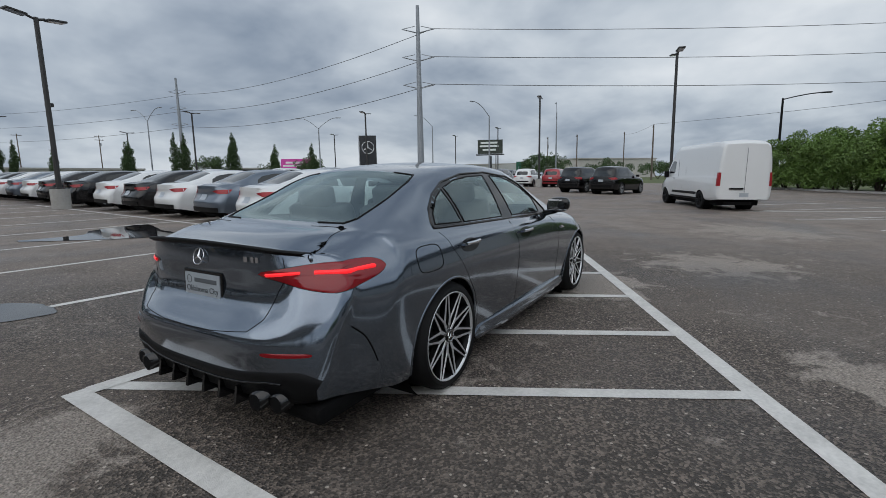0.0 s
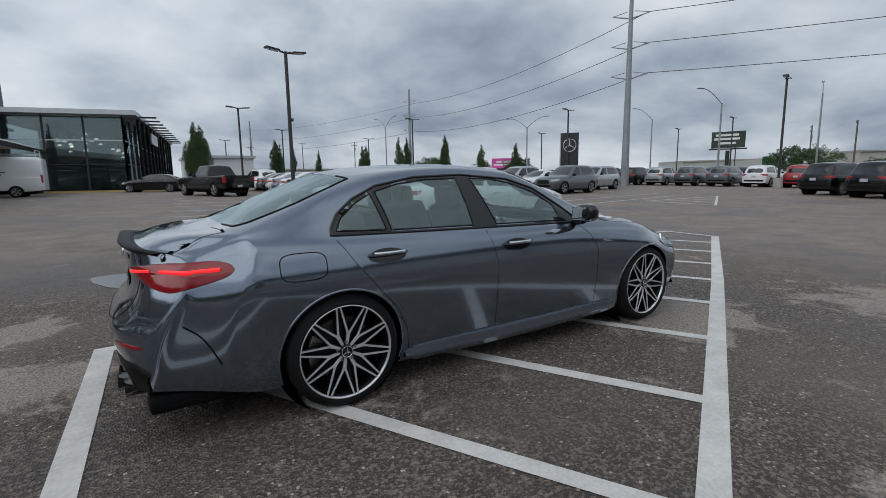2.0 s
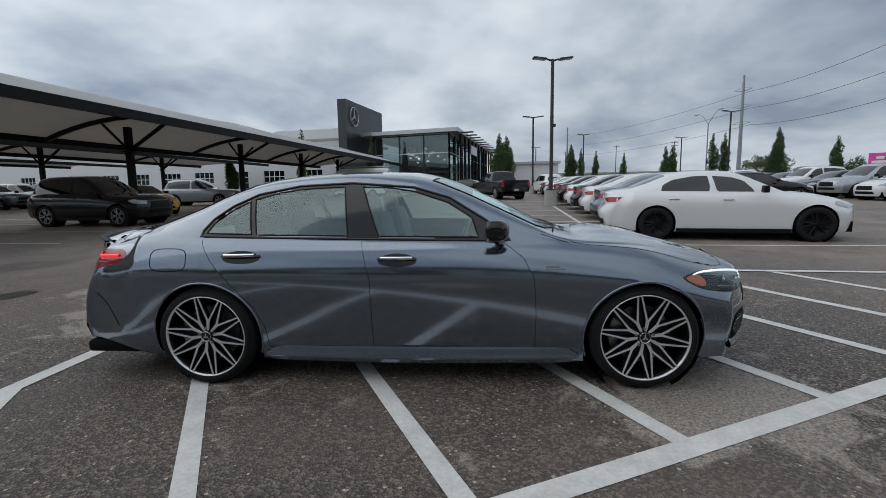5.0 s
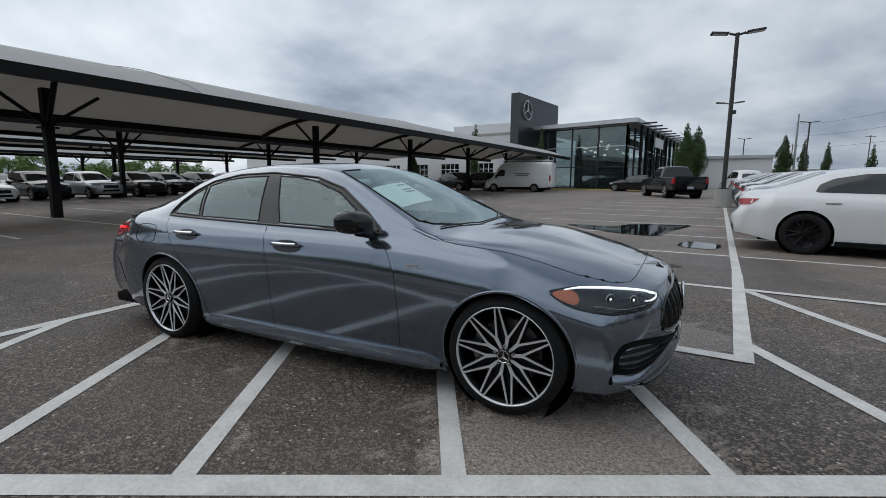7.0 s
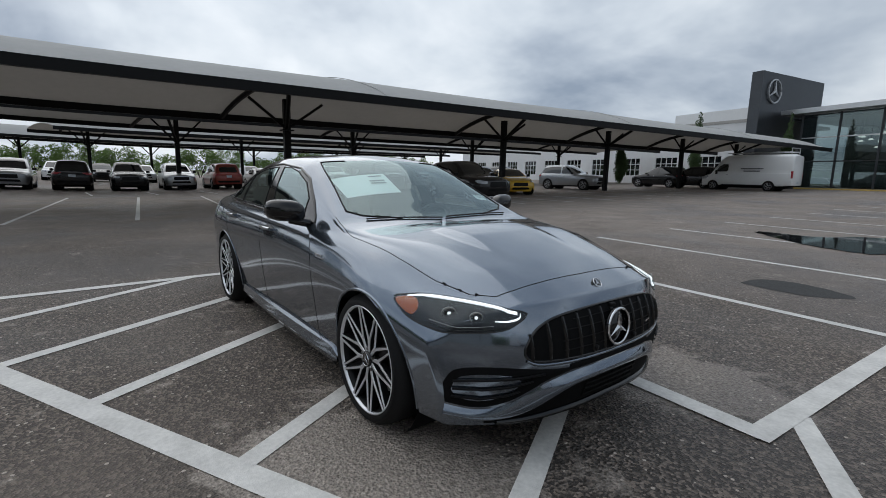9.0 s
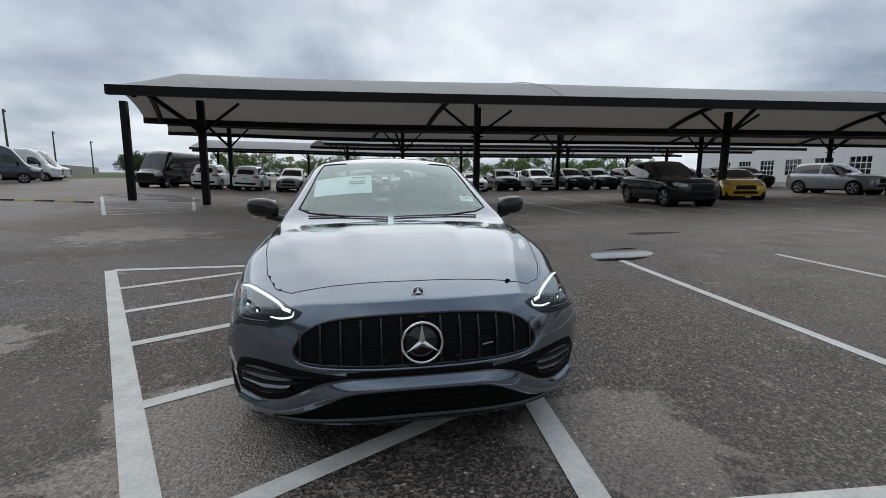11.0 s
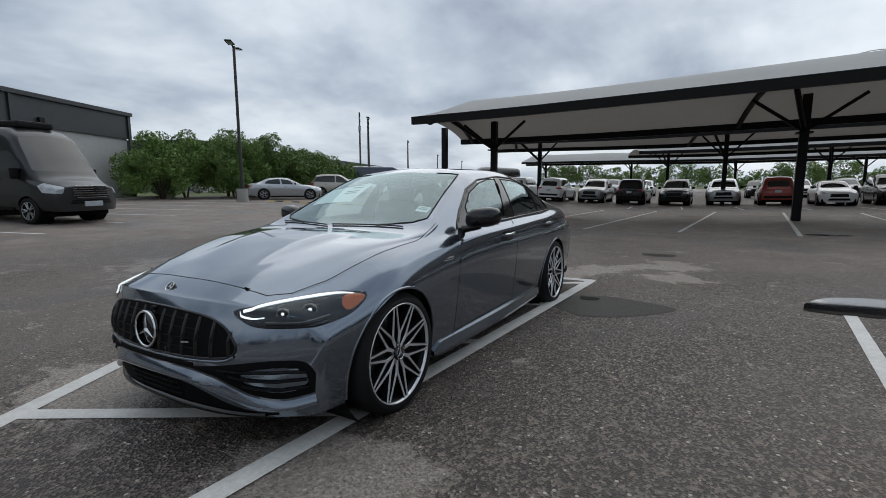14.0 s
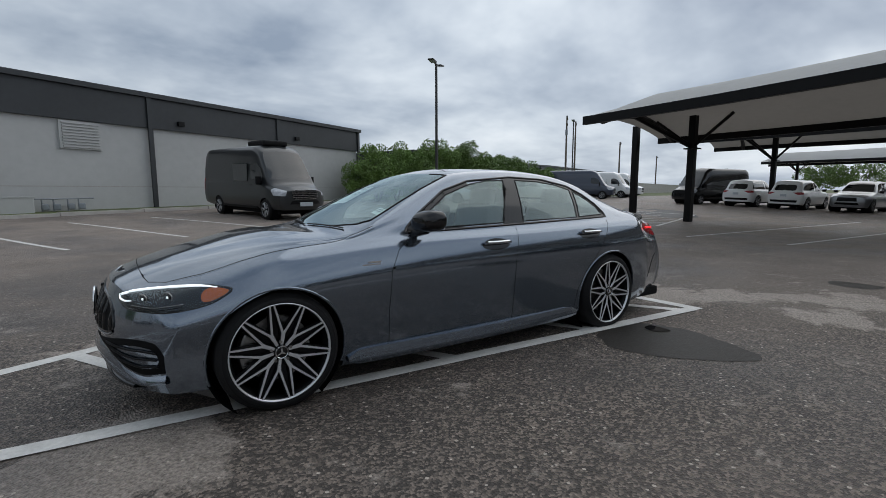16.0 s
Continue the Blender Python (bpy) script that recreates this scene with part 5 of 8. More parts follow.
        inlay("rear_reflector", mir([(-2.5, 0.52, 0.535), (-2.45, 0.735, 0.532), (-2.45, 0.735, 0.516), (-2.5, 0.53, 0.515)], sd), RC, 0.001, 0.003, M_RED, car, "red bumper reflector", 32, 3)
        # bumper side vent
        seam("bumper_vent", mir([tuple(q) for q in curve([(-2.25, 0.83, 0.625), (-2.18, 0.855, 0.56), (-2.125, 0.86, 0.47), (-2.095, 0.86, 0.405)], 12)], sd), RC, 0.005, car, M_DARKIN, -0.002)["label"] = "thin dark bumper side slot"
        # boot side seam
        seam("boot_gap", mir([(-2.5, 0.615, 0.95), (-2.5, 0.635, 0.86), (-2.5, 0.585, 0.80), (-2.5, 0.50, 0.67), (-2.5, 0.42, 0.62), (-2.5, 0.2, 0.60), (-2.5, 0.0, 0.595)], sd), RC, 0.0022, body, M_DARKIN, -0.0004)
        bm = bmesh.new()
        for dx in (0.0, 0.105):
            rod(bm, (-2.32, sd * (0.47 + dx), 0.292), (-2.535 + 0.3 * dx, sd * (0.47 + dx), 0.290), 0.044, 0.046, 24)
        part("exhaust_tip", bm, M_BLACKGLOSS, car, "twin round dark exhaust tips", smooth=True)
        bm = bmesh.new()
        for dx in (0.0, 0.105):
            rod(bm, (-2.50 + 0.3 * dx, sd * (0.47 + dx), 0.290), (-2.5356 + 0.3 * dx, sd * (0.47 + dx), 0.290), 0.036, 0.038, 24)
        part("exhaust_bore", bm, M_DARKIN, car)
    bm = bmesh.new()
    pts = []
    for y in np.linspace(-0.60, 0.60, 41):
        u_, v_ = sh.uv_top(-2.44 + 0.30 * (abs(y) / 0.905) ** 3.2, abs(y))
        q_ = sh.S(np.array([u_]), np.array([v_]))[0]
        pts.append(Vector((q_[0], y, q_[2])))
    rows_ = []
    for p_ in pts:
        fl = 1 - 0.75 * abs(p_.y / 0.6) ** 4
        rows_.append([bm.verts.new(p_ + Vector(o)) for o in ((0.045, 0, -0.002), (0.01, 0, 0.008 * fl + 0.002), (-0.036, 0, 0.020 * fl), (-0.040, 0, 0.006 * fl), (-0.012, 0, -0.014))])
    for a_, b_ in zip(rows_, rows_[1:]):
        for k_ in range(5):
            bm.faces.new((a_[k_], a_[(k_ + 1) % 5], b_[(k_ + 1) % 5], b_[k_]))
    part("boot_spoiler", bm, M_BLACKPL, boot_ob, "gloss black boot lip spoiler", smooth=True)
    dt = [(0.0, 0.405), (0.2, 0.407), (0.38, 0.418), (0.56, 0.440), (0.68, 0.446), (0.76, 0.40)]
    db = [(0.0, 0.345), (0.2, 0.345), (0.38, 0.345), (0.56, 0.347), (0.66, 0.350), (0.735, 0.355)]
    dif = strip("diffuser", both(dt), both(db), ((0, 0.0), (0.06, 0.007), (0.5, 0.013), (1, 0.010), (1, -0.004, -0.055), (1, -0.05, -0.085), (1, -0.2, -0.095)), M_BLACKPL, car, "black rear diffuser with fins", 90, -1)
    for y in (-0.33, -0.20, -0.07, 0.07, 0.20, 0.33):
        bm = bmesh.new()
        prism(bm, [(-2.36, y - 0.011), (-2.545, y - 0.008), (-2.545, y + 0.008), (-2.36, y + 0.011)], 0.238, 0.335)
        for v_ in bm.verts:
            if v_.co.z > 0.3 and v_.co.x < -2.4:
                v_.co.x += 0.015
            if v_.co.z < 0.3 and v_.co.x < -2.4:
                v_.co.z += 0.012
        part("diffuser_fin", bm, M_BLACKGLOSS, dif)
    seam("diffuser_edge", [(-2.6, y, z - 0.055) for y, z in both(dt[:5])], RC, 0.006, dif, M_BLACKGLOSS, 0.012)
    # plate: dealer plate with a frame
    p = onto((-3, 0.0, 0.765), RC, 0.003)
    pl = new("licence_plate"); pl.parent = car; pl["label"] = "silver dealer plate in a dark frame"
    pl.matrix_basis = Matrix.Translation(p) @ pose(0, 0, 0, 90, 0, -90) @ pose(0, 0, 0, -2, 0, 0)
    bm = bmesh.new(); box(bm, (0, 0, 0), (0.325, 0.178, 0.012), None, 0.004)
    part("plate_frame", bm, M_BLACKGLOSS, pl)
    bm = bmesh.new(); box(bm, (0, 0.006, 0.008), (0.295, 0.132, 0.004))
    part("plate_sheet", bm, M_PLATE, pl)
    bm = bmesh.new(); box(bm, (0.03, 0.035, 0.0112), (0.185, 0.022, 0.002))
    tube(bm, [(-0.108 + 0.02 * math.cos(a), 0.036 + 0.02 * math.sin(a), 0.011) for a in np.linspace(0, 6.283, 21)[:-1]], 0.002, 4, True)
    part("plate_bar", bm, M_INK, pl, "printed bar and ring")

    def words(name, txt, size, m, material, parent):
        cu = bpy.data.curves.new(name, "FONT")
        cu.body, cu.size, cu.align_x, cu.align_y, cu.extrude = txt, size, "CENTER", "CENTER", 0.0008
        cu.materials.append(material)
        ob = new(name, cu)
        ob.parent = parent
        ob.matrix_basis = m
        return ob

    words("plate_words", "Oklahoma City", 0.044, pose(0, -0.012, 0.0115), M_INK, pl)
    words("frame_words", "OKLAHOMA CITY", 0.022, pose(0, -0.073, 0.0075), M_PAPER, pl)
    star("boot_emblem", onto((-3, 0.0, 0.928), (-2.0, 0), 0.006), (-1, 0, 0.3), 0.044, boot_ob, False)
    for y in (-0.44, -0.495, -0.53):
        p = onto((-3, y, 0.940), (-1.9, y * 0.6), 0.003)
        bm = bmesh.new(); box(bm, p, (0.004, 0.026 if y > -0.46 else 0.020, 0.026))
        part("boot_badge", bm, M_CHROME, boot_ob, "chrome badge bar")
    # underbody
    bm = bmesh.new(); box(bm, (-0.15, 0, 0.24), (3.7, 1.40, 0.07), None, 0.02)
    part("underbody", bm, M_DARKIN, car)
    bm = bmesh.new(); box(bm, (-2.1, 0, 0.225), (0.62, 1.52, 0.09), None, 0.03)
    part("rear_undertray", bm, M_DARKIN, car)
    # cabin
    bm = bmesh.new(); box(bm, (-0.45, 0, 0.36), (2.6, 1.45, 0.08))
    part("cabin_floor", bm, M_DARKIN, car)
    bm = bmesh.new()
    box(bm, (0.62, 0, 0.83), (0.42, 1.42, 0.16), None, 0.05)
    box(bm, (0.50, 0, 0.62), (0.2, 1.36, 0.30), None, 0.05)
    dash = part("dashboard", bm, M_LEATHER, car, "black dashboard with screen")
    bm = bmesh.new(); box(bm, (0.40, 0.0, 0.80), (0.02, 0.22, 0.26), Euler((0, radians(-25), 0)).to_matrix(), 0.008)
    part("centre_screen", bm, M_BLACKGLOSS, dash)
    for y in (-0.10, 0.0, 0.10):
        bm = bmesh.new(); rod(bm, (0.405, y, 0.93), (0.385, y, 0.93), 0.032, 0.032, 16)
        part("air_vent", bm, M_CHROME, dash)
    bm = bmesh.new()
    tube(bm, [(0.26 + 0.07 * math.sin(a), 0.37 + 0.185 * math.cos(a), 0.86 + 0.17 * math.sin(a)) for a in np.linspace(0, 6.283, 33)[:-1]], 0.016, 8, True)
    box(bm, (0.28, 0.37, 0.85), (0.06, 0.16, 0.10), None, 0.02)
    part("steering_wheel", bm, M_LEATHER, car, "black steering wheel", smooth=True)

    def seat(x, y, w):
        st = new("front_seat" if x > -0.6 else "rear_seat"); st.parent = car
        bm = bmesh.new(); box(bm, (x, y, 0.53), (0.52, w, 0.16), None, 0.05)
        part("seat_cushion", bm, M_LEATHER, st, smooth=True)
        bm = bmesh.new(); box(bm, (x - 0.30, y, 0.83), (0.15, w * 0.95, 0.62), Euler((0, radians(-16), 0)).to_matrix(), 0.06)
        part("seat_back", bm, M_LEATHER, st, smooth=True)
        bm = bmesh.new(); box(bm, (x - 0.40, y, 1.17), (0.10, w * 0.5, 0.18), Euler((0, radians(-10), 0)).to_matrix(), 0.04)
        part("headrest", bm, M_LEATHER, st, smooth=True)

    seat(0.02, 0.37, 0.52); seat(0.02, -0.37, 0.52); seat(-0.88, 0.36, 0.62); seat(-0.88, -0.36, 0.62)
    bm = bmesh.new(); box(bm, (-1.55, 0, 0.97), (0.62, 1.15, 0.05), None, 0.01)
    part("parcel_shelf", bm, M_LEATHER, car)
    bm = bmesh.new(); box(bm, (0.16, 0.0, 1.32), (0.06, 0.24, 0.07), None, 0.02)
    part("interior_mirror", bm, M_BLACKPL, car, smooth=True)
    # price sheet and small tag behind the windscreen, wipers
    def ws(y, x, out):
        hit = None
        u, v_ = sh.uv_top(x, abs(y))
        q = sh.S(np.array([u]), np.array([v_]))[0]
        return Vector((q[0], y, q[2] + out))
    def sheet(name, x0, x1, y0, y1, material, lab, out):
        n_ = 6
        vs_ = [ws(y0 + (y1 - y0) * j / n_, x0 + (x1 - x0) * i / n_, out) for i in range(n_ + 1) for j in range(n_ + 1)]
        fs_ = [(i * (n_ + 1) + j, i * (n_ + 1) + j + 1, (i + 1) * (n_ + 1) + j + 1, (i + 1) * (n_ + 1) + j) for i in range(n_) for j in range(n_)]
        return part(name, (vs_, fs_), material, car, lab)
    st_ = sheet("window_sticker", 0.62, 0.36, -0.57, -0.15, M_PAPER, "printed price sheet inside the windscreen", -0.012)
    for dx, y0, y1 in ((0.0, -0.32, -0.20), (0.03, -0.32, -0.20), (0.09, -0.30, -0.19)):
        sheet("printed_bar", 0.50 - dx, 0.485 - dx, y0, y1, M_INK, "", -0.006).parent = st_
    tg = sheet("stock_tag", 0.70, 0.63, 0.50, 0.60, M_PAPER, "small white stock tag inside the windscreen", -0.010)
    for dx in (0.015, 0.035):
        sheet("printed_bar", 0.69 - dx, 0.683 - dx, 0.515, 0.585, M_INK, "", -0.006).parent = tg
    for y0, y1, x0, x1 in ((0.56, -0.02, 0.93, 0.975), (-0.06, -0.58, 0.985, 0.905)):
        bm = bmesh.new(); tube(bm, [ws(y0 + (y1 - y0) * t, x0 + (x1 - x0) * t, 0.008) for t in np.linspace(0, 1, 12)], 0.005, 6)
        part("wiper", bm, M_BLACKPL, car)
    return car


build_hero()

# ---- ground, lot and markings ----
def sheet_mesh(xs, ys, lift):
    vs = [(x, y, gz(x, y) + lift) for x in xs for y in ys]
    k = len(ys)
    return vs, [(i * k + j, (i + 1) * k + j, (i + 1) * k + j + 1, i * k + j + 1) for i in range(len(xs) - 1) for j in range(k - 1)]


far_steps = [-2500, -1200, -600, -300, -150] + list(np.linspace(-100, 100, 41)) + [150, 300, 600, 1200, 2500]
tagged(part("ground", sheet_mesh(far_steps, far_steps, -0.06), M_GRASS, None, smooth=True), "rough grass ground reaching to the horizon", "ground", kind="structure")
lot_x = list(np.linspace(-120, -14, 40)) + list(np.linspace(-12, 12, 49)) + list(np.linspace(14, 62, 25))
lot_y = list(np.linspace(-31, -10, 18)) + list(np.linspace(-9, 12, 43)) + list(np.linspace(14, 120, 40))
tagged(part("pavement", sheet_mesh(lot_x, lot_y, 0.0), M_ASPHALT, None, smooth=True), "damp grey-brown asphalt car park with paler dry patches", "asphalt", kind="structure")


def stripe(a, b, w=0.11, material=None, name="painted_line", lift=0.004, label="worn white painted parking line"):
    a, b = Vector((*a, 0)), Vector((*b, 0))
    n = max(2, int((b - a).length / 0.4))
    s = (b - a).normalized().cross(Vector((0, 0, 1))) * w / 2
    vs, fs = [], []
    for i in range(n + 1):
        p = a.lerp(b, i / n)
        for q in (p - s, p + s):
            vs.append((q.x, q.y, gz(q.x, q.y) + lift))
        if i:
            k = 2 * i
            fs.append((k - 2, k - 1, k + 1, k))
    ob = part(name, (vs, fs), material or M_LINE, None)
    return tagged(ob, label, "marking", kind="structure")


# hatched island under the car
JN = [Vector(q) for q in ((-1.60, -3.06), (-0.575, -2.53), (0.40, -2.04), (1.46, -1.49), (2.51, -0.95), (3.57, -0.43), (4.60, 0.10), (5.64, 0.66), (6.66, 1.19))]
DT = Vector((-0.49, 0.87)).normalized()
stripe((-2.80, -3.66), JN[1], 0.135)
stripe(JN[1], JN[5], 0.135)
stripe(JN[5], (7.50, 1.63), 0.135)
stripe((-2.70, 1.04), (-2.82, -3.63), 0.135, lift=0.006)
stripe((-2.64, 0.985), (2.72, 0.655), 0.125, lift=0.008)
for k in range(-2, 7):
    p = JN[k + 2]
    # up to the far edge of the island
    t = 0.0
    while t < 4.2:
        q = p + DT * t
        if k <= 2 and (q.y > 0.82 - 0.0616 * q.x or q.x < -2.72 + 0.026 * q.y):
            break
        if k > 2 and (q.y > 3.07 - 0.085 * (q.x - 2.89) or q.x < 2.70 + 0.06 * q.y):
            break
        t += 0.02
    stripe(p + DT * 0.05, p + DT * t, 0.11, lift=0.005)
stripe((2.70, 0.60), (2.94, 4.0), 0.125, lift=0.007)
stripe((2.94, 4.0), (3.95, 22.5), 0.11, lift=0.007)
stripe((2.89, 3.07), (7.46, 2.68), 0.11, lift=0.009)
stripe((7.46, 2.72), (7.50, 1.56), 0.11, lift=0.010)
for k in range(10):
    y = 3.07 + 2.55 * k
    stripe((2.93 + 0.05 * (y - 3.2), y), (-2.12 + 0.05 * (y - 3.2), y + 0.39), 0.10)
    if k:
        stripe((3.0 + 0.05 * (y - 3.2), y), (8.2 + 0.05 * (y - 3.2), y - 0.45), 0.10, lift=0.005)
for a, b in (((16.4, 6.2), (23.2, 9.6)), ((16.8, 9.4), (23.2, 9.6)), ((16.4, 6.2), (16.8, 9.4)), ((18, 7.0), (18.2, 9.4)), ((19.5, 7.8), (19.7, 9.5)), ((21, 8.5), (21.1, 9.5)),
             ((13, 11.6), (24, 13.4)), ((12, 9.6), (22, 11.2)), ((18.3, -2.1), (22.8, -6.4)), ((16.1, -3.4), (20.6, -7.8)), ((13.3, -4.8), (17.9, -9.2))):
    stripe(a, b, 0.10)
for k in range(-2, 13):
    y = 1.5 + 2.57 * k
    stripe((-10.4 + 0.28 * k, y), (-22.1 + 0.25 * k, y + 0.8), 0.10)
for k in range(6):
    stripe((-24.5, -2 + 2.75 * k), (-28.5, -2.3 + 2.75 * k), 0.10)
for k in range(-7, 8):
    stripe((1.5 + 2.4 * k, -17.8 + 1.35 * k), (-1.5 + 2.4 * k, -12.1 + 1.35 * k), 0.11)
# hatching by the shelter's end
for a, b in (((-11.4, -8.0), (-19.5, -12.1)), ((-11.4, -8.0), (-13.6, -6.2)), ((-13.6, -6.2), (-20.7, -8.6)), ((-19.5, -12.1), (-20.7, -8.6))):
    stripe(a, b, 0.11)
for k in range(1, 8):
    f = k / 8
    stripe((-11.4 - 8.1 * f, -8.0 - 4.1 * f), (-13.6 - 7.1 * f, -6.2 - 2.4 * f), 0.09)


def puddle(pts, label, material=M_PUDDLE, lift=0.007, name="puddle"):
    """A thin pool with an uneven shore."""
    k = len(pts)
    ring = []
    for i in range(k * 8):
        j, t = i // 8, (i % 8) / 8
        p0, p1, p2, p3 = [Vector(pts[(j + d) % k]) for d in (-1, 0, 1, 2)]
        q = 0.5 * (2 * p1 + (p2 - p0) * t + (2 * p0 - 5 * p1 + 4 * p2 - p3) * t * t + (3 * p1 - p0 - 3 * p2 + p3) * t**3)
        w = 1 + 0.10 * noise.noise((q.x * 2.3, q.y * 2.3, 3.1)) + 0.07 * noise.noise((q.x * 7, q.y * 7, 1.7))
        c = sum((Vector(p) for p in pts), Vector((0, 0))) / k
        ring.append(c + (q - c) * w)
    c = sum(ring, Vector((0, 0))) / len(ring)
    z = max(gz(q.x, q.y) for q in ring) if material is M_PUDDLE else None
    vs = [(c.x, c.y, gz(c.x, c.y) + lift)] + [(q.x, q.y, gz(q.x, q.y) + lift) for q in ring]
    fs = [(0, i + 1, (i + 1) % len(ring) + 1) for i in range(len(ring))]
    return tagged(part(name, (vs, fs), material, None), label, "puddle", kind="structure")


puddle([(-2.2, 3.12), (-2.02, 3.25), (-2.05, 3.7), (-2.45, 4.25), (-3.0, 4.15), (-2.75, 3.4)], "shallow rain puddle reflecting the sky")
puddle([(-1.75, 0.98), (-1.2, 0.98), (-0.95, 1.3), (-1.05, 1.6), (-1.3, 1.95), (-1.6, 2.1), (-1.8, 1.6), (-1.85, 1.3)], "dark wet patch on the asphalt", M_WET, 0.003, "wet_patch")
puddle([(-1.75, 1.1), (-1.62, 1.12), (-1.6, 1.25), (-1.72, 1.3)], "small rain puddle")
puddle([(-0.5, 9.6), (0.3, 8.7), (0.8, 8.2), (1.8, 7.9), (2.0, 8.9), (2.4, 10.6), (1.2, 10.4), (0.6, 9.6)], "wide rain puddle across the parking bays", lift=0.012)
puddle([(1.3, 4.1), (1.9, 4.0), (2.3, 4.3), (1.8, 4.6), (1.4, 4.5)], "dark wet patch on the asphalt", M_WET, 0.003, "wet_patch")
puddle([(2.2, 6.5), (2.75, 6.3), (2.9, 6.9), (2.4, 7.2)], "shallow rain puddle reflecting the sky", lift=0.010)
puddle([(-5.75, 1.25), (-5.4, 1.3), (-5.35, 1.7), (-5.7, 1.75)], "dark wet patch on the asphalt", M_WET, 0.003, "wet_patch")
puddle([(-4.9, 5.3), (-4.6, 5.4), (-4.65, 6.3), (-4.9, 6.2)], "dark wet patch on the asphalt", M_WET, 0.003, "wet_patch")
puddle([(-10.75, 4.3), (-10.45, 4.3), (-10.4, 5.0), (-10.7, 5.0)], "small rain puddle")
puddle([(-22, -13.0), (-19.5, -11.6), (-17.8, -8.2), (-19.6, -7.9), (-22.5, -10.4)], "dark wet patch on the asphalt", M_WET, 0.003, "wet_patch")

# ---- other vehicles ----
def far_spec(kind):
    if kind == "sedan":
        return {k: v for k, v in dict(SEDAN, W=0.92).items() if k != "dome"}
    if kind == "suv":
        return dict(ends=(-2.35, 2.35), W=0.95,
                    belt=[(-2.35, 0.72, 1.02), (-2.1, 0.80, 1.10), (-1.4, 0.86, 1.10), (0, 0.87, 1.07), (0.95, 0.85, 1.04), (1.4, 0.82, 1.02), (2.0, 0.76, 0.96), (2.35, 0.66, 0.86)],
                    rail=[(-2.35, 0.58, 1.08), (-2.2, 0.60, 1.25), (-2.0, 0.61, 1.50), (-1.8, 0.62, 1.62), (-1.0, 0.63, 1.68), (-0.2, 0.64, 1.67), (0.15, 0.66, 1.55), (0.6, 0.72, 1.28), (0.95, 0.78, 1.08), (1.3, 0.70, 1.06), (2.0, 0.58, 1.0), (2.35, 0.46, 0.88)],
                    centre=[(-2.35, 1.08), (-2.22, 1.28), (-2.05, 1.55), (-1.85, 1.68), (-1.0, 1.745), (-0.2, 1.735), (0.15, 1.62), (0.6, 1.36), (1.0, 1.13), (1.15, 1.10), (2.0, 1.04), (2.25, 0.96), (2.35, 0.89)],
                    low=[(-2.35, 0.34), (-1.9, 0.28), (-1, 0.24), (1, 0.24), (1.9, 0.27), (2.35, 0.30)],
                    taper=[(-2.35, 0.90), (-2.0, 0.98), (-1.4, 1), (1.4, 1), (2.0, 0.95), (2.35, 0.84)],
                    bow_f=(1.4, 2.35, 0.36, 2.6), bow_r=(1.7, 2.35, 0.18, 3.0), nose=(0.6, 0.5), tail=(0.7, 0.22), tension=0.4)
    if kind == "van":
        return dict(ends=(-3.2, 3.2), W=0.99,
                    belt=[(-3.2, 0.93, 1.35), (0, 0.96, 1.35), (1.6, 0.95, 1.32), (2.1, 0.93, 1.22), (2.6, 0.88, 1.12), (3.2, 0.72, 0.98)],
                    rail=[(-3.2, 0.78, 2.45), (-2.8, 0.80, 2.56), (1.0, 0.80, 2.56), (1.5, 0.80, 2.38), (1.85, 0.82, 1.95), (2.25, 0.86, 1.42), (2.5, 0.84, 1.22), (3.2, 0.55, 1.02)],
                    centre=[(-3.2, 2.5), (-2.9, 2.66), (1.0, 2.68), (1.5, 2.52), (1.9, 2.05), (2.3, 1.50), (2.5, 1.30), (2.9, 1.18), (3.2, 1.04)],
                    low=[(-3.2, 0.45), (-2.4, 0.38), (2.0, 0.38), (3.2, 0.36)],
                    taper=[(-3.2, 0.97), (-2.8, 1), (2.2, 1), (2.8, 0.96), (3.2, 0.86)],
                    bow_f=(1.9, 3.2, 0.34, 2.6), bow_r=(2.9, 3.2, 0.05, 4), nose=(0.7, 0.12), tail=(1.2, 0.01), tension=0.3)
    if kind == "pickup":
        return dict(ends=(-2.9, 2.9), W=1.0,
                    belt=[(-2.9, 0.94, 1.22), (-0.95, 0.95, 1.22), (0.9, 0.94, 1.2), (1.3, 0.92, 1.17), (2.5, 0.86, 1.12), (2.9, 0.76, 1.02)],
                    rail=[(-2.9, 0.85, 1.25), (-0.98, 0.85, 1.25), (-0.88, 0.70, 1.70), (-0.6, 0.68, 1.82), (0.2, 0.70, 1.82), (0.6, 0.76, 1.55), (1.1, 0.84, 1.22), (1.4, 0.76, 1.19), (2.5, 0.65, 1.14), (2.9, 0.56, 1.04)],
                    centre=[(-2.9, 1.25), (-0.99, 1.25), (-0.88, 1.76), (-0.6, 1.88), (0.2, 1.88), (0.6, 1.62), (1.1, 1.28), (1.3, 1.22), (2.5, 1.17), (2.9, 1.06)],
                    low=[(-2.9, 0.5), (-1, 0.42), (1, 0.42), (2.9, 0.42)],
                    taper=[(-2.9, 0.98), (-2, 1), (2, 1), (2.6, 0.97), (2.9, 0.9)],
                    bow_f=(2.0, 2.9, 0.22, 3), bow_r=(2.7, 2.9, 0.04, 4), nose=(0.8, 0.08), tail=(0.9, 0.02), tension=0.25)


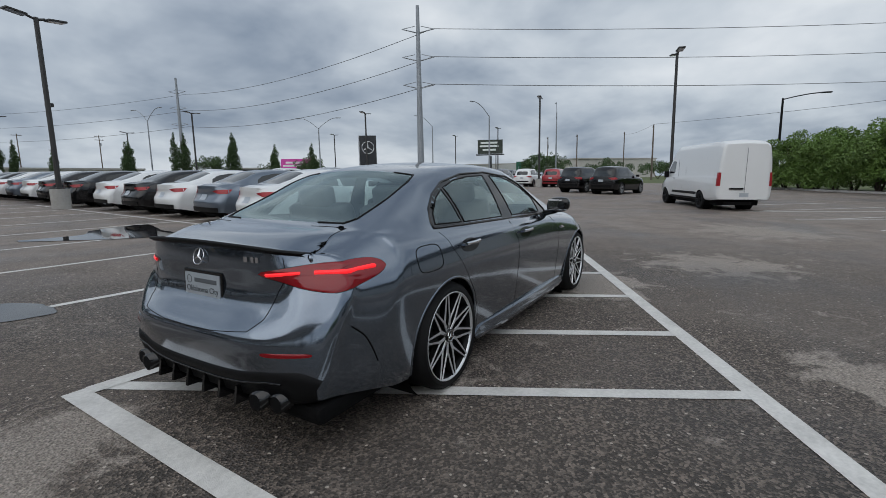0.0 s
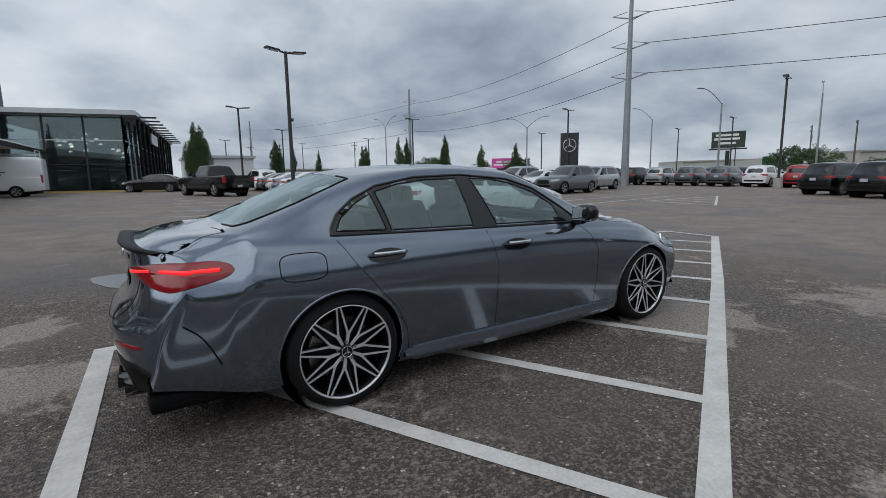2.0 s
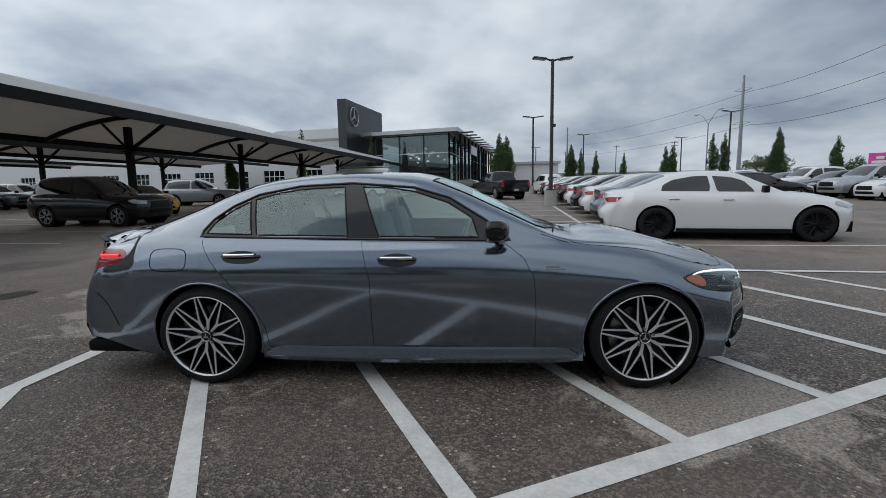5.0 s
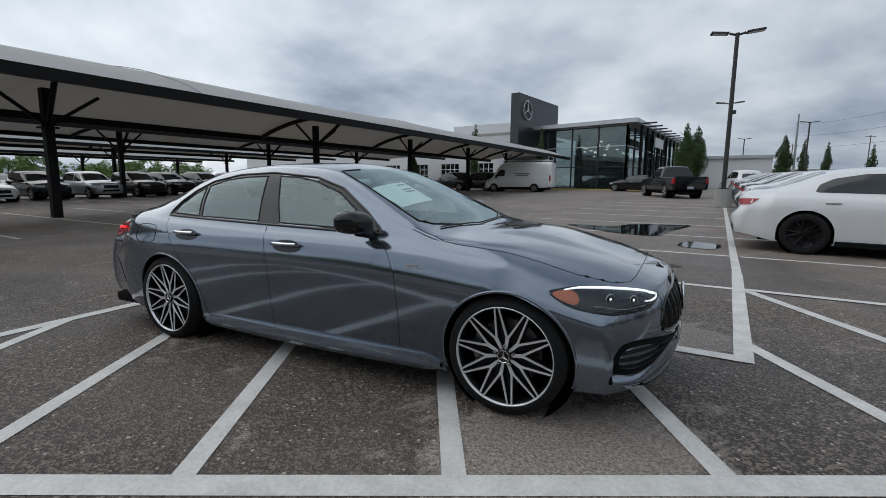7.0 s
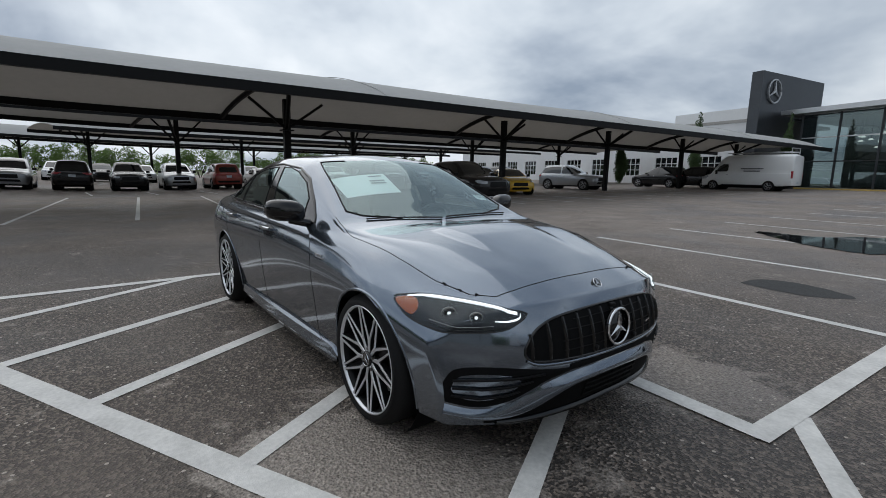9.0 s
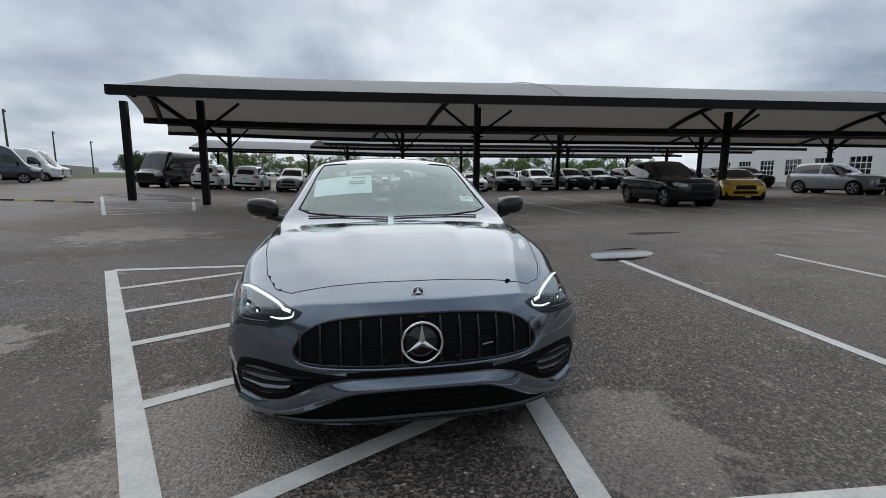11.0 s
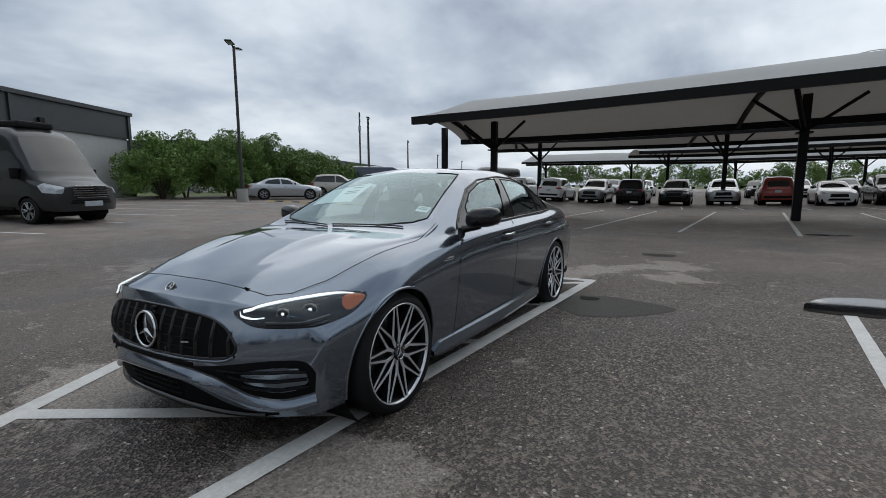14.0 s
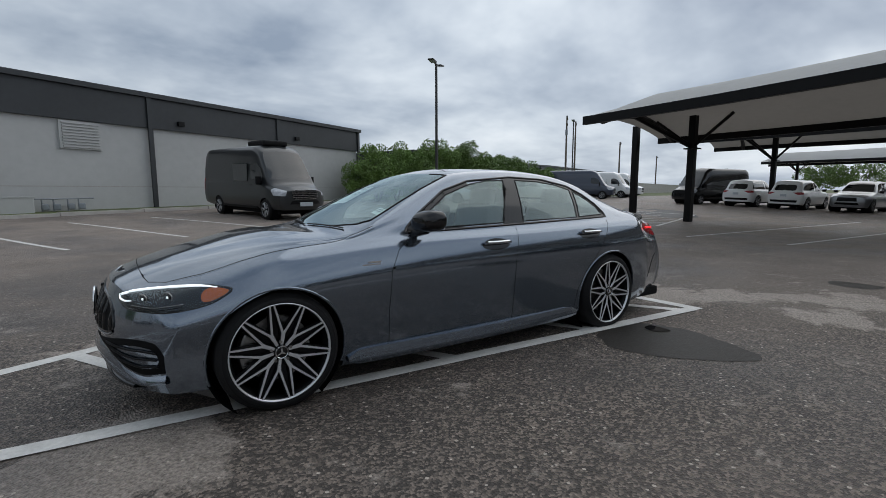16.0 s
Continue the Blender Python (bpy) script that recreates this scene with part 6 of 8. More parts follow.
# windows as side outlines (x, z) and screens as plan outlines (x, y); wheel places and radius
FAR = {
    "sedan": dict(win=[[(0.40, 0.985), (-0.29, 0.998), (-0.375, 1.318), (-0.03, 1.283), (0.20, 1.207)], [(-0.40, 1.003), (-1.35, 1.02), (-1.30, 1.15), (-1.12, 1.245), (-0.75, 1.313), (-0.46, 1.32)]],
                  front=[(0.975, -0.02), (0.85, 0.58), (0.78, 0.655), (0.25, 0.56), (0.09, 0.525), (0.135, -0.02)], rear=[(-1.27, -0.02), (-1.23, 0.49), (-1.6, 0.535), (-1.93, 0.50), (-1.975, -0.02)],
                  wx=(1.4325, -1.4325), r=0.345, tw=0.79, tail=[(-2.5, 0.42, 0.86), (-2.45, 0.62, 0.895), (-2.1, 0.80, 0.905), (-2.2, 0.80, 0.80), (-2.45, 0.64, 0.785)],
                  head=[(2.10, 0.48, 0.70), (1.92, 0.72, 0.655), (1.72, 0.87, 0.73), (1.80, 0.80, 0.79), (1.95, 0.69, 0.79)], plate=0.70, grille=(0.42, 0.46, 0.67)),
    "suv": dict(win=[[(0.62, 1.10), (-0.30, 1.12), (-0.32, 1.60), (0.0, 1.58), (0.22, 1.46)], [(-0.40, 1.12), (-1.95, 1.16), (-1.78, 1.52), (-1.2, 1.60), (-0.42, 1.61)]],
                front=[(1.0, -0.02), (0.9, 0.6), (0.82, 0.70), (0.3, 0.60), (0.12, 0.56), (0.14, -0.02)], rear=[(-2.02, -0.02), (-2.0, 0.5), (-2.14, 0.56), (-2.26, 0.5), (-2.28, -0.02)],
                wx=(1.42, -1.42), r=0.37, tw=0.82, tail=[(-2.35, 0.46, 1.02), (-2.2, 0.80, 1.05), (-1.98, 0.86, 1.03), (-2.0, 0.86, 0.92), (-2.3, 0.7, 0.90)],
                head=[(2.2, 0.50, 0.86), (1.95, 0.80, 0.92), (1.8, 0.86, 0.88), (1.95, 0.82, 0.78), (2.2, 0.52, 0.76)], plate=0.85, grille=(0.46, 0.60, 0.84)),
    "van": dict(win=[[(1.98, 1.40), (1.05, 1.42), (1.05, 1.95), (1.45, 1.98), (1.72, 1.80)]],
                front=[(2.35, -0.02), (2.28, 0.6), (2.2, 0.82), (1.75, 0.76), (1.6, 0.72), (1.62, -0.02)], rear=None,
                wx=(2.1, -1.75), r=0.36, tw=0.86, tail=[(-3.2, 0.86, 1.45), (-3.1, 0.97, 1.45), (-3.1, 0.98, 0.95), (-3.2, 0.87, 0.95)],
                head=[(2.9, 0.55, 1.02), (2.6, 0.85, 1.12), (2.45, 0.90, 1.05), (2.6, 0.88, 0.86), (2.9, 0.6, 0.84)], plate=0.62, grille=(0.48, 0.72, 1.0)),
    "pickup": dict(win=[[(0.75, 1.27), (0.0, 1.28), (-0.02, 1.74), (0.18, 1.74), (0.5, 1.55)], [(-0.06, 1.28), (-0.82, 1.29), (-0.74, 1.72), (-0.08, 1.74)]],
                   front=[(1.12, -0.02), (1.05, 0.6), (0.95, 0.74), (0.45, 0.66), (0.28, 0.62), (0.28, -0.02)], rear=None,
                   wx=(1.85, -1.75), r=0.41, tw=0.88, tail=[(-2.9, 0.84, 1.18), (-2.75, 0.98, 1.18), (-2.75, 0.99, 0.82), (-2.9, 0.85, 0.82)],
                   head=[(2.8, 0.55, 1.02), (2.5, 0.9, 1.05), (2.4, 0.94, 0.98), (2.6, 0.9, 0.84), (2.8, 0.6, 0.84)], plate=0.62, grille=(0.52, 0.66, 1.0)),
}
_proto, _plain = {}, {}


def far_car(kind, paint_mat, label, m, category="car", group="parked cars", rim=M_RIMSILVER, extra=None):
    key = (kind, paint_mat.name, rim.name, label)
    if key in _proto:
        return copy_thing(_proto[key], m)
    if kind in _plain:
        car = copy_thing(_plain[kind], m)
        for o in car.children_recursive:
            if o.get("coat"):
                o.data = o.data.copy()
                o.data.materials[0] = paint_mat if o["coat"] == "paint" else rim
        tagged(car, label, category)
        car["group"] = group
        if extra:
            extra(car, None, None)
        _proto[key] = car
        return car
    F, sh = FAR[kind], Shell(far_spec(kind))
    car = thing({"sedan": "parked_sedan", "suv": "parked_suv", "van": "parked_van", "pickup": "pickup_truck"}[kind], label, category, m, group)
    nv = [2, 3, 3, 3, 2, 3, 3, 3, 3]
    regs = [("win%d" % i, sh.side(w, 7.0, 0.1)) for i, w in enumerate(F["win"])] + [("front", sh.top(F["front"], 0.1))]
    if F["rear"]:
        regs.append(("rear", sh.top(F["rear"], 0.1)))
    regs += [("arch", sh.side(arch(x, F["r"] * 1.12, F["r"]), 7.0, 0.1)) for x in F["wx"]]
    pn = sh.panels(84, nv, regs)
    v, f = skin(pn["body"])
    bm = bmesh.new()
    vs = [bm.verts.new(p) for p in v]
    for q in f:
        bm.faces.new([vs[i] for i in q])
    tv, tf = list(v), [list(q) for q in f]
    for fr in (True, False):
        cv, cf = sh.cap(fr, nv, 14)
        o = len(tv); tv += [tuple(p) for p in cv]; tf += [[i + o for i in q] for q in cf]
        cs = [bm.verts.new(p) for p in cv]
        for q in cf:
            try:
                bm.faces.new([cs[i] for i in q])
            except ValueError:
                pass
    bmesh.ops.remove_doubles(bm, verts=bm.verts, dist=0.001)
    outward(bm)
    body = part("body", bm, paint_mat, car, smooth=True)
    body["coat"] = "paint"
    tree = BVHTree.FromPolygons([Vector(p) for p in tv], tf)
    for i in range(len(F["win"])):
        for sd in (1, -1):
            part("side_window", skin(pn["win%d" % i], (sd,)), M_GLASSFAR, car, smooth=True)
    part("windscreen", skin(pn["front"]), M_GLASSFAR, car, smooth=True)
    if F["rear"]:
        part("rear_window", skin(pn["rear"]), M_GLASSFAR, car, smooth=True)

    def lay(name, pts, c, out, material, label=""):
        pol = [(math.atan2(p[1] - c[1], p[0] - c[0]), p[2]) for p in pts]
        if min(a for a, _ in pol) < -2 and max(a for a, _ in pol) > 2:
            pol = [(a % (2 * math.pi), z) for a, z in pol]
        P, Q = fill2d(dense(pol, 0.03), 10, 6)
        vv = []
        for a, z in P:
            o = Vector((c[0] + 5 * math.cos(a), c[1] + 5 * math.sin(a), z))
            d = Vector((-math.cos(a), -math.sin(a), 0))
            h, n_, _, _ = tree.ray_cast(o, d)
            vv.append((h if h is not None else o + d * 4) - d * out)
        return part(name, (vv, Q), material, car, label)

    L = sh.u1 * 0.6
    for sd in (1, -1):
        lay("tail_lamp", [(x, y * sd, z) for x, y, z in F["tail"]], (-L, 0), 0.012, M_REDFAR, "red tail lamp")
        lay("headlight", [(x, y * sd, z) for x, y, z in F["head"]], (L, 0), 0.012, M_LENSFAR)
    gw, g0, g1 = F["grille"]
    lay("grille", [(sh.u1, -gw, g0 + 0.03), (sh.u1, gw, g0 + 0.03), (sh.u1, gw * 0.95, g1), (sh.u1, -gw * 0.95, g1)], (L, 0), 0.012, M_BLACKPL, "dark grille")
    lay("front_intake", [(sh.u1, -gw * 1.3, g0 - 0.16), (sh.u1, gw * 1.3, g0 - 0.16), (sh.u1, gw * 1.1, g0 - 0.04), (sh.u1, -gw * 1.1, g0 - 0.04)], (L, 0), 0.012, M_BLACKPL)
    lay("licence_plate", [(sh.u0, -0.16, F["plate"] - 0.07), (sh.u0, 0.16, F["plate"] - 0.07), (sh.u0, 0.16, F["plate"] + 0.07), (sh.u0, -0.16, F["plate"] + 0.07)], (-L, 0), 0.014, M_PLATE, "plain pale plate")
    lay("rear_bumper", [(sh.u0, -0.72, F["plate"] - 0.40), (sh.u0, 0.72, F["plate"] - 0.40), (sh.u0, 0.74, F["plate"] - 0.27), (sh.u0, -0.74, F["plate"] - 0.27)], (-L, 0), 0.012, M_BLACKPL, "black rear bumper trim")
    bm = bmesh.new(); box(bm, (0, 0, F["r"] * 0.85), ((sh.u1 - sh.u0) * 0.86, 1.5, 0.2))
    part("underbody", bm, M_DARKIN, car)
    for sd in (1, -1):
        for x in F["wx"]:
            add_wheel(car, x, sd * F["tw"], F["r"], F["r"] * 0.70, 0.24, sd, rim, rim)
            v1, f1 = lathe([(F["r"] * 1.13, 0.0), (F["r"] * 1.13, -0.35), (0.05, -0.35)], 20)
            part("wheel_housing", ([(a + x, (b + F["tw"] + 0.06) * sd, c + F["r"]) for a, b, c in v1], f1), M_DARKIN, car)
        bm = bmesh.new(); mx = {"sedan": 0.5, "suv": 0.62, "van": 1.85, "pickup": 0.75}[kind]
        box(bm, (mx, sd * (sh.W + 0.06), float(sh.belt_z(mx)) + 0.09), (0.10, 0.20, 0.14 if kind != "van" else 0.3), None, 0.03)
        part("door_mirror", bm, M_BLACKPL, car)
        # sills and waist lines
        bm = bmesh.new()
        zs = float(sh.low_z(0.0)) + 0.03
        box(bm, (0, sd * (sh.W * 0.94), zs), (F["wx"][0] - F["wx"][1] - 2.3 * F["r"], 0.05, 0.09), None, 0.015)
        part("sill", bm, M_BLACKPL, car)
        for hx in ((0.0, -1.0) if kind != "van" else (1.2,)):
            h, n_, _, _ = tree.ray_cast(Vector((hx - 0.1, sd * 3, float(sh.belt_z(hx)) - 0.13)), Vector((0, -sd, 0)))
            if h is not None:
                bm = bmesh.new(); box(bm, h + Vector((0, sd * 0.012, 0)), (0.2, 0.025, 0.025), None, 0.006)
                part("door_handle", bm, M_CHROME if kind != "van" else M_BLACKPL, car)
    _plain[kind] = car
    car.matrix_basis = pose(0, 0, -60)
    return far_car(kind, paint_mat, label, m, category, group, rim, extra)


M_LENSFAR = mat("pale_headlight_lens", (0.35, 0.37, 0.4), 0.1, coat=1.0, noise_scale=8, vary=0.3)
P_WHITE = mat("white_car_paint", (0.72, 0.73, 0.73), 0.3, coat=1.0, noise_scale=3, rough_vary=0.04)
P_BLACK = mat("black_car_paint", (0.004, 0.004, 0.005), 0.2, 0.0, coat=0.5, spec=0.3, noise_scale=3, rough_vary=0.04)
P_SILVER = paint("silver_car_paint", (0.42, 0.44, 0.46), 0.7, 0.3)
P_GREY = paint("grey_car_paint", (0.10, 0.11, 0.125), 0.6, 0.3)
P_BLUEGREY = paint("blue_grey_car_paint", (0.13, 0.16, 0.20), 0.6, 0.3)
P_RED = paint("red_car_paint", (0.30, 0.012, 0.018), 0.3, 0.28)
P_ORANGE = paint("copper_red_car_paint", (0.26, 0.035, 0.022), 0.4, 0.28)
P_YELLOW = mat("yellow_car_paint", (0.70, 0.42, 0.02), 0.3, coat=1.0, noise_scale=3, rough_vary=0.04)
P_BEIGE = paint("beige_car_paint", (0.42, 0.39, 0.34), 0.5, 0.3)
P_DKGREEN = mat("charcoal_van_paint", (0.010, 0.012, 0.013), 0.30, 0.0, coat=0.35, noise_scale=2, vary=0.1)
P_NAVY = paint("navy_van_paint", (0.025, 0.035, 0.06), 0.3, 0.3)
P_LTGREY = paint("pale_grey_car_paint", (0.30, 0.315, 0.33), 0.6, 0.3)

SED = {n: ("%s parked sedan with dark windows" % t, p) for n, t, p in (("w", "white", P_WHITE), ("k", "black", P_BLACK), ("g", "dark grey", P_GREY), ("b", "blue-grey", P_BLUEGREY), ("s", "silver", P_SILVER))}
SUV = {n: ("%s parked suv with dark windows" % t, p) for n, t, p in (("w", "white", P_WHITE), ("k", "black", P_BLACK), ("g", "dark grey", P_GREY), ("r", "red", P_RED), ("s", "silver", P_SILVER), ("o", "copper-red", P_ORANGE), ("l", "pale grey", P_LTGREY), ("n", "beige", P_BEIGE))}


def sed(c, x, y, yaw, rim=M_RIMSILVER):
    return far_car("sedan", SED[c][1], SED[c][0], stand(x, y, yaw), rim=rim)


def suv(c, x, y, yaw, rim=M_RIMSILVER):
    return far_car("suv", SUV[c][1], SUV[c][0], stand(x, y, yaw), rim=rim)


# the row beside the car, tails towards the bays
white_near = far_car("sedan", P_WHITE, "white parked sedan with black wheels, beside the bays", stand(5.62, 6.95, -11), rim=M_RIMBLACK)
for k, c in enumerate("bwkwkkwbwkgw"):
    y = 9.45 + 2.33 * k
    if k in (4,):
        y += 0.9
    if k > 4:
        y += 1.6
    sed(c, 5.85 + 0.06 * (y - 7), y, -6)
# nose-to-nose row further on
for k, c in enumerate("gwskwgkswgkwsk"):
    (suv if c in "gsw" and k % 2 == 0 else sed)(c if c in "gwsk" else "g", 20.2 + 0.12 * k, 17.4 + 2.55 * k, 187)
suv("s", 26.0, 20.0, 187)
for k, c in enumerate("kwgskwkgsw"):
    sed(c if c in "wkgs" else "k", 13.2 + 0.1 * k, 19.5 + 2.5 * k, -6)
# far row along the verge
for k, c in enumerate("kkrwggskkgkwksgkwk"):
    if k > 1:
        suv(c, 41.5 - 0.25 * k, 6.6 + 2.75 * k, 4)
suv("k", 28.2, 3.9, -14)
suv("k", 30.0, 6.5, -14)
for k, c in enumerate("gkwrskrw"):
    suv(c, 52.0 - 0.2 * k, 22 + 2.9 * k, 184)
# north: pickup, sedan by the showroom, work van
far_car("pickup", P_BLACK, "black pickup truck with closed bed", stand(1.45, 29.4, 112), "truck", "")
sed("k", -1.6, 41.0, 160)
suv("w", 6.0, 38.5, 100)
far_car("sedan", P_BLUEGREY, "blue-grey parked sedan with dark windows", stand(10.5, 40, 100))


def roof_rack(car, sh, tree):
    rk = new("roof_rack"); rk.parent = car
    for sd in (1, -1):
        part("rack_rail", rod(bmesh.new(), (1.3, sd * 0.7, 2.78), (-2.9, sd * 0.7, 2.78), 0.03), M_ALU, rk)
    for x in np.linspace(-2.8, 1.2, 6):
        part("rack_bar", rod(bmesh.new(), (x, -0.75, 2.80), (x, 0.75, 2.80), 0.025), M_ALU, rk)
    for sd in (1, -1):
        part("rack_end", rod(bmesh.new(), (-2.9, sd * 0.7, 2.6), (-2.9, sd * 0.7, 3.05), 0.03), M_ALU, rk)
    part("rack_end", rod(bmesh.new(), (-2.9, -0.7, 3.05), (-2.9, 0.7, 3.05), 0.03), M_ALU, rk)
    for z, w in ((1.62, 1.5), (1.45, 1.1)):
        for sd in (1, -1):
            bm = bmesh.new(); box(bm, (-0.6, sd * 0.985, z), (w, 0.01, 0.07))
            part("lettering_bar", bm, M_INK, car)


work_van = far_car("van", P_WHITE, "white work van with a roof rack", stand(-10.6, 36.2, 178) @ Matrix.Scale(0.95, 4), "van", "", extra=roof_rack)
suv("k", -17.9, 37.4, 178)
suv("k", -13.2 - 2.2, 38.0, 178)
far_car("suv", P_LTGREY, "pale grey hatchback under the shelter", stand(-18.3, 26.0, 8), "car", "")
suv("k", -13.2, 11.9, -4)
far_car("sedan", P_YELLOW, "yellow coupe parked under the shelter", stand(-16.2, 17.6, -28), "car", "")
# rows under the far shelters
for k, c in enumerate("wwlkkso" + "wkskkkgwkk"):
    y = 5.4 + 2.75 * (k - 6)
    (sed if (k == 7) else suv)(c if c in SUV else "g", -32.5 + 0.4 * math.sin(k * 2.1), y, 0 if k not in (0, 1, 3, 6) else 180)
for k, c in enumerate("gwkskwgkw"):
    suv(c, -52, -8 + 3.4 * k, 0)
far_car("van", P_BLACK, "black high-roof camper van under the shelter", stand(-33.0, -14.2, -10) @ Matrix.Scale(0.95, 4), "van", "")
# east: white delivery van
def van_band(car, sh, tree):
    for sd in (1, -1):
        bm = bmesh.new(); box(bm, (-0.1, sd * 0.985, 0.62), (2.6, 0.03, 0.10), None, 0.01)
        part("rub_strip", bm, M_BLACKPL, car, "black rub strip")
        for x in (0.6,):
            bm = bmesh.new(); box(bm, (x, sd * 0.965, 1.45), (0.008, 0.01, 1.1))
            part("panel_seam", bm, M_INK, car)
    bm = bmesh.new(); box(bm, (-3.213, 0, 1.5), (0.01, 0.008, 1.7))
    part("door_seam", bm, M_INK, car)
    bm = bmesh.new(); box(bm, (-3.23, 0.3, 0.85), (0.02, 0.5, 0.06))
    part("door_handle", bm, M_BLACKPL, car)


far_car("van", P_WHITE, "white high-roof delivery van with black trim", stand(17.9, -1.5, 25) @ Matrix.Scale(0.92, 4), "van", "", rim=M_RIMBLACK, extra=van_band)


# south-west: dark passenger van and a short row of cars
def pop_top(car, sh, tree):
    for sd in (1, -1):
        bm = bmesh.new(); box(bm, (0.25, sd * 0.952, 1.66), (1.2, 0.05, 0.66), None, 0.02)
        part("side_window", bm, M_GLASSFAR, car)
    bm = bmesh.new(); box(bm, (0.6, 0, 2.74), (1.3, 0.95, 0.2), None, 0.06)
    part("roof_unit", bm, M_BLACKPL, car, "flat black roof air conditioner")
    bm = bmesh.new(); bmesh.ops.create_uvsphere(bm, u_segments=16, v_segments=8, radius=0.2, matrix=Matrix.Translation((-1.4, 0.3, 2.68)))
    part("roof_dome", bm, P_WHITE, car, "white roof dome", smooth=True)
    for z in (0.74, 0.80, 0.86, 0.92, 0.98, 1.04):
        hw = 0.5 if 0.76 < z < 1.02 else 0.42
        part("grille_bar", tube(bmesh.new(), [(3.24 - 0.16 * abs(y) - 0.25 * max(0, z - 0.9), y, z) for y in np.linspace(-hw, hw, 9)], 0.018, 5), M_CHROME, car, "chrome grille bar")
    bm = bmesh.new(); box(bm, (3.2, 0, 0.56), (0.06, 0.5, 0.14), None, 0.01)
    part("front_plate", bm, M_PLATE, car, "plain pale plate")


far_car("van", P_DKGREEN, "charcoal high-roof passenger van with dark windows", stand(-2.5, -17.1, 104) @ Matrix.Scale(1.06, 4), "van", "", extra=pop_top)
far_car("sedan", P_SILVER, "silver coupe parked beside the bushes", stand(-18.3, -22.6, 140), "car", "")
suv("n", -24.4, -23.4, 128)
sed("w", -29.3, -25.3, 122)
far_car("van", P_NAVY, "navy blue delivery van with pale lettering bars", stand(-34.0, -26.8, 122), "van", "")
far_car("van", P_WHITE, "white high-roof delivery van with black trim", stand(-40.0, -28.8, 112), "van", "", extra=van_band)
far_car("van", P_WHITE, "white high-roof delivery van with black trim", stand(-44.0, -30.4, 112), "van", "", extra=van_band)

# the unpainted patterns themselves are not part of the place
for o in list(_plain.values()):
    for c in list(o.children_recursive) + [o]:
        bpy.data.objects.remove(c)

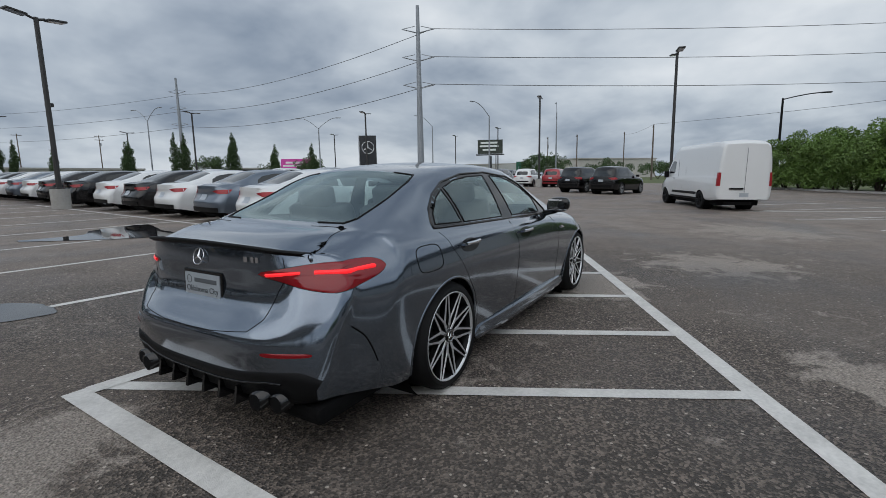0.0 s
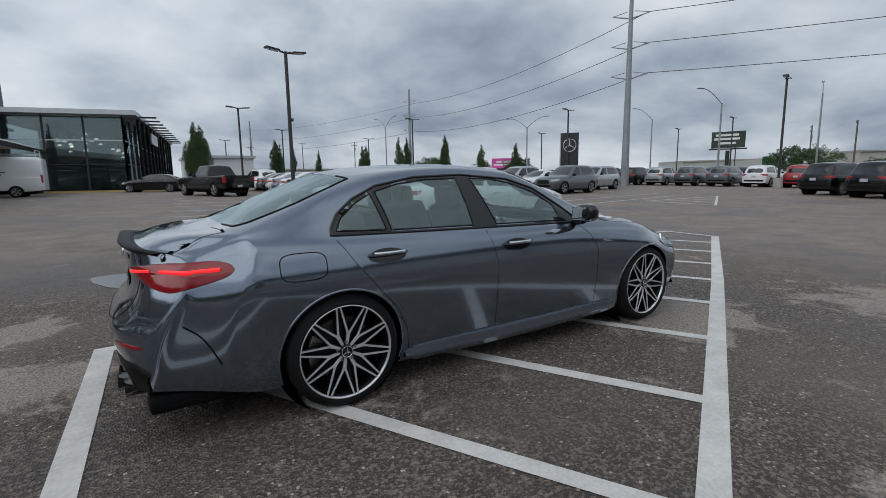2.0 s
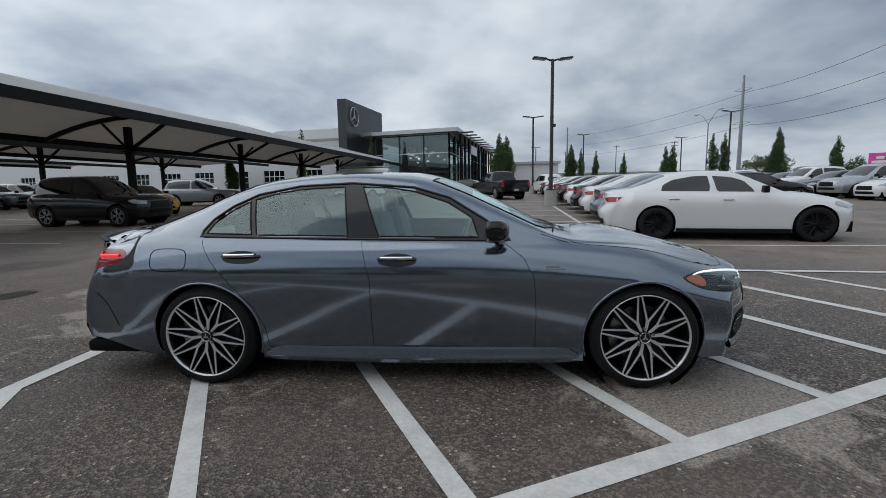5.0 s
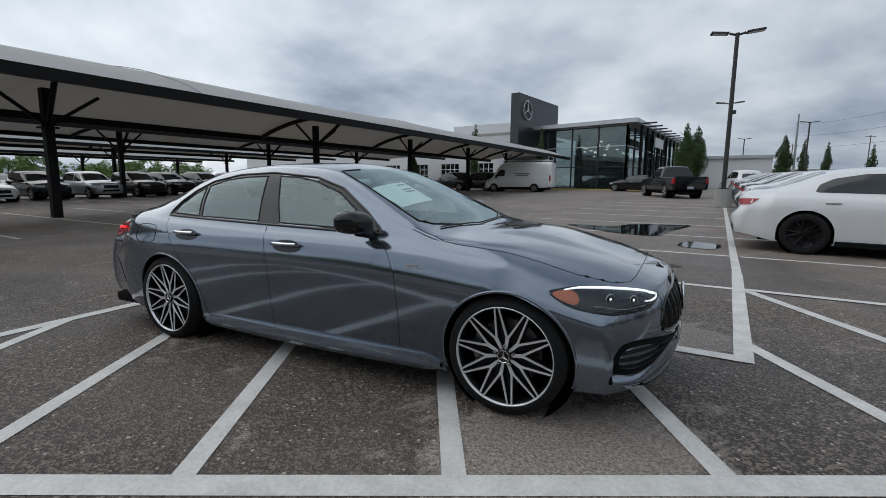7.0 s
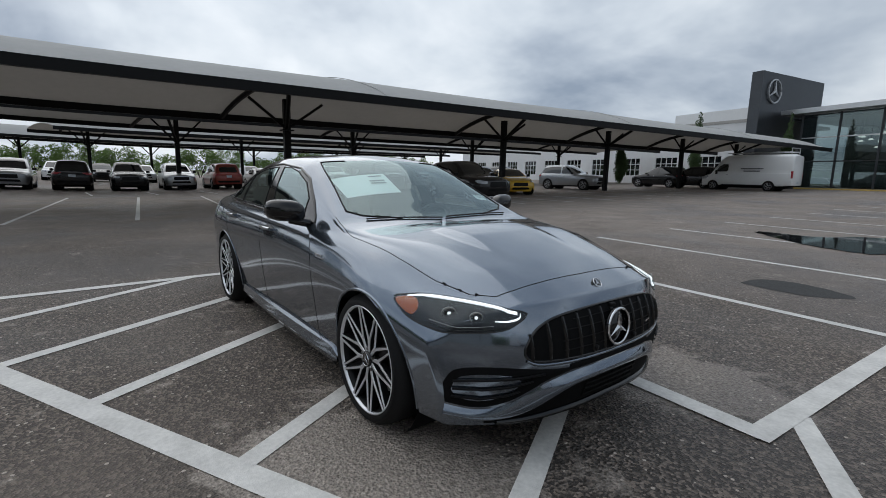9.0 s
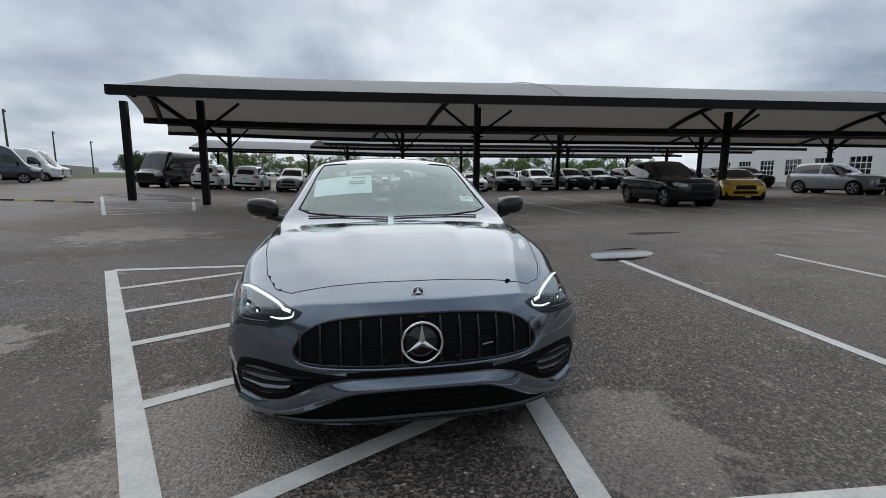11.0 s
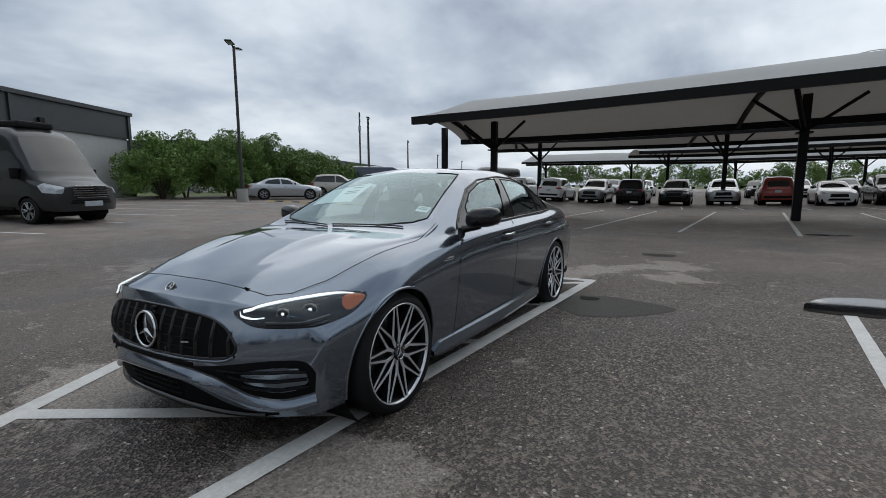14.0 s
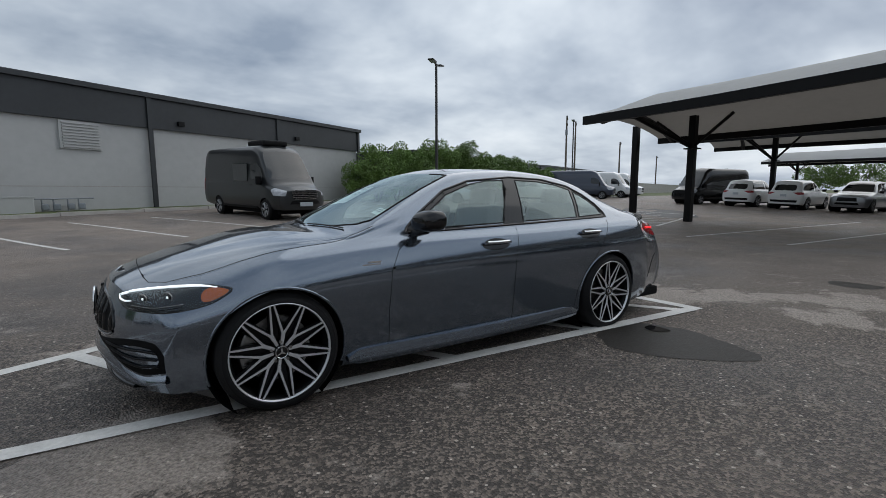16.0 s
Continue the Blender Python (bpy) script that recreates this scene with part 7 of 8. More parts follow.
# ---- shelters ----
def shelter(front, rear, ends, z_eave, z_ridge, post_ys, post_x, label, cover_n=14):
    """A fabric shelter running along y. front, rear: x of the eaves at its start and end."""
    (fx0, fx1), (rx0, rx1) = front, rear
    (fy0, fy1), (ry0, ry1) = ends
    sh = thing("car_shelter", label, "shelter", Matrix())

    def top(s, t, off=0.0):
        x = (fx0 + (fx1 - fx0) * s) * (1 - t) + (rx0 + (rx1 - rx0) * s) * t
        y = (fy0 + (fy1 - fy0) * s) * (1 - t) + (ry0 + (ry1 - ry0) * s) * t
        hip = min(1, min(s, 1 - s) * (fy1 - fy0) / 1.6)
        z = z_eave + (z_ridge - z_eave) * math.sin(math.pi * t) ** 0.8 * (0.25 + 0.75 * hip) + gz(x, y) * 0.5
        return Vector((x, y, z + off))

    bays = max(1, int(round((fy1 - fy0) / 12.2)))
    for b in range(bays):
        for nm, off, m in (("cover_panel", 0.05, M_FABRIC),):
            vs, fs = [], []
            n, k = 14, 12
            for i in range(n + 1):
                s = (b + i / n) / bays
                for j in range(k + 1):
                    p = top(s, j / k, off)
                    p.z -= 0.05 * math.sin(math.pi * i / n) * math.sin(math.pi * j / k)
                    vs.append(p)
            for i in range(n):
                for j in range(k):
                    q = (i * (k + 1) + j, (i + 1) * (k + 1) + j, (i + 1) * (k + 1) + j + 1, i * (k + 1) + j + 1)
                    fs.append(q if off else q[::-1])
            part(nm, (vs, fs), m, sh, "taut pale grey fabric" if off else "", smooth=True)
        p = [top(b / bays, j / 16, 0.075) for j in range(17)]
        part("cover_seam", tube(bmesh.new(), p, 0.012, 5), M_FABRIC, sh)
    for t in (0.0, 1.0):
        pts = [top(s, t) for s in np.linspace(0, 1, 25)]
        bm = bmesh.new()
        rg = [[bm.verts.new(q + Vector(o)) for o in ((-0.08, 0, -0.2), (0.08, 0, -0.2), (0.08, 0, 0.07), (-0.08, 0, 0.07))] for q in pts]
        for a, c in zip(rg, rg[1:]):
            for k_ in range(4):
                bm.faces.new((a[k_], a[(k_ + 1) % 4], c[(k_ + 1) % 4], c[k_]))
        part("eave_beam", bm, M_BLACKMETAL, sh, "black steel eave beam")
    for y in post_ys:
        s = (y - fy0) / (fy1 - fy0)
        x = post_x[0] + post_x[1] * (y - post_ys[0])
        z0 = gz(x, y)
        bm = bmesh.new()
        box(bm, (x, y, (z0 + z_eave + 0.5) / 2 + gz(x, y) * 0.25), (0.26, 0.26, z_eave + 0.5 - z0 + gz(x, y) * 0.5), None, 0.02)
        post = part("post", bm, M_BLACKMETAL, sh, "square black steel post")
        bm = bmesh.new(); box(bm, (x, y, z0 + 2.9), (0.46, 0.46, 0.05)); part("collar", bm, M_BLACKMETAL, post)
        zj = z0 + 2.95
        for dy in (-1, 1):
            bm = bmesh.new(); q = Vector((x + 0.1, y + dy * 1.5, z_eave + 0.42 + gz(x, y) * 0.5)); rod(bm, (x, y, zj), q, 0.06, n=6)
            part("brace", bm, M_BLACKMETAL, sh)
        p0, p1 = top(min(max(s, 0.003), 0.997), 0.02), top(min(max(s, 0.003), 0.997), 0.98)
        pts = [top(min(max(s, 0.003), 0.997), t, -0.2) for t in np.linspace(0.02, 0.98, 15)]
        part("rafter", tube(bmesh.new(), pts, 0.11, 6), M_BLACKMETAL, sh, "curved black steel rafter")
        bm = bmesh.new(); rod(bm, (x, y, zj), pts[5], 0.085, n=6); part("brace", bm, M_BLACKMETAL, sh)
    return sh


shelter((-10.95, -8.6), (-19.9, -18.0), ((-7.4, 46.5), (-10.2, 48)), 3.66, 4.75, [-6.7, 4.65, 16.5, 25.7, 34.9, 43.75], (-16.6, 0.04), "long fabric-covered car shelter on black steel posts")
bm = bmesh.new(); box(bm, (-17.9, -10.1, 2.1), (0.26, 0.26, 4.2), None, 0.02)
tagged(part("shelter_post", bm, M_BLACKMETAL, None), "square black steel post at the shelter's end", "post")
shelter((-26.0, -25.0), (-34.0, -33.4), ((-11.5, 50), (-14.5, 50)), 4.1, 4.9, [-9.6, 2.6, 14.8, 27.0, 39.2], (-31.5, 0.02), "second fabric-covered car shelter on black steel posts")
shelter((-42.0, -41.0), (-49.0, -48.4), ((-4, 48), (-6, 48)), 4.2, 5.5, [-2, 10.2, 22.4, 34.6], (-46.8, 0.02), "far fabric-covered car shelter on black steel posts")
shelter((-60.0, -59.0), (-67.0, -66.4), ((-22, 46), (-24, 46)), 4.2, 5.4, [-20, -8, 4, 16, 28, 40], (-64.8, 0.02), "far fabric-covered car shelter on black steel posts")

# ---- lamp posts, masts, wires ----
def lamp_post(x, y, h, yaw, heads=2, base=True, mid_arm=False):
    lp = thing("lamp_post", "tall dark lamp post with flat led heads" + (" on a concrete base" if base else ""), "lamp post", stand(x, y, yaw, False), "car park lamp posts")
    b = 0.0
    if base:
        bm = bmesh.new(); rod(bm, (0, 0, 0), (0, 0, 0.75), 0.31, 0.31, 20); part("base", bm, M_CONC, lp, "round concrete base"); b = 0.75
    bm = bmesh.new(); rod(bm, (0, 0, b), (0, 0, h), 0.09, 0.075, 12); part("pole", bm, M_BRONZE, lp)
    bm = bmesh.new(); box(bm, (0, 0, b + 0.03), (0.34, 0.34, 0.05), None, 0.01); part("foot_plate", bm, M_BRONZE, lp)
    for k in range(heads):
        s = 1 if k == 0 else -1
        bm = bmesh.new()
        rod(bm, (0, 0, h - 0.08), (s * 0.28, 0, h), 0.045, n=8)
        box(bm, (s * 0.62, 0, h + 0.03), (0.62, 0.36, 0.07), Euler((0, radians(-6 * s), 0)).to_matrix(), 0.02)
        hd = part("lamp_head", bm, M_BRONZE, lp, "flat dark led lamp head")
        bm = bmesh.new(); box(bm, (s * 0.62, 0, h - 0.012), (0.5, 0.28, 0.01), Euler((0, radians(-6 * s), 0)).to_matrix()); part("lamp_lens", bm, M_LENSFAR, hd)
    if mid_arm:
        bm = bmesh.new(); box(bm, (0.1, 0.1, h * 0.56), (0.22, 0.2, 0.14), None, 0.03); part("camera_box", bm, M_BRONZE, lp)
    return lp


lamp_post(3.66, 19.1, 6.8, 8, mid_arm=True)
lamp_post(26.1, 0.6, 7.9, 20)
lamp_post(38.6, 13.0, 8.1, 15)
lamp_post(-14.0, -21.4, 8.6, 35)
lamp_post(-44.5, -37.0, 9.2, 35)
lamp_post(4.87, 39.3, 6.8, 5)
lamp_post(34.0, 30.0, 7.4, 12)
lamp_post(24.0, 44.0, 7.4, 12)
lamp_post(52.0, 52.0, 7.6, 12)
lamp_post(14.0, 62.0, 7.4, 8)
lamp_post(30.0, 70.0, 7.4, 8)
lamp_post(10.0, 84.0, 7.6, 8)
lamp_post(70.0, 40.0, 8.0, 8)
lamp_post(62.0, 28.0, 8.0, 8)


def street_light(x, y, h, yaw, arms=1, metal=M_GALV, rise=0.16, label="tall grey street light with a curved arm"):
    sl = thing("street_light", label, "street light", stand(x, y, yaw, False), "street lights")
    bm = bmesh.new(); rod(bm, (0, 0, 0), (0, 0, h * (1 - rise) + 0.1), 0.14, 0.09, 10); part("pole", bm, metal, sl)
    for s in ((1, -1) if arms == 2 else (1,)):
        pts = [(s * 3.0 * t, 0, h * (1 - rise) + h * rise * math.sin(t * math.pi / 2)) for t in np.linspace(0, 1, 8)]
        arm = part("arm", tube(bmesh.new(), pts, 0.05, 6), metal, sl)
        bm = bmesh.new(); box(bm, (s * 3.3, 0, h), (0.8, 0.28, 0.12), None, 0.04); part("lamp_head", bm, metal, arm)
    return sl


street_light(59.2, 28.1, 11.3, 160, 1)
street_light(72.3, 22.3, 13.0, 20, 1)
street_light(51.8, 55.2, 10.4, 120, 2)
street_light(78, 50, 13.0, 140, 1)
street_light(40, 84, 13.0, 100, 2)
street_light(49.6, -6.0, 8.3, -75, 1, M_BLACKMETAL, 0.05, "dark street light with a straight arm behind the hedge")


def steel_mast(x, y, h, yaw):
    mt = thing("power_mast", "tall tapered grey steel power mast", "power mast", stand(x, y, yaw, False), "power masts")
    bm = bmesh.new(); rod(bm, (0, 0, 0), (0, 0, h), 0.021 * h, 0.009 * h, 12); part("mast", bm, M_GALV, mt)
    for z in (0.57, 0.72, 0.87):
        for s in (1, -1):
            bm = bmesh.new()
            rod(bm, (0, 0, h * z - 0.25), (s * 1.5, 0, h * z + 0.1), 0.06, 0.04, 6)
            rod(bm, (s * 0.3, 0, h * z + 0.35), (s * 1.5, 0, h * z + 0.1), 0.03, 0.03, 6)
            part("insulator_arm", bm, M_GALV, mt)
    return mt


MASTS = [(34.1, 23.3, 16.6), (44.5, 82.0, 18.6), (34.0, 190.0, 24.0), (108.0, -62.0, 26.0)]
for x, y, h in MASTS:
    steel_mast(x, y, h, -58)


def wire(a, b, sag, r=0.03):
    a, b = Vector(a), Vector(b)
    pts = [a.lerp(b, t) - Vector((0, 0, sag * 4 * t * (1 - t))) for t in np.linspace(0, 1, 21)]
    return tagged(part("overhead_wire", tube(bmesh.new(), pts, r, 5), M_WIRE, None), "thin grey overhead power wire", "wire", "overhead wires")


for i, j in ((0, 1), (1, 2), (0, 3)):
    for z in (0.57, 0.72, 0.87):
        (x0, y0, h0), (x1, y1, h1) = MASTS[i], MASTS[j]
        wire((x0 + 1.0, y0 - 1.0, h0 * z + 0.8), (x1 + 1.0, y1 - 1.0, h1 * z + 0.8), 1.4)


def wood_pole(x, y, h, yaw, arms=2):
    wp = thing("utility_pole", "weathered wooden utility pole with cross arms", "utility pole", stand(x, y, yaw, False), "utility poles")
    bm = bmesh.new(); rod(bm, (0, 0, 0), (0, 0, h), 0.17, 0.11, 8); part("pole", bm, M_WOODPOLE, wp)
    for k in range(arms):
        bm = bmesh.new(); box(bm, (0, 0.1, h - 0.4 - 0.9 * k), (2.4, 0.1, 0.12)); ar = part("cross_arm", bm, M_WOODPOLE, wp)
        for x_ in (-1.0, -0.5, 0.5, 1.0):
            bm = bmesh.new(); rod(bm, (x_, 0.1, h - 0.34 - 0.9 * k), (x_, 0.1, h - 0.12 - 0.9 * k), 0.05, 0.03, 6); part("insulator", bm, M_GALV, ar)
    if arms > 1:
        bm = bmesh.new(); rod(bm, (0.25, 0, h - 2.9), (0.25, 0, h - 2.1), 0.2, n=10); part("transformer", bm, M_GALV, wp)
    return wp


for x, y, h, yaw, n in ((-53.8, -46.4, 11.8, 40, 2), (-56.5, -47.0, 11.2, 40, 1), (-70.6, -49.0, 9.0, 40, 1), (-99.3, -59.8, 8.3, 40, 1), (-124, -66, 8, 40, 1), (120, 40, 11, 10, 2), (128, 22, 12, 10, 1), (130, 60, 11, 10, 1),
                        (90, 10, 10, 10, 1), (105, 28, 10, 10, 1), (60, 150, 14, 10, 2), (45, 160, 14, 10, 1), (30, 170, 13, 10, 1)):
    wood_pole(x, y, h, yaw, n)
wire((90, 10, 10.5), (128, 22, 12.2), 0.5, 0.025)
wire((90, 10, 10.5), (60, -40, 10), 0.5, 0.025)


# ---- plants ----
def leaf_cloud(rng, centres, per, size, flat=1.0):
    """Many small folded leaves round the given (x, y, z, radius) clumps."""
    C = np.repeat(np.array(centres), [int(per * c[3] ** 2) for c in centres], axis=0)
    m = len(C)
    unit = lambda q: q / (np.linalg.norm(q, axis=1, keepdims=True) + 1e-9)
    d = unit(rng.normal(size=(m, 3))) * np.array([1, 1, flat])
    p = C[:, :3] + d * (C[:, 3] * rng.uniform(0.45, 1.05, m) ** 0.6)[:, None]
    a = unit(rng.normal(size=(m, 3)))
    b = unit(np.cross(a, rng.normal(size=(m, 3))))
    s = (size * rng.uniform(0.6, 1.3, m))[:, None]
    vs = np.stack([p - a * s, p + b * s * 0.38, p + a * s, p - b * s * 0.38], 1).reshape(-1, 3)
    return [tuple(q) for q in vs.tolist()], [(4 * k, 4 * k + 1, 4 * k + 2, 4 * k + 3) for k in range(m)]


def slim_tree(x, y, h, w, seed, label="slim upright evergreen tree"):
    rng = np.random.default_rng(seed)
    tr = thing("tree", label, "tree", stand(x, y, 0, False), "slim evergreen trees")
    bm = bmesh.new(); rod(bm, (0, 0, 0), (0, 0, h * 0.9), 0.11, 0.02, 7)
    for k in range(8):
        a = rng.uniform(0, 6.28); z = h * rng.uniform(0.15, 0.8)
        rod(bm, (0, 0, z), (w * 0.35 * math.cos(a), w * 0.35 * math.sin(a), z + 0.5), 0.03, 0.01, 5)
    part("trunk", bm, M_BARK, tr)
    cl = []
    for i in range(34):
        t = i / 33
        rad = w / 2 * (0.55 + 0.45 * math.sin(min(1, t * 2.6) * math.pi / 2)) * (1 - max(0, t - 0.55) / 0.5) ** 0.8
        a = rng.uniform(0, 6.28); rr = rad * rng.uniform(0.1, 0.6)
        cl.append((rr * math.cos(a), rr * math.sin(a), h * (0.07 + 0.90 * t), max(0.12, rad * rng.uniform(0.55, 0.85))))
    part("crown", leaf_cloud(rng, cl, 1900, 0.075, 1.2), M_LEAFD, tr, "dark green narrow crown")
    return tr


def shrub(x, y, r, h, seed, label, material=M_LEAF, size=0.12, per=120, name="bush", group="bushes", base=0.0):
    rng = np.random.default_rng(seed)
    tr = thing(name, label, name, stand(x, y, 0, False), group)
    bm = bmesh.new()
    for k in range(5):
        a = rng.uniform(0, 6.28)
        rod(bm, (0.1 * math.cos(a), 0.1 * math.sin(a), 0), (r * 0.5 * math.cos(a), r * 0.5 * math.sin(a), h * 0.7), 0.06, 0.02, 6)
    part("trunk", bm, M_BARK, tr)
    cl = []
    for k in range(int(26 + 12 * r)):
        a, q = rng.uniform(0, 6.28), math.sqrt(rng.uniform(0, 1))
        top = h * (1 - 0.32 * q * q) * rng.uniform(0.82, 1.08)
        z = base + rng.uniform(0.12, 1.0) ** 0.8 * (top - base)
        cl.append((q * r * math.cos(a), q * r * math.sin(a), z, rng.uniform(0.28, 0.5) * min(r, 2.0) * 0.75))
    part("crown", leaf_cloud(rng, cl, per, size, 0.9), material, tr)
    return tr


for k, (x, y, h, w) in enumerate(((3.1, 52.1, 5.6, 2.0), (10.2, 50.3, 4.4, 1.5), (20.5, 50.4, 4.0, 1.1), (25.4, 50.2, 5.1, 1.2), (27.2, 51.4, 5.2, 1.3), (30.0, 46.5, 5.2, 1.6), (34.2, 44.5, 4.2, 1.3), (38.2, 42.5, 4.4, 1.3), (23.3, 55.7, 4.4, 1.4), (14.5, 66, 5, 1.2), (18, 72, 5, 1.2), (24, 78, 5, 1.2), (2.1, 47.2, 5.4, 1.9),
                                 (-20.0, 48.2, 6.4, 1.4), (-11.9, 47.4, 5.6, 1.1), (-28.5, 48.0, 4.2, 1.6))):
    slim_tree(x, y, h * 1.18, w * 0.98, 40 + k)
for k, (x, y, r, h) in enumerate(((41, 68, 3.0, 4.6), (56, 62, 2.6, 4.4), (75, 26, 3.5, 5.0), (110, 36, 6, 6.5), (100, 20, 5, 4), (116, 12, 5, 4.2), (122, 4, 5, 4.0), (62, 80, 3, 4.2))):
    shrub(x, y, r, h, 70 + k, "round leafy tree in the distance", M_LEAFD, 0.15, 230, "tree", "distant trees", 1.0)
# big hedge in the east
for k in range(13):
    f = k / 12
    shrub(43.5 - 15.5 * f + 0.5 * math.sin(k * 3.3), -6.2 - 10.5 * f, 2.0 + 0.3 * math.sin(k * 1.7), 4.3 + 0.5 * math.sin(k * 2.3) + 0.6 * f, 100 + k, "tall dense green hedge bush", M_LEAF, 0.11, 620, "bush", "hedge along the verge")
# bushes before the warehouse
for k, (x, y, r, h) in enumerate(((-17.5, -27.0, 2.0, 3.5), (-20.3, -27.4, 2.1, 3.7), (-23.5, -28.0, 2.2, 3.6), (-26.5, -29.0, 2.1, 3.9), (-29.8, -30.2, 2.1, 3.3), (-33, -31, 2.0, 3.1), (-36.5, -32.5, 2, 2.6), (-40, -34, 2, 2.4), (-15.5, -29.5, 1.9, 3.4), (-13.2, -28.2, 1.7, 3.0), (-18.8, -29.6, 2.0, 3.6), (-22, -30, 2.0, 3.8), (-25, -31.2, 2.0, 3.7), (-28.3, -32.2, 2.0, 3.6))):
    shrub(x, y, r * 1.2, h * (1.28 if x > -22 else 0.95), 130 + k, "loose green bush beside the car park", M_LEAF, 0.10, 800)
# tree belt behind the shelters
for k in range(16):
    shrub(-84 + 3 * math.sin(k * 2.2), -24 + 5.2 * k, 3.4, 4.6 + 1.1 * math.sin(k * 1.9), 160 + k, "leafy tree behind the shelters", M_LEAF, 0.16, 230, "tree", "trees behind the shelters", 0.6)
for k in range(6):
    shrub(-105 - 4 * k, -46 - 2.5 * k, 3.0, 5.0, 190 + k, "leafy tree along the far road", M_LEAFD, 0.17, 150, "tree", "trees along the far road", 0.8)

# ---- buildings ----
def wall_between(a, b, h, t, material, name, parent, z0=None, label=""):
    a, b = Vector(a), Vector(b)
    d = (b - a).normalized(); n = Vector((-d.y, d.x)) * t
    z = min(gz(a.x, a.y), gz(b.x, b.y)) - 0.2 if z0 is None else z0
    return part(name, prism(bmesh.new(), [a, b, b + n, a + n], z, h), material, parent, label)


def warehouse(a, b, depth, z0, h, fascia, label, panels=6, extras=True):
    wh = thing("warehouse", label, "warehouse", Matrix())
    a, b = Vector(a), Vector(b)
    d = (b - a).normalized(); n = Vector((-d.y, d.x))
    if n.y > 0:
        n = -n
    L = (b - a).length
    P = lambda s, o: a + d * s + n * o
    part("wall", prism(bmesh.new(), [P(0, 0), P(L, 0), P(L, depth), P(0, depth)], z0, h - fascia), M_GREYWALL, wh, "painted grey block wall")
    part("roof_fascia", prism(bmesh.new(), [P(-0.15, -0.15), P(L + 0.15, -0.15), P(L + 0.15, depth), P(-0.15, depth)], h - fascia, h), M_DARKMETAL, wh, "charcoal metal roof band")
    part("roof_edge", prism(bmesh.new(), [P(-0.3, -0.32), P(L + 0.3, -0.32), P(L + 0.3, depth), P(-0.3, depth)], h, h + 0.22), M_DARKMETAL, wh, "dark gutter edge")
    for k in range(panels):
        s = 4.1 + 7.95 * k if extras else L * (k + 0.5) / panels
        bm = prism(bmesh.new(), [P(s - 0.11, -0.24), P(s + 0.11, -0.24), P(s + 0.11, -0.15), P(s - 0.11, -0.15)], z0 + 0.02, h)
        part("downpipe", bm, M_DARKMETAL, wh, "dark metal downpipe")
        if extras:
            bm = prism(bmesh.new(), [P(s + 1.4, -0.30), P(s + 1.7, -0.30), P(s + 1.7, -0.15), P(s + 1.4, -0.15)], h - fascia + 0.25, h - fascia + 0.48)
            part("wall_lamp", bm, M_BLACKMETAL, wh)
    bm = prism(bmesh.new(), [P(0, -0.008), P(L, -0.008), P(L, 0), P(0, 0)], z0 + 1.42, z0 + 1.46)
    part("wall_course", bm, M_CONC, wh)
    return wh, P, n


wh, P, n_ = warehouse((26.0, -11.3), (-12.9, -31.4), 30, 0.0, 5.75, 1.45, "long grey block warehouse with charcoal roof band", 6)
bm = prism(bmesh.new(), [P(24.2, -0.10), P(25.8, -0.10), P(25.8, 0.02), P(24.2, 0.02)], 3.05, 4.25)
vent = part("wall_vent", bm, M_GREYWALL, wh, "grey louvred wall vent")
for k in range(9):
    bm = prism(bmesh.new(), [P(24.3, -0.16), P(25.7, -0.16), P(25.7, -0.10), P(24.3, -0.10)], 3.12 + 0.125 * k, 3.18 + 0.125 * k)
    part("louvre", bm, M_GREYWALL, vent)
gm = thing("gas_meter_set", "grey gas meters and pipes at the warehouse wall", "gas meter", Matrix())
for s in (23.35, 23.75, 24.25, 24.65):
    q = P(s, -0.45); zg = gz(q.x, q.y) + 0.02
    bm = bmesh.new(); box(bm, (q.x, q.y, zg + 0.26), (0.24, 0.2, 0.26), None, 0.05); part("meter", bm, M_GALV, gm)
    bm = bmesh.new(); rod(bm, (q.x + 0.12, q.y, zg), (q.x + 0.12, q.y, zg + 0.62), 0.03, n=8); part("pipe", bm, M_GALV, gm)
q0, q1 = P(23.0, -0.45), P(25.1, -0.45)
bm = bmesh.new(); rod(bm, (q0.x, q0.y, gz(q0.x, q0.y) + 0.62), (q1.x, q1.y, gz(q1.x, q1.y) + 0.62), 0.03, n=8); part("pipe", bm, M_GALV, gm)
d_ = (P(1, 0) - P(0, 0)).normalized()
for k, (s, w, h) in enumerate(((22.2, 1.3, 0.72), (21.1, 0.6, 1.25))):
    q = P(s, -0.5); zg = gz(q.x, q.y)
    ub = thing("utility_box", "grey steel utility cabinet by the warehouse wall", "utility box", Matrix(), "utility boxes")
    bm = bmesh.new(); box(bm, (q.x, q.y, zg + h / 2), (w, 0.6, h), Euler((0, 0, math.atan2(d_.y, d_.x))).to_matrix(), 0.03); part("cabinet", bm, M_GREYWALL, ub)
    bm = bmesh.new(); box(bm, (q.x, q.y, zg + h), (w + 0.06, 0.66, 0.04), Euler((0, 0, math.atan2(d_.y, d_.x))).to_matrix(), 0.01); part("lid", bm, M_GREYWALL, ub)
q = P(21.95, -0.12); zg = gz(q.x, q.y)
em = thing("electric_meter", "grey electric meter box with a conduit on the warehouse wall", "electric meter", Matrix())
bm = bmesh.new(); rod(bm, (q.x, q.y, zg), (q.x, q.y, zg + 1.7), 0.06, n=10); part("conduit", bm, M_GALV, em)
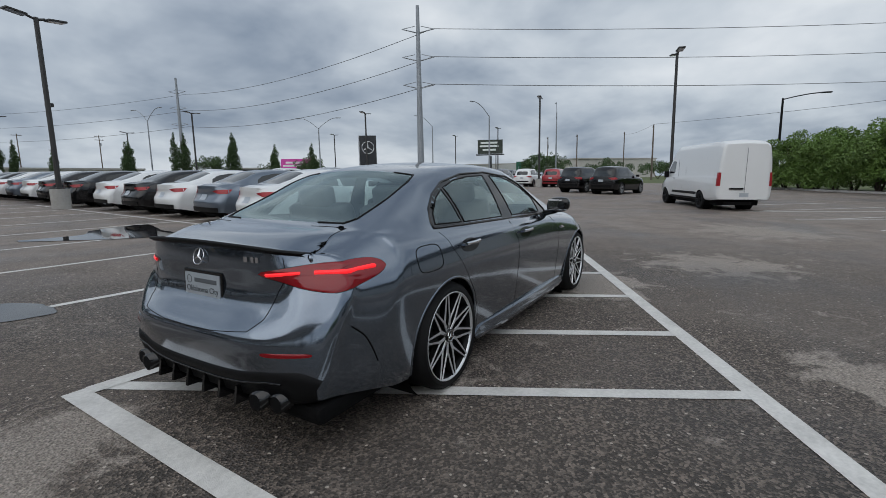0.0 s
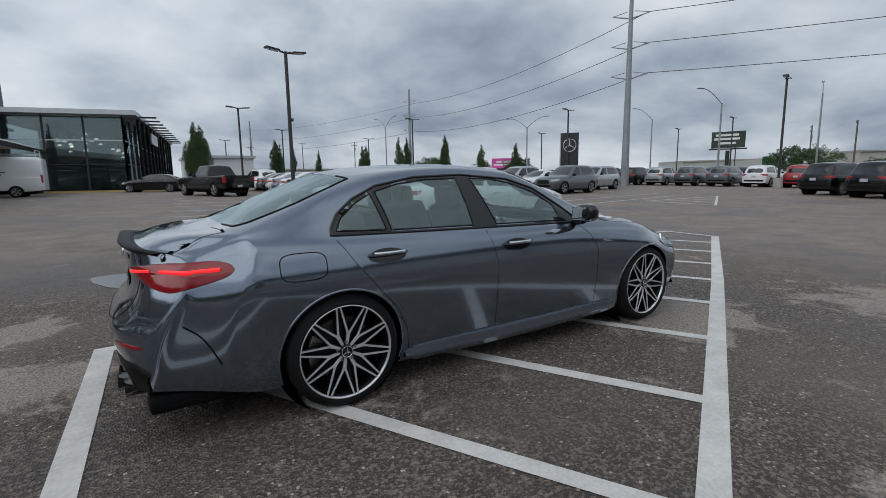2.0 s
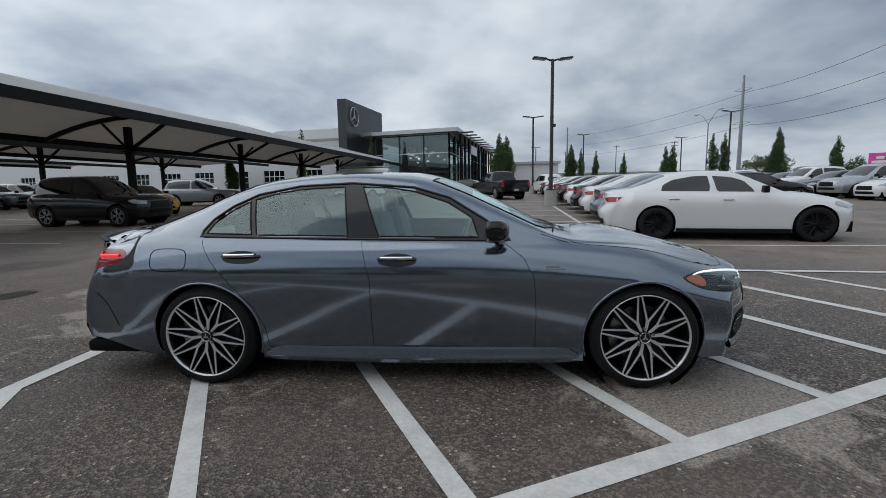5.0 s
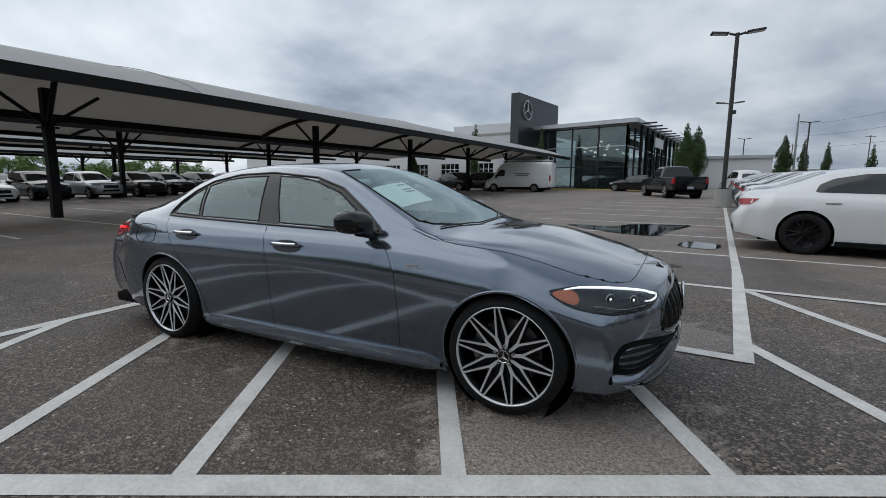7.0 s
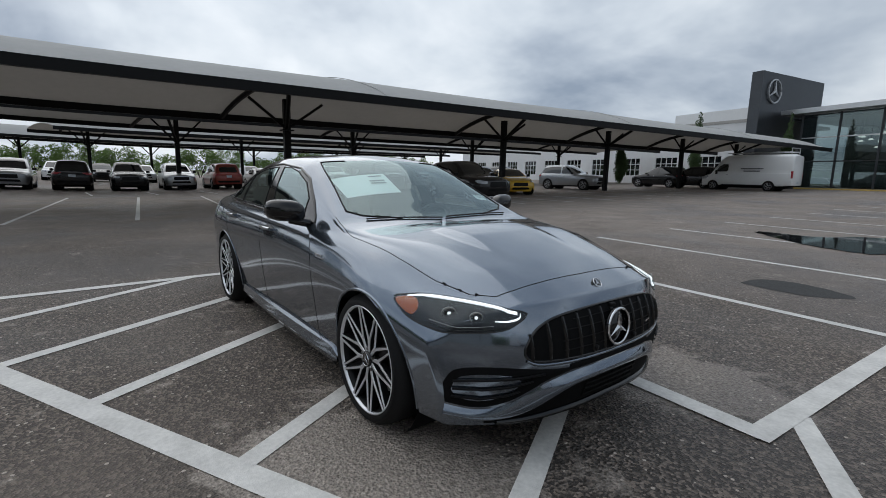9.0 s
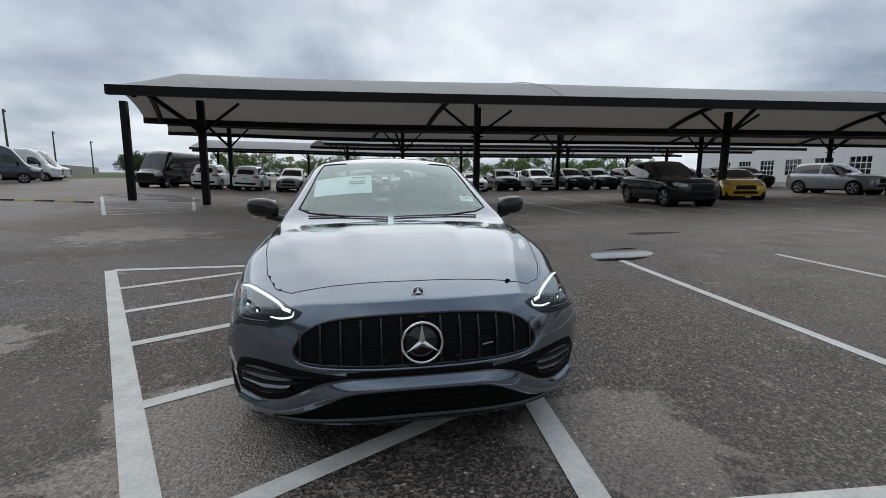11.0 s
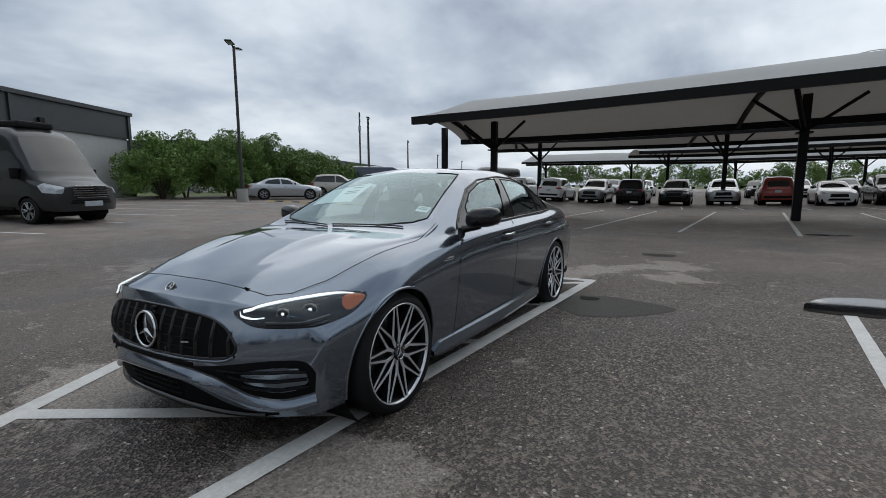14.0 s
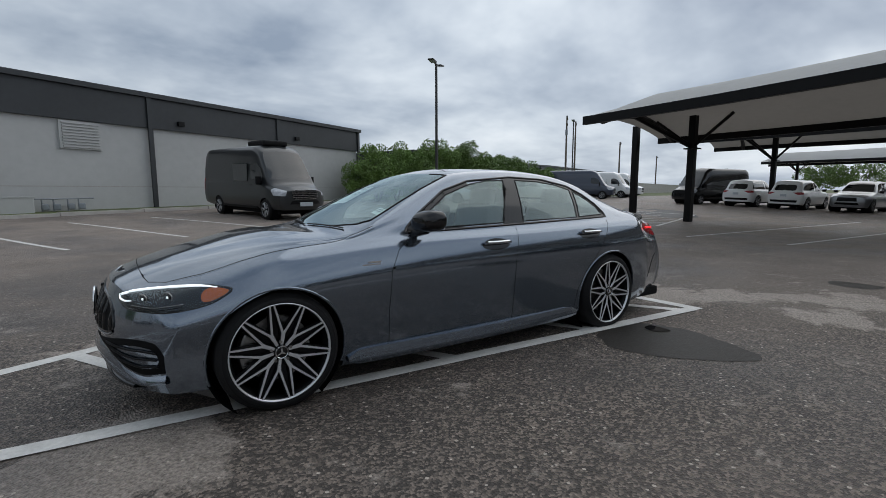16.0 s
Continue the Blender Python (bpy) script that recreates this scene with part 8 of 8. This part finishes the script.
bm = bmesh.new(); box(bm, (q.x, q.y, zg + 1.9), (0.42, 0.2, 0.5), Euler((0, 0, math.atan2(d_.y, d_.x))).to_matrix(), 0.02); mb = part("meter_box", bm, M_GREYWALL, em)
o_ = P(21.95, -0.28); o2 = P(21.95, -0.2)
bm = bmesh.new(); rod(bm, (o2.x, o2.y, zg + 1.95), (o_.x, o_.y, zg + 1.95), 0.13, n=16); part("dial", bm, M_GALV, mb)
for s, w in ((14, 0.9), (28, 0.5), (31, 0.5)):
    q = P(s, 6)
    vt = thing("roof_vent", "small metal vent on the warehouse roof", "roof vent", Matrix())
    bm = bmesh.new(); rod(bm, (q.x, q.y, 5.9), (q.x, q.y, 6.8), 0.2, n=10); part("stack", bm, M_GALV, vt)
    bm = bmesh.new(); rod(bm, (q.x, q.y, 6.8), (q.x, q.y, 7.0), 0.32, 0.1, 10); part("cowl", bm, M_GALV, vt)
warehouse((-26, -45), (-66, -62), 24, 0.3, 5.8, 1.4, "second grey warehouse with charcoal roof band", 6, False)
warehouse((-70, -66), (-110, -82), 24, 0.5, 6.2, 1.4, "far grey warehouse with charcoal roof band", 5, False)
fw = thing("boundary_wall", "long pale concrete boundary wall along the far road", "wall", Matrix())
wall_between((-52, -40), (-150, -78), 2.6, 0.25, M_CONC, "wall_run", fw)
for a, b, w in (((24, -9.5), (-15, -30.6), 0.35), ((46, -4.2), (20, -18.5), 0.3)):
    a, b = Vector(a), Vector(b)
    kb = thing("kerb", "pale concrete kerb along the grass edge", "kerb", Matrix(), kind="structure")
    N = 14
    for i in range(N):
        p, q = a.lerp(b, i / N), a.lerp(b, (i + 0.985) / N)
        d = (q - p).normalized(); nn = Vector((-d.y, d.x)) * w / 2
        z = (gz(p.x, p.y) + gz(q.x, q.y)) / 2
        part("kerb_stone", prism(bmesh.new(), [p - nn, q - nn, q + nn, p + nn], z - 0.1, z + 0.13), M_KERB, kb)
for pts, lab in (([(24, -9.7), (-15, -30.8), (-14.5, -32.5), (25.5, -11.7)], "strip of short grass by the warehouse"), ([(46, -4.8), (19, -19.5), (30, -34), (64, -8)], "rough grass verge behind the hedge")):
    (o0, o1, i1, i0), N = [Vector(q) for q in pts], 30
    vs, fs = [], []
    for i in range(N + 1):
        a, b = o0.lerp(o1, i / N), i0.lerp(i1, i / N)
        for j in range(5):
            q = a.lerp(b, j / 4)
            vs.append((q.x, q.y, gz(q.x, q.y) + 0.09))
    for i in range(N):
        for j in range(4):
            fs.append((i * 5 + j, (i + 1) * 5 + j, (i + 1) * 5 + j + 1, i * 5 + j + 1))
    tagged(part("grass_verge", (vs, fs), M_GRASS, None), lab, "grass", kind="structure")

# speed bump
sb = thing("speed_bump", "black rubber speed bump with yellow blocks", "speed bump", Matrix())
for k in range(16):
    f = k / 16
    x, y = -15.9 + 0.4 * f, -10.6 - 10.5 * f
    z = gz(x, y)
    bm = bmesh.new(); tube(bm, [(x, y, z), (x + 0.02, y - 0.63, z)], 0.06, 10); part("bump_block", bm, M_YELLOW if k % 2 else M_RUBBER, sb)

# showroom, slab tower and service building
sr = thing("showroom", "glass car showroom with dark steel frame and flat roof", "showroom", Matrix())
C0, E1, W1 = Vector((-3.45, 49.7)), Vector((0.9, 83.0)), Vector((-13.4, 52.4))
zb_, zt_ = gz(-4, 50), gz(-4, 50) + 6.75
de, dw = (E1 - C0).normalized(), (W1 - C0).normalized()


def facade(a, d, L, step, name, out):
    """Glass bays between dark mullions along a line."""
    k = int(L / step)
    for i in range(k + 1):
        p = a + d * (i * step)
        bm = bmesh.new(); box(bm, (p.x, p.y, (zb_ + zt_) / 2), (0.16, 0.16, zt_ - zb_)); part("mullion", bm, M_DARKMETAL if i else M_ALU, sr)
        if i < k:
            for lo, hi in ((0.0, 0.36), (0.36, 0.68), (0.68, 1.0)):
                q = p + d * step
                z0, z1 = zb_ + (zt_ - zb_) * lo, zb_ + (zt_ - zb_) * hi
                nn = Vector((-d.y, d.x)) * 0.02
                pane = part("pane", prism(bmesh.new(), [p + d * 0.06, q - d * 0.06, q - d * 0.06 + nn, p + d * 0.06 + nn], z0 + 0.05, z1 - 0.05), M_SHOPGLASS, sr)
                bm = bmesh.new(); c = (p + q) / 2; box(bm, (c.x, c.y, z1), (step, 0.1, 0.1), Euler((0, 0, math.atan2(d.y, d.x))).to_matrix()); part("transom", bm, M_ALU if lo else M_DARKMETAL, sr)


facade(C0, de, (E1 - C0).length, 3.6, "east", 1)
facade(C0, dw, (W1 - C0).length, 3.1, "south", 1)
inn = Vector((-1, 0.25))
part("back_wall", prism(bmesh.new(), [C0 + dw * 9 + de * 9, C0 + dw * 1.0 + de * 30, C0 + dw * 1.4 + de * 30, C0 + dw * 9.2 + de * 9.3], zb_, zt_), M_WHITEWALL, sr)
part("showroom_floor", prism(bmesh.new(), [C0, E1, E1 + dw * 9, W1], zb_ - 0.25, zb_ + 0.04), M_CONC, sr)
part("inner_ceiling", prism(bmesh.new(), [C0 + dw * 0.3 + de * 0.3, E1 + dw * 0.3, E1 + dw * 9, W1 + de * 0.3], zt_ - 0.35, zt_ - 0.25), M_DARKMETAL, sr)
rf = C0 - dw * 1.3 - de * 1.4
part("roof", prism(bmesh.new(), [rf, E1 - dw * 1.3, E1 + dw * 9.5, W1 + dw * 0.4 - de * 1.4], zt_, zt_ + 0.42), M_ALU, sr, "thin flat silver roof")
for k in range(11):
    p = C0 - dw * 1.2 + de * (1 + 3 * k)
    part("roof_fin", prism(bmesh.new(), [p, p + de * 0.25, p + de * 0.25 - dw * 1.5, p - dw * 1.5], zt_ + 0.02, zt_ + 0.16), M_DARKMETAL, sr, "projecting dark roof fin")
    q = C0 - dw * 1.0 + de * (2.0 + 3 * k)
    bm = bmesh.new(); rod(bm, (q.x, q.y, gz(q.x, q.y)), (q.x, q.y, zt_), 0.13, n=8); part("column", bm, M_BLACKMETAL, sr)
q = C0 - dw * 1.35 + de * 7
part("name_board", prism(bmesh.new(), [q, q + de * 5, q + de * 5 - dw * 0.15, q - dw * 0.15], zt_ - 1.9, zt_ - 0.8), M_ALU, sr, "plain silver sign board")
M_PENDANT = mat("lit_pendant_shade", (0.8, 0.8, 0.78), 0.5, glow=(1.0, 0.95, 0.88), glow_strength=1.6, noise_scale=4, vary=0.05)
rng = np.random.default_rng(5)
for k in range(34):
    p = C0 + dw * rng.uniform(0.8, 7.5) + de * rng.uniform(1.5, 22)
    z = zt_ - rng.uniform(1.2, 2.6)
    bm = bmesh.new(); rod(bm, (p.x, p.y, z), (p.x, p.y, zt_ - 0.3), 0.02, n=5); pl_ = part("lamp_cord", bm, M_BLACKMETAL, sr)
    bm = bmesh.new(); rod(bm, (p.x, p.y, z - 0.16), (p.x, p.y, z), 0.22, 0.08, 10)
    part("pendant_shade", bm, M_PENDANT, pl_)
kb = thing("forecourt_kerb", "yellow-painted kerb before the showroom", "kerb", Matrix(), kind="structure")
p, q = Vector((-14.0, 45.6)), Vector((3.5, 43.6))
part("kerb_run", prism(bmesh.new(), [p, q, q + Vector((0.05, 0.3)), p + Vector((0.05, 0.3))], gz(-5, 40) - 0.1, gz(-5, 40) + 0.17), M_YELLOW, kb)
tw_ = thing("slab_tower", "dark anthracite slab tower with a ring sign", "tower", Matrix())
T0, T1 = Vector((-14.85, 48.3)), Vector((-13.1, 59.1))
dt = (T1 - T0).normalized(); nt = Vector((dt.y, -dt.x))
part("slab", prism(bmesh.new(), [T0, T1, T1 - nt * 1.0, T0 - nt * 1.0], gz(-13, 45) - 0.2, 11.5), M_SLATE, tw_)
cz_ = 9.8
cc = T0 + dt * 2.0
ringp = [cc + nt * 0.12 + dt * (1.05 * math.cos(a)) for a in np.linspace(0, 6.283, 33)[:-1]]
part("sign_ring", tube(bmesh.new(), [(p.x, p.y, cz_ + 1.05 * math.sin(a)) for p, a in zip(ringp, np.linspace(0, 6.283, 33)[:-1])], 0.08, 6, True), M_ALU, tw_, "silver ring sign")
bm = bmesh.new()
for k in range(3):
    a = math.pi / 2 + 2 * math.pi * k / 3
    p = cc + nt * 0.12
    rod(bm, (p.x, p.y, cz_), (p.x + dt.x * 0.98 * math.cos(a), p.y + dt.y * 0.98 * math.cos(a), cz_ + 0.98 * math.sin(a)), 0.13, 0.03, 6)
part("sign_arms", bm, M_ALU, tw_)
sv_ = thing("service_building", "long white service building with gridded windows", "building", Matrix())
S0, S1 = Vector((-15.9, 50.6)), Vector((-74.0, 61.0))
ds = (S1 - S0).normalized(); ns = Vector((-ds.y, ds.x))
if ns.y > 0:
    ns = -ns
LS = (S1 - S0).length
zs_ = gz(-30, 47)
PS = lambda s, o: S0 + ds * s + ns * o
wins = [(3.0 + 5.2 * k, 2.9) for k in range(10)]
edges = [0.0] + [v for s, w in wins for v in (s, s + w)] + [LS]
H0, H1, HT = zs_ + 1.0, zs_ + 3.1, zs_ + 6.4
part("wall_base", prism(bmesh.new(), [PS(0, 0), PS(LS, 0), PS(LS, -0.3), PS(0, -0.3)], zs_ - 0.5, H0), M_WHITEWALL, sv_)
part("wall_top", prism(bmesh.new(), [PS(0, 0), PS(LS, 0), PS(LS, -0.3), PS(0, -0.3)], H1, HT), M_WHITEWALL, sv_)
for i in range(0, len(edges), 2):
    part("wall_pier", prism(bmesh.new(), [PS(edges[i], 0), PS(edges[i + 1], 0), PS(edges[i + 1], -0.3), PS(edges[i], -0.3)], H0, H1), M_WHITEWALL, sv_)
for s, w in wins:
    wd = part("window", prism(bmesh.new(), [PS(s, -0.12), PS(s + w, -0.12), PS(s + w, -0.16), PS(s, -0.16)], H0, H1), M_GLASSFAR, sv_, "dark window with white glazing bars")
    for k in range(1, 4):
        x = s + w * k / 4
        part("glazing_bar", prism(bmesh.new(), [PS(x - 0.04, -0.06), PS(x + 0.04, -0.06), PS(x + 0.04, -0.12), PS(x - 0.04, -0.12)], H0, H1), M_WHITEWALL, wd)
    for k in range(1, 3):
        z = H0 + (H1 - H0) * k / 3
        part("glazing_bar", prism(bmesh.new(), [PS(s, -0.07), PS(s + w, -0.07), PS(s + w, -0.11), PS(s, -0.11)], z - 0.04, z + 0.04), M_WHITEWALL, wd)
part("roof", prism(bmesh.new(), [PS(0, 0.05), PS(LS, 0.05), PS(LS, -14), PS(0, -14)], HT, HT + 0.3), M_CONC, sv_)
for a, b, h in ((2, 12, 1.7), (14, 26, 1.1), (30, 38, 0.8)):
    part("parapet_block", prism(bmesh.new(), [PS(a, -4), PS(b, -4), PS(b, -10), PS(a, -10)], HT + 0.3, HT + 0.3 + h), M_WHITEWALL, sv_)
nb = thing("low_building", "low pale building beyond the showroom", "building", Matrix())
part("wall", prism(bmesh.new(), [(3.5, 78), (13, 77), (13, 90), (3.5, 90)], 0.5, 5.4), M_WHITEWALL, nb)
part("roof", prism(bmesh.new(), [(3.2, 77.6), (13.3, 76.6), (13.3, 90), (3.2, 90)], 5.4, 5.8), M_ALU, nb)
for x0, y0, x1, y1, h, lab, m in ((20, 130, 60, 128, 5, "far low beige building", M_KERB), (66, 100, 88, 92, 4.5, "far low dark building", M_DARKMETAL), (150, 40, 175, 20, 7, "far low beige roadside store", M_KERB), (140, 80, 150, 60, 6, "far low grey roadside store", M_GREYWALL)):
    fb = thing("far_building", lab, "building", Matrix())
    part("wall", prism(bmesh.new(), [(x0, y0), (x1, y1), (x1 + 6, y1 + 12), (x0 + 6, y0 + 12)], 0.3, h), m, fb)
    part("roof", prism(bmesh.new(), [(x0 - 0.4, y0 - 0.4), (x1 + 0.4, y1 - 0.4), (x1 + 6, y1 + 12), (x0 + 6, y0 + 12)], h, h + 0.4), M_CONC, fb)

# ---- signs ----
py = thing("pylon_sign", "tall black pylon sign with a silver ring", "sign", stand(35.4, 31.0, 40, False) @ Matrix.Scale(1.02, 4))
bm = bmesh.new(); box(bm, (0, 0, 2.6), (0.5, 1.75, 5.2), None, 0.03); part("panel", bm, M_SIGNDARK, py)
bm = bmesh.new(); box(bm, (0.02, 0.92, 2.6), (0.56, 0.1, 5.2)); part("edge_strip", bm, M_ALU, py)
for s in (-1,):
    part("sign_ring", tube(bmesh.new(), [(s * 0.28, 0.62 * math.cos(a), 3.95 + 0.62 * math.sin(a)) for a in np.linspace(0, 6.283, 29)[:-1]], 0.05, 6, True), M_ALU, py)
    bm = bmesh.new()
    for k in range(3):
        a = math.pi / 2 + 2 * math.pi * k / 3
        rod(bm, (s * 0.28, 0, 3.95), (s * 0.28, 0.58 * math.cos(a), 3.95 + 0.58 * math.sin(a)), 0.08, 0.02, 6)
    part("sign_arms", bm, M_ALU, py)
    for z, w in ((1.35, 1.1), (1.1, 0.9)):
        bm = bmesh.new(); box(bm, (s * 0.262, 0, z), (0.02, w, 0.1)); part("lettering_bar", bm, M_ALU, py)
M_AD1 = mat("billboard_print", (0.035, 0.045, 0.035), 0.6, noise_scale=0.5, vary=0.6)
M_AD2 = mat("magenta_screen", (0.30, 0.04, 0.20), 0.5, glow=(0.5, 0.05, 0.3), glow_strength=0.35, noise_scale=0.4, vary=0.5)
M_GREENSIGN = mat("green_road_sign", (0.01, 0.10, 0.06), 0.5, noise_scale=1, vary=0.1)
bb = thing("billboard", "printed billboard on a steel pole", "billboard", stand(128, 61, 115, False))
bm = bmesh.new(); rod(bm, (0, 0, 0), (0, 0, 7), 0.5, n=10); part("pole", bm, M_DARKMETAL, bb)
bm = bmesh.new(); box(bm, (0, 0, 9.8), (7.6, 0.6, 4.2)); part("board", bm, M_AD1, bb)
bm = bmesh.new(); box(bm, (0, 0.2, 7.4), (8.6, 1.6, 0.3)); part("catwalk", bm, M_DARKMETAL, bb)
for z, w in ((11.0, 5.2), (10.0, 5.8), (8.9, 4.0)):
    bm = bmesh.new(); box(bm, (0.3, 0.32, z), (w, 0.04, 0.55)); part("lettering_bar", bm, M_PAPER, bb)
ds_ = thing("digital_sign", "magenta digital roadside sign", "sign", stand(60, 70, 130, False))
bm = bmesh.new(); box(bm, (0, 0, 3.6), (6.0, 0.4, 2.0)); part("screen", bm, M_AD2, ds_)
bm = bmesh.new(); rod(bm, (0, 0, 0), (0, 0, 2.6), 0.25, n=8); part("pole", bm, M_DARKMETAL, ds_)
for z, w in ((3.9, 3.2), (3.3, 4.2)):
    bm = bmesh.new(); box(bm, (0.5, 0.22, z), (w, 0.04, 0.35)); part("lettering_bar", bm, M_PAPER, ds_)
gs = thing("road_sign", "green highway sign on posts", "sign", stand(118, 46, 115, False))
bm = bmesh.new(); box(bm, (0, 0, 3.4), (4.2, 0.1, 2.6)); part("board", bm, M_GREENSIGN, gs)
for x_ in (-1.5, 1.5):
    bm = bmesh.new(); rod(bm, (x_, 0, 0), (x_, 0, 3.4), 0.1, n=6); part("post", bm, M_GALV, gs)
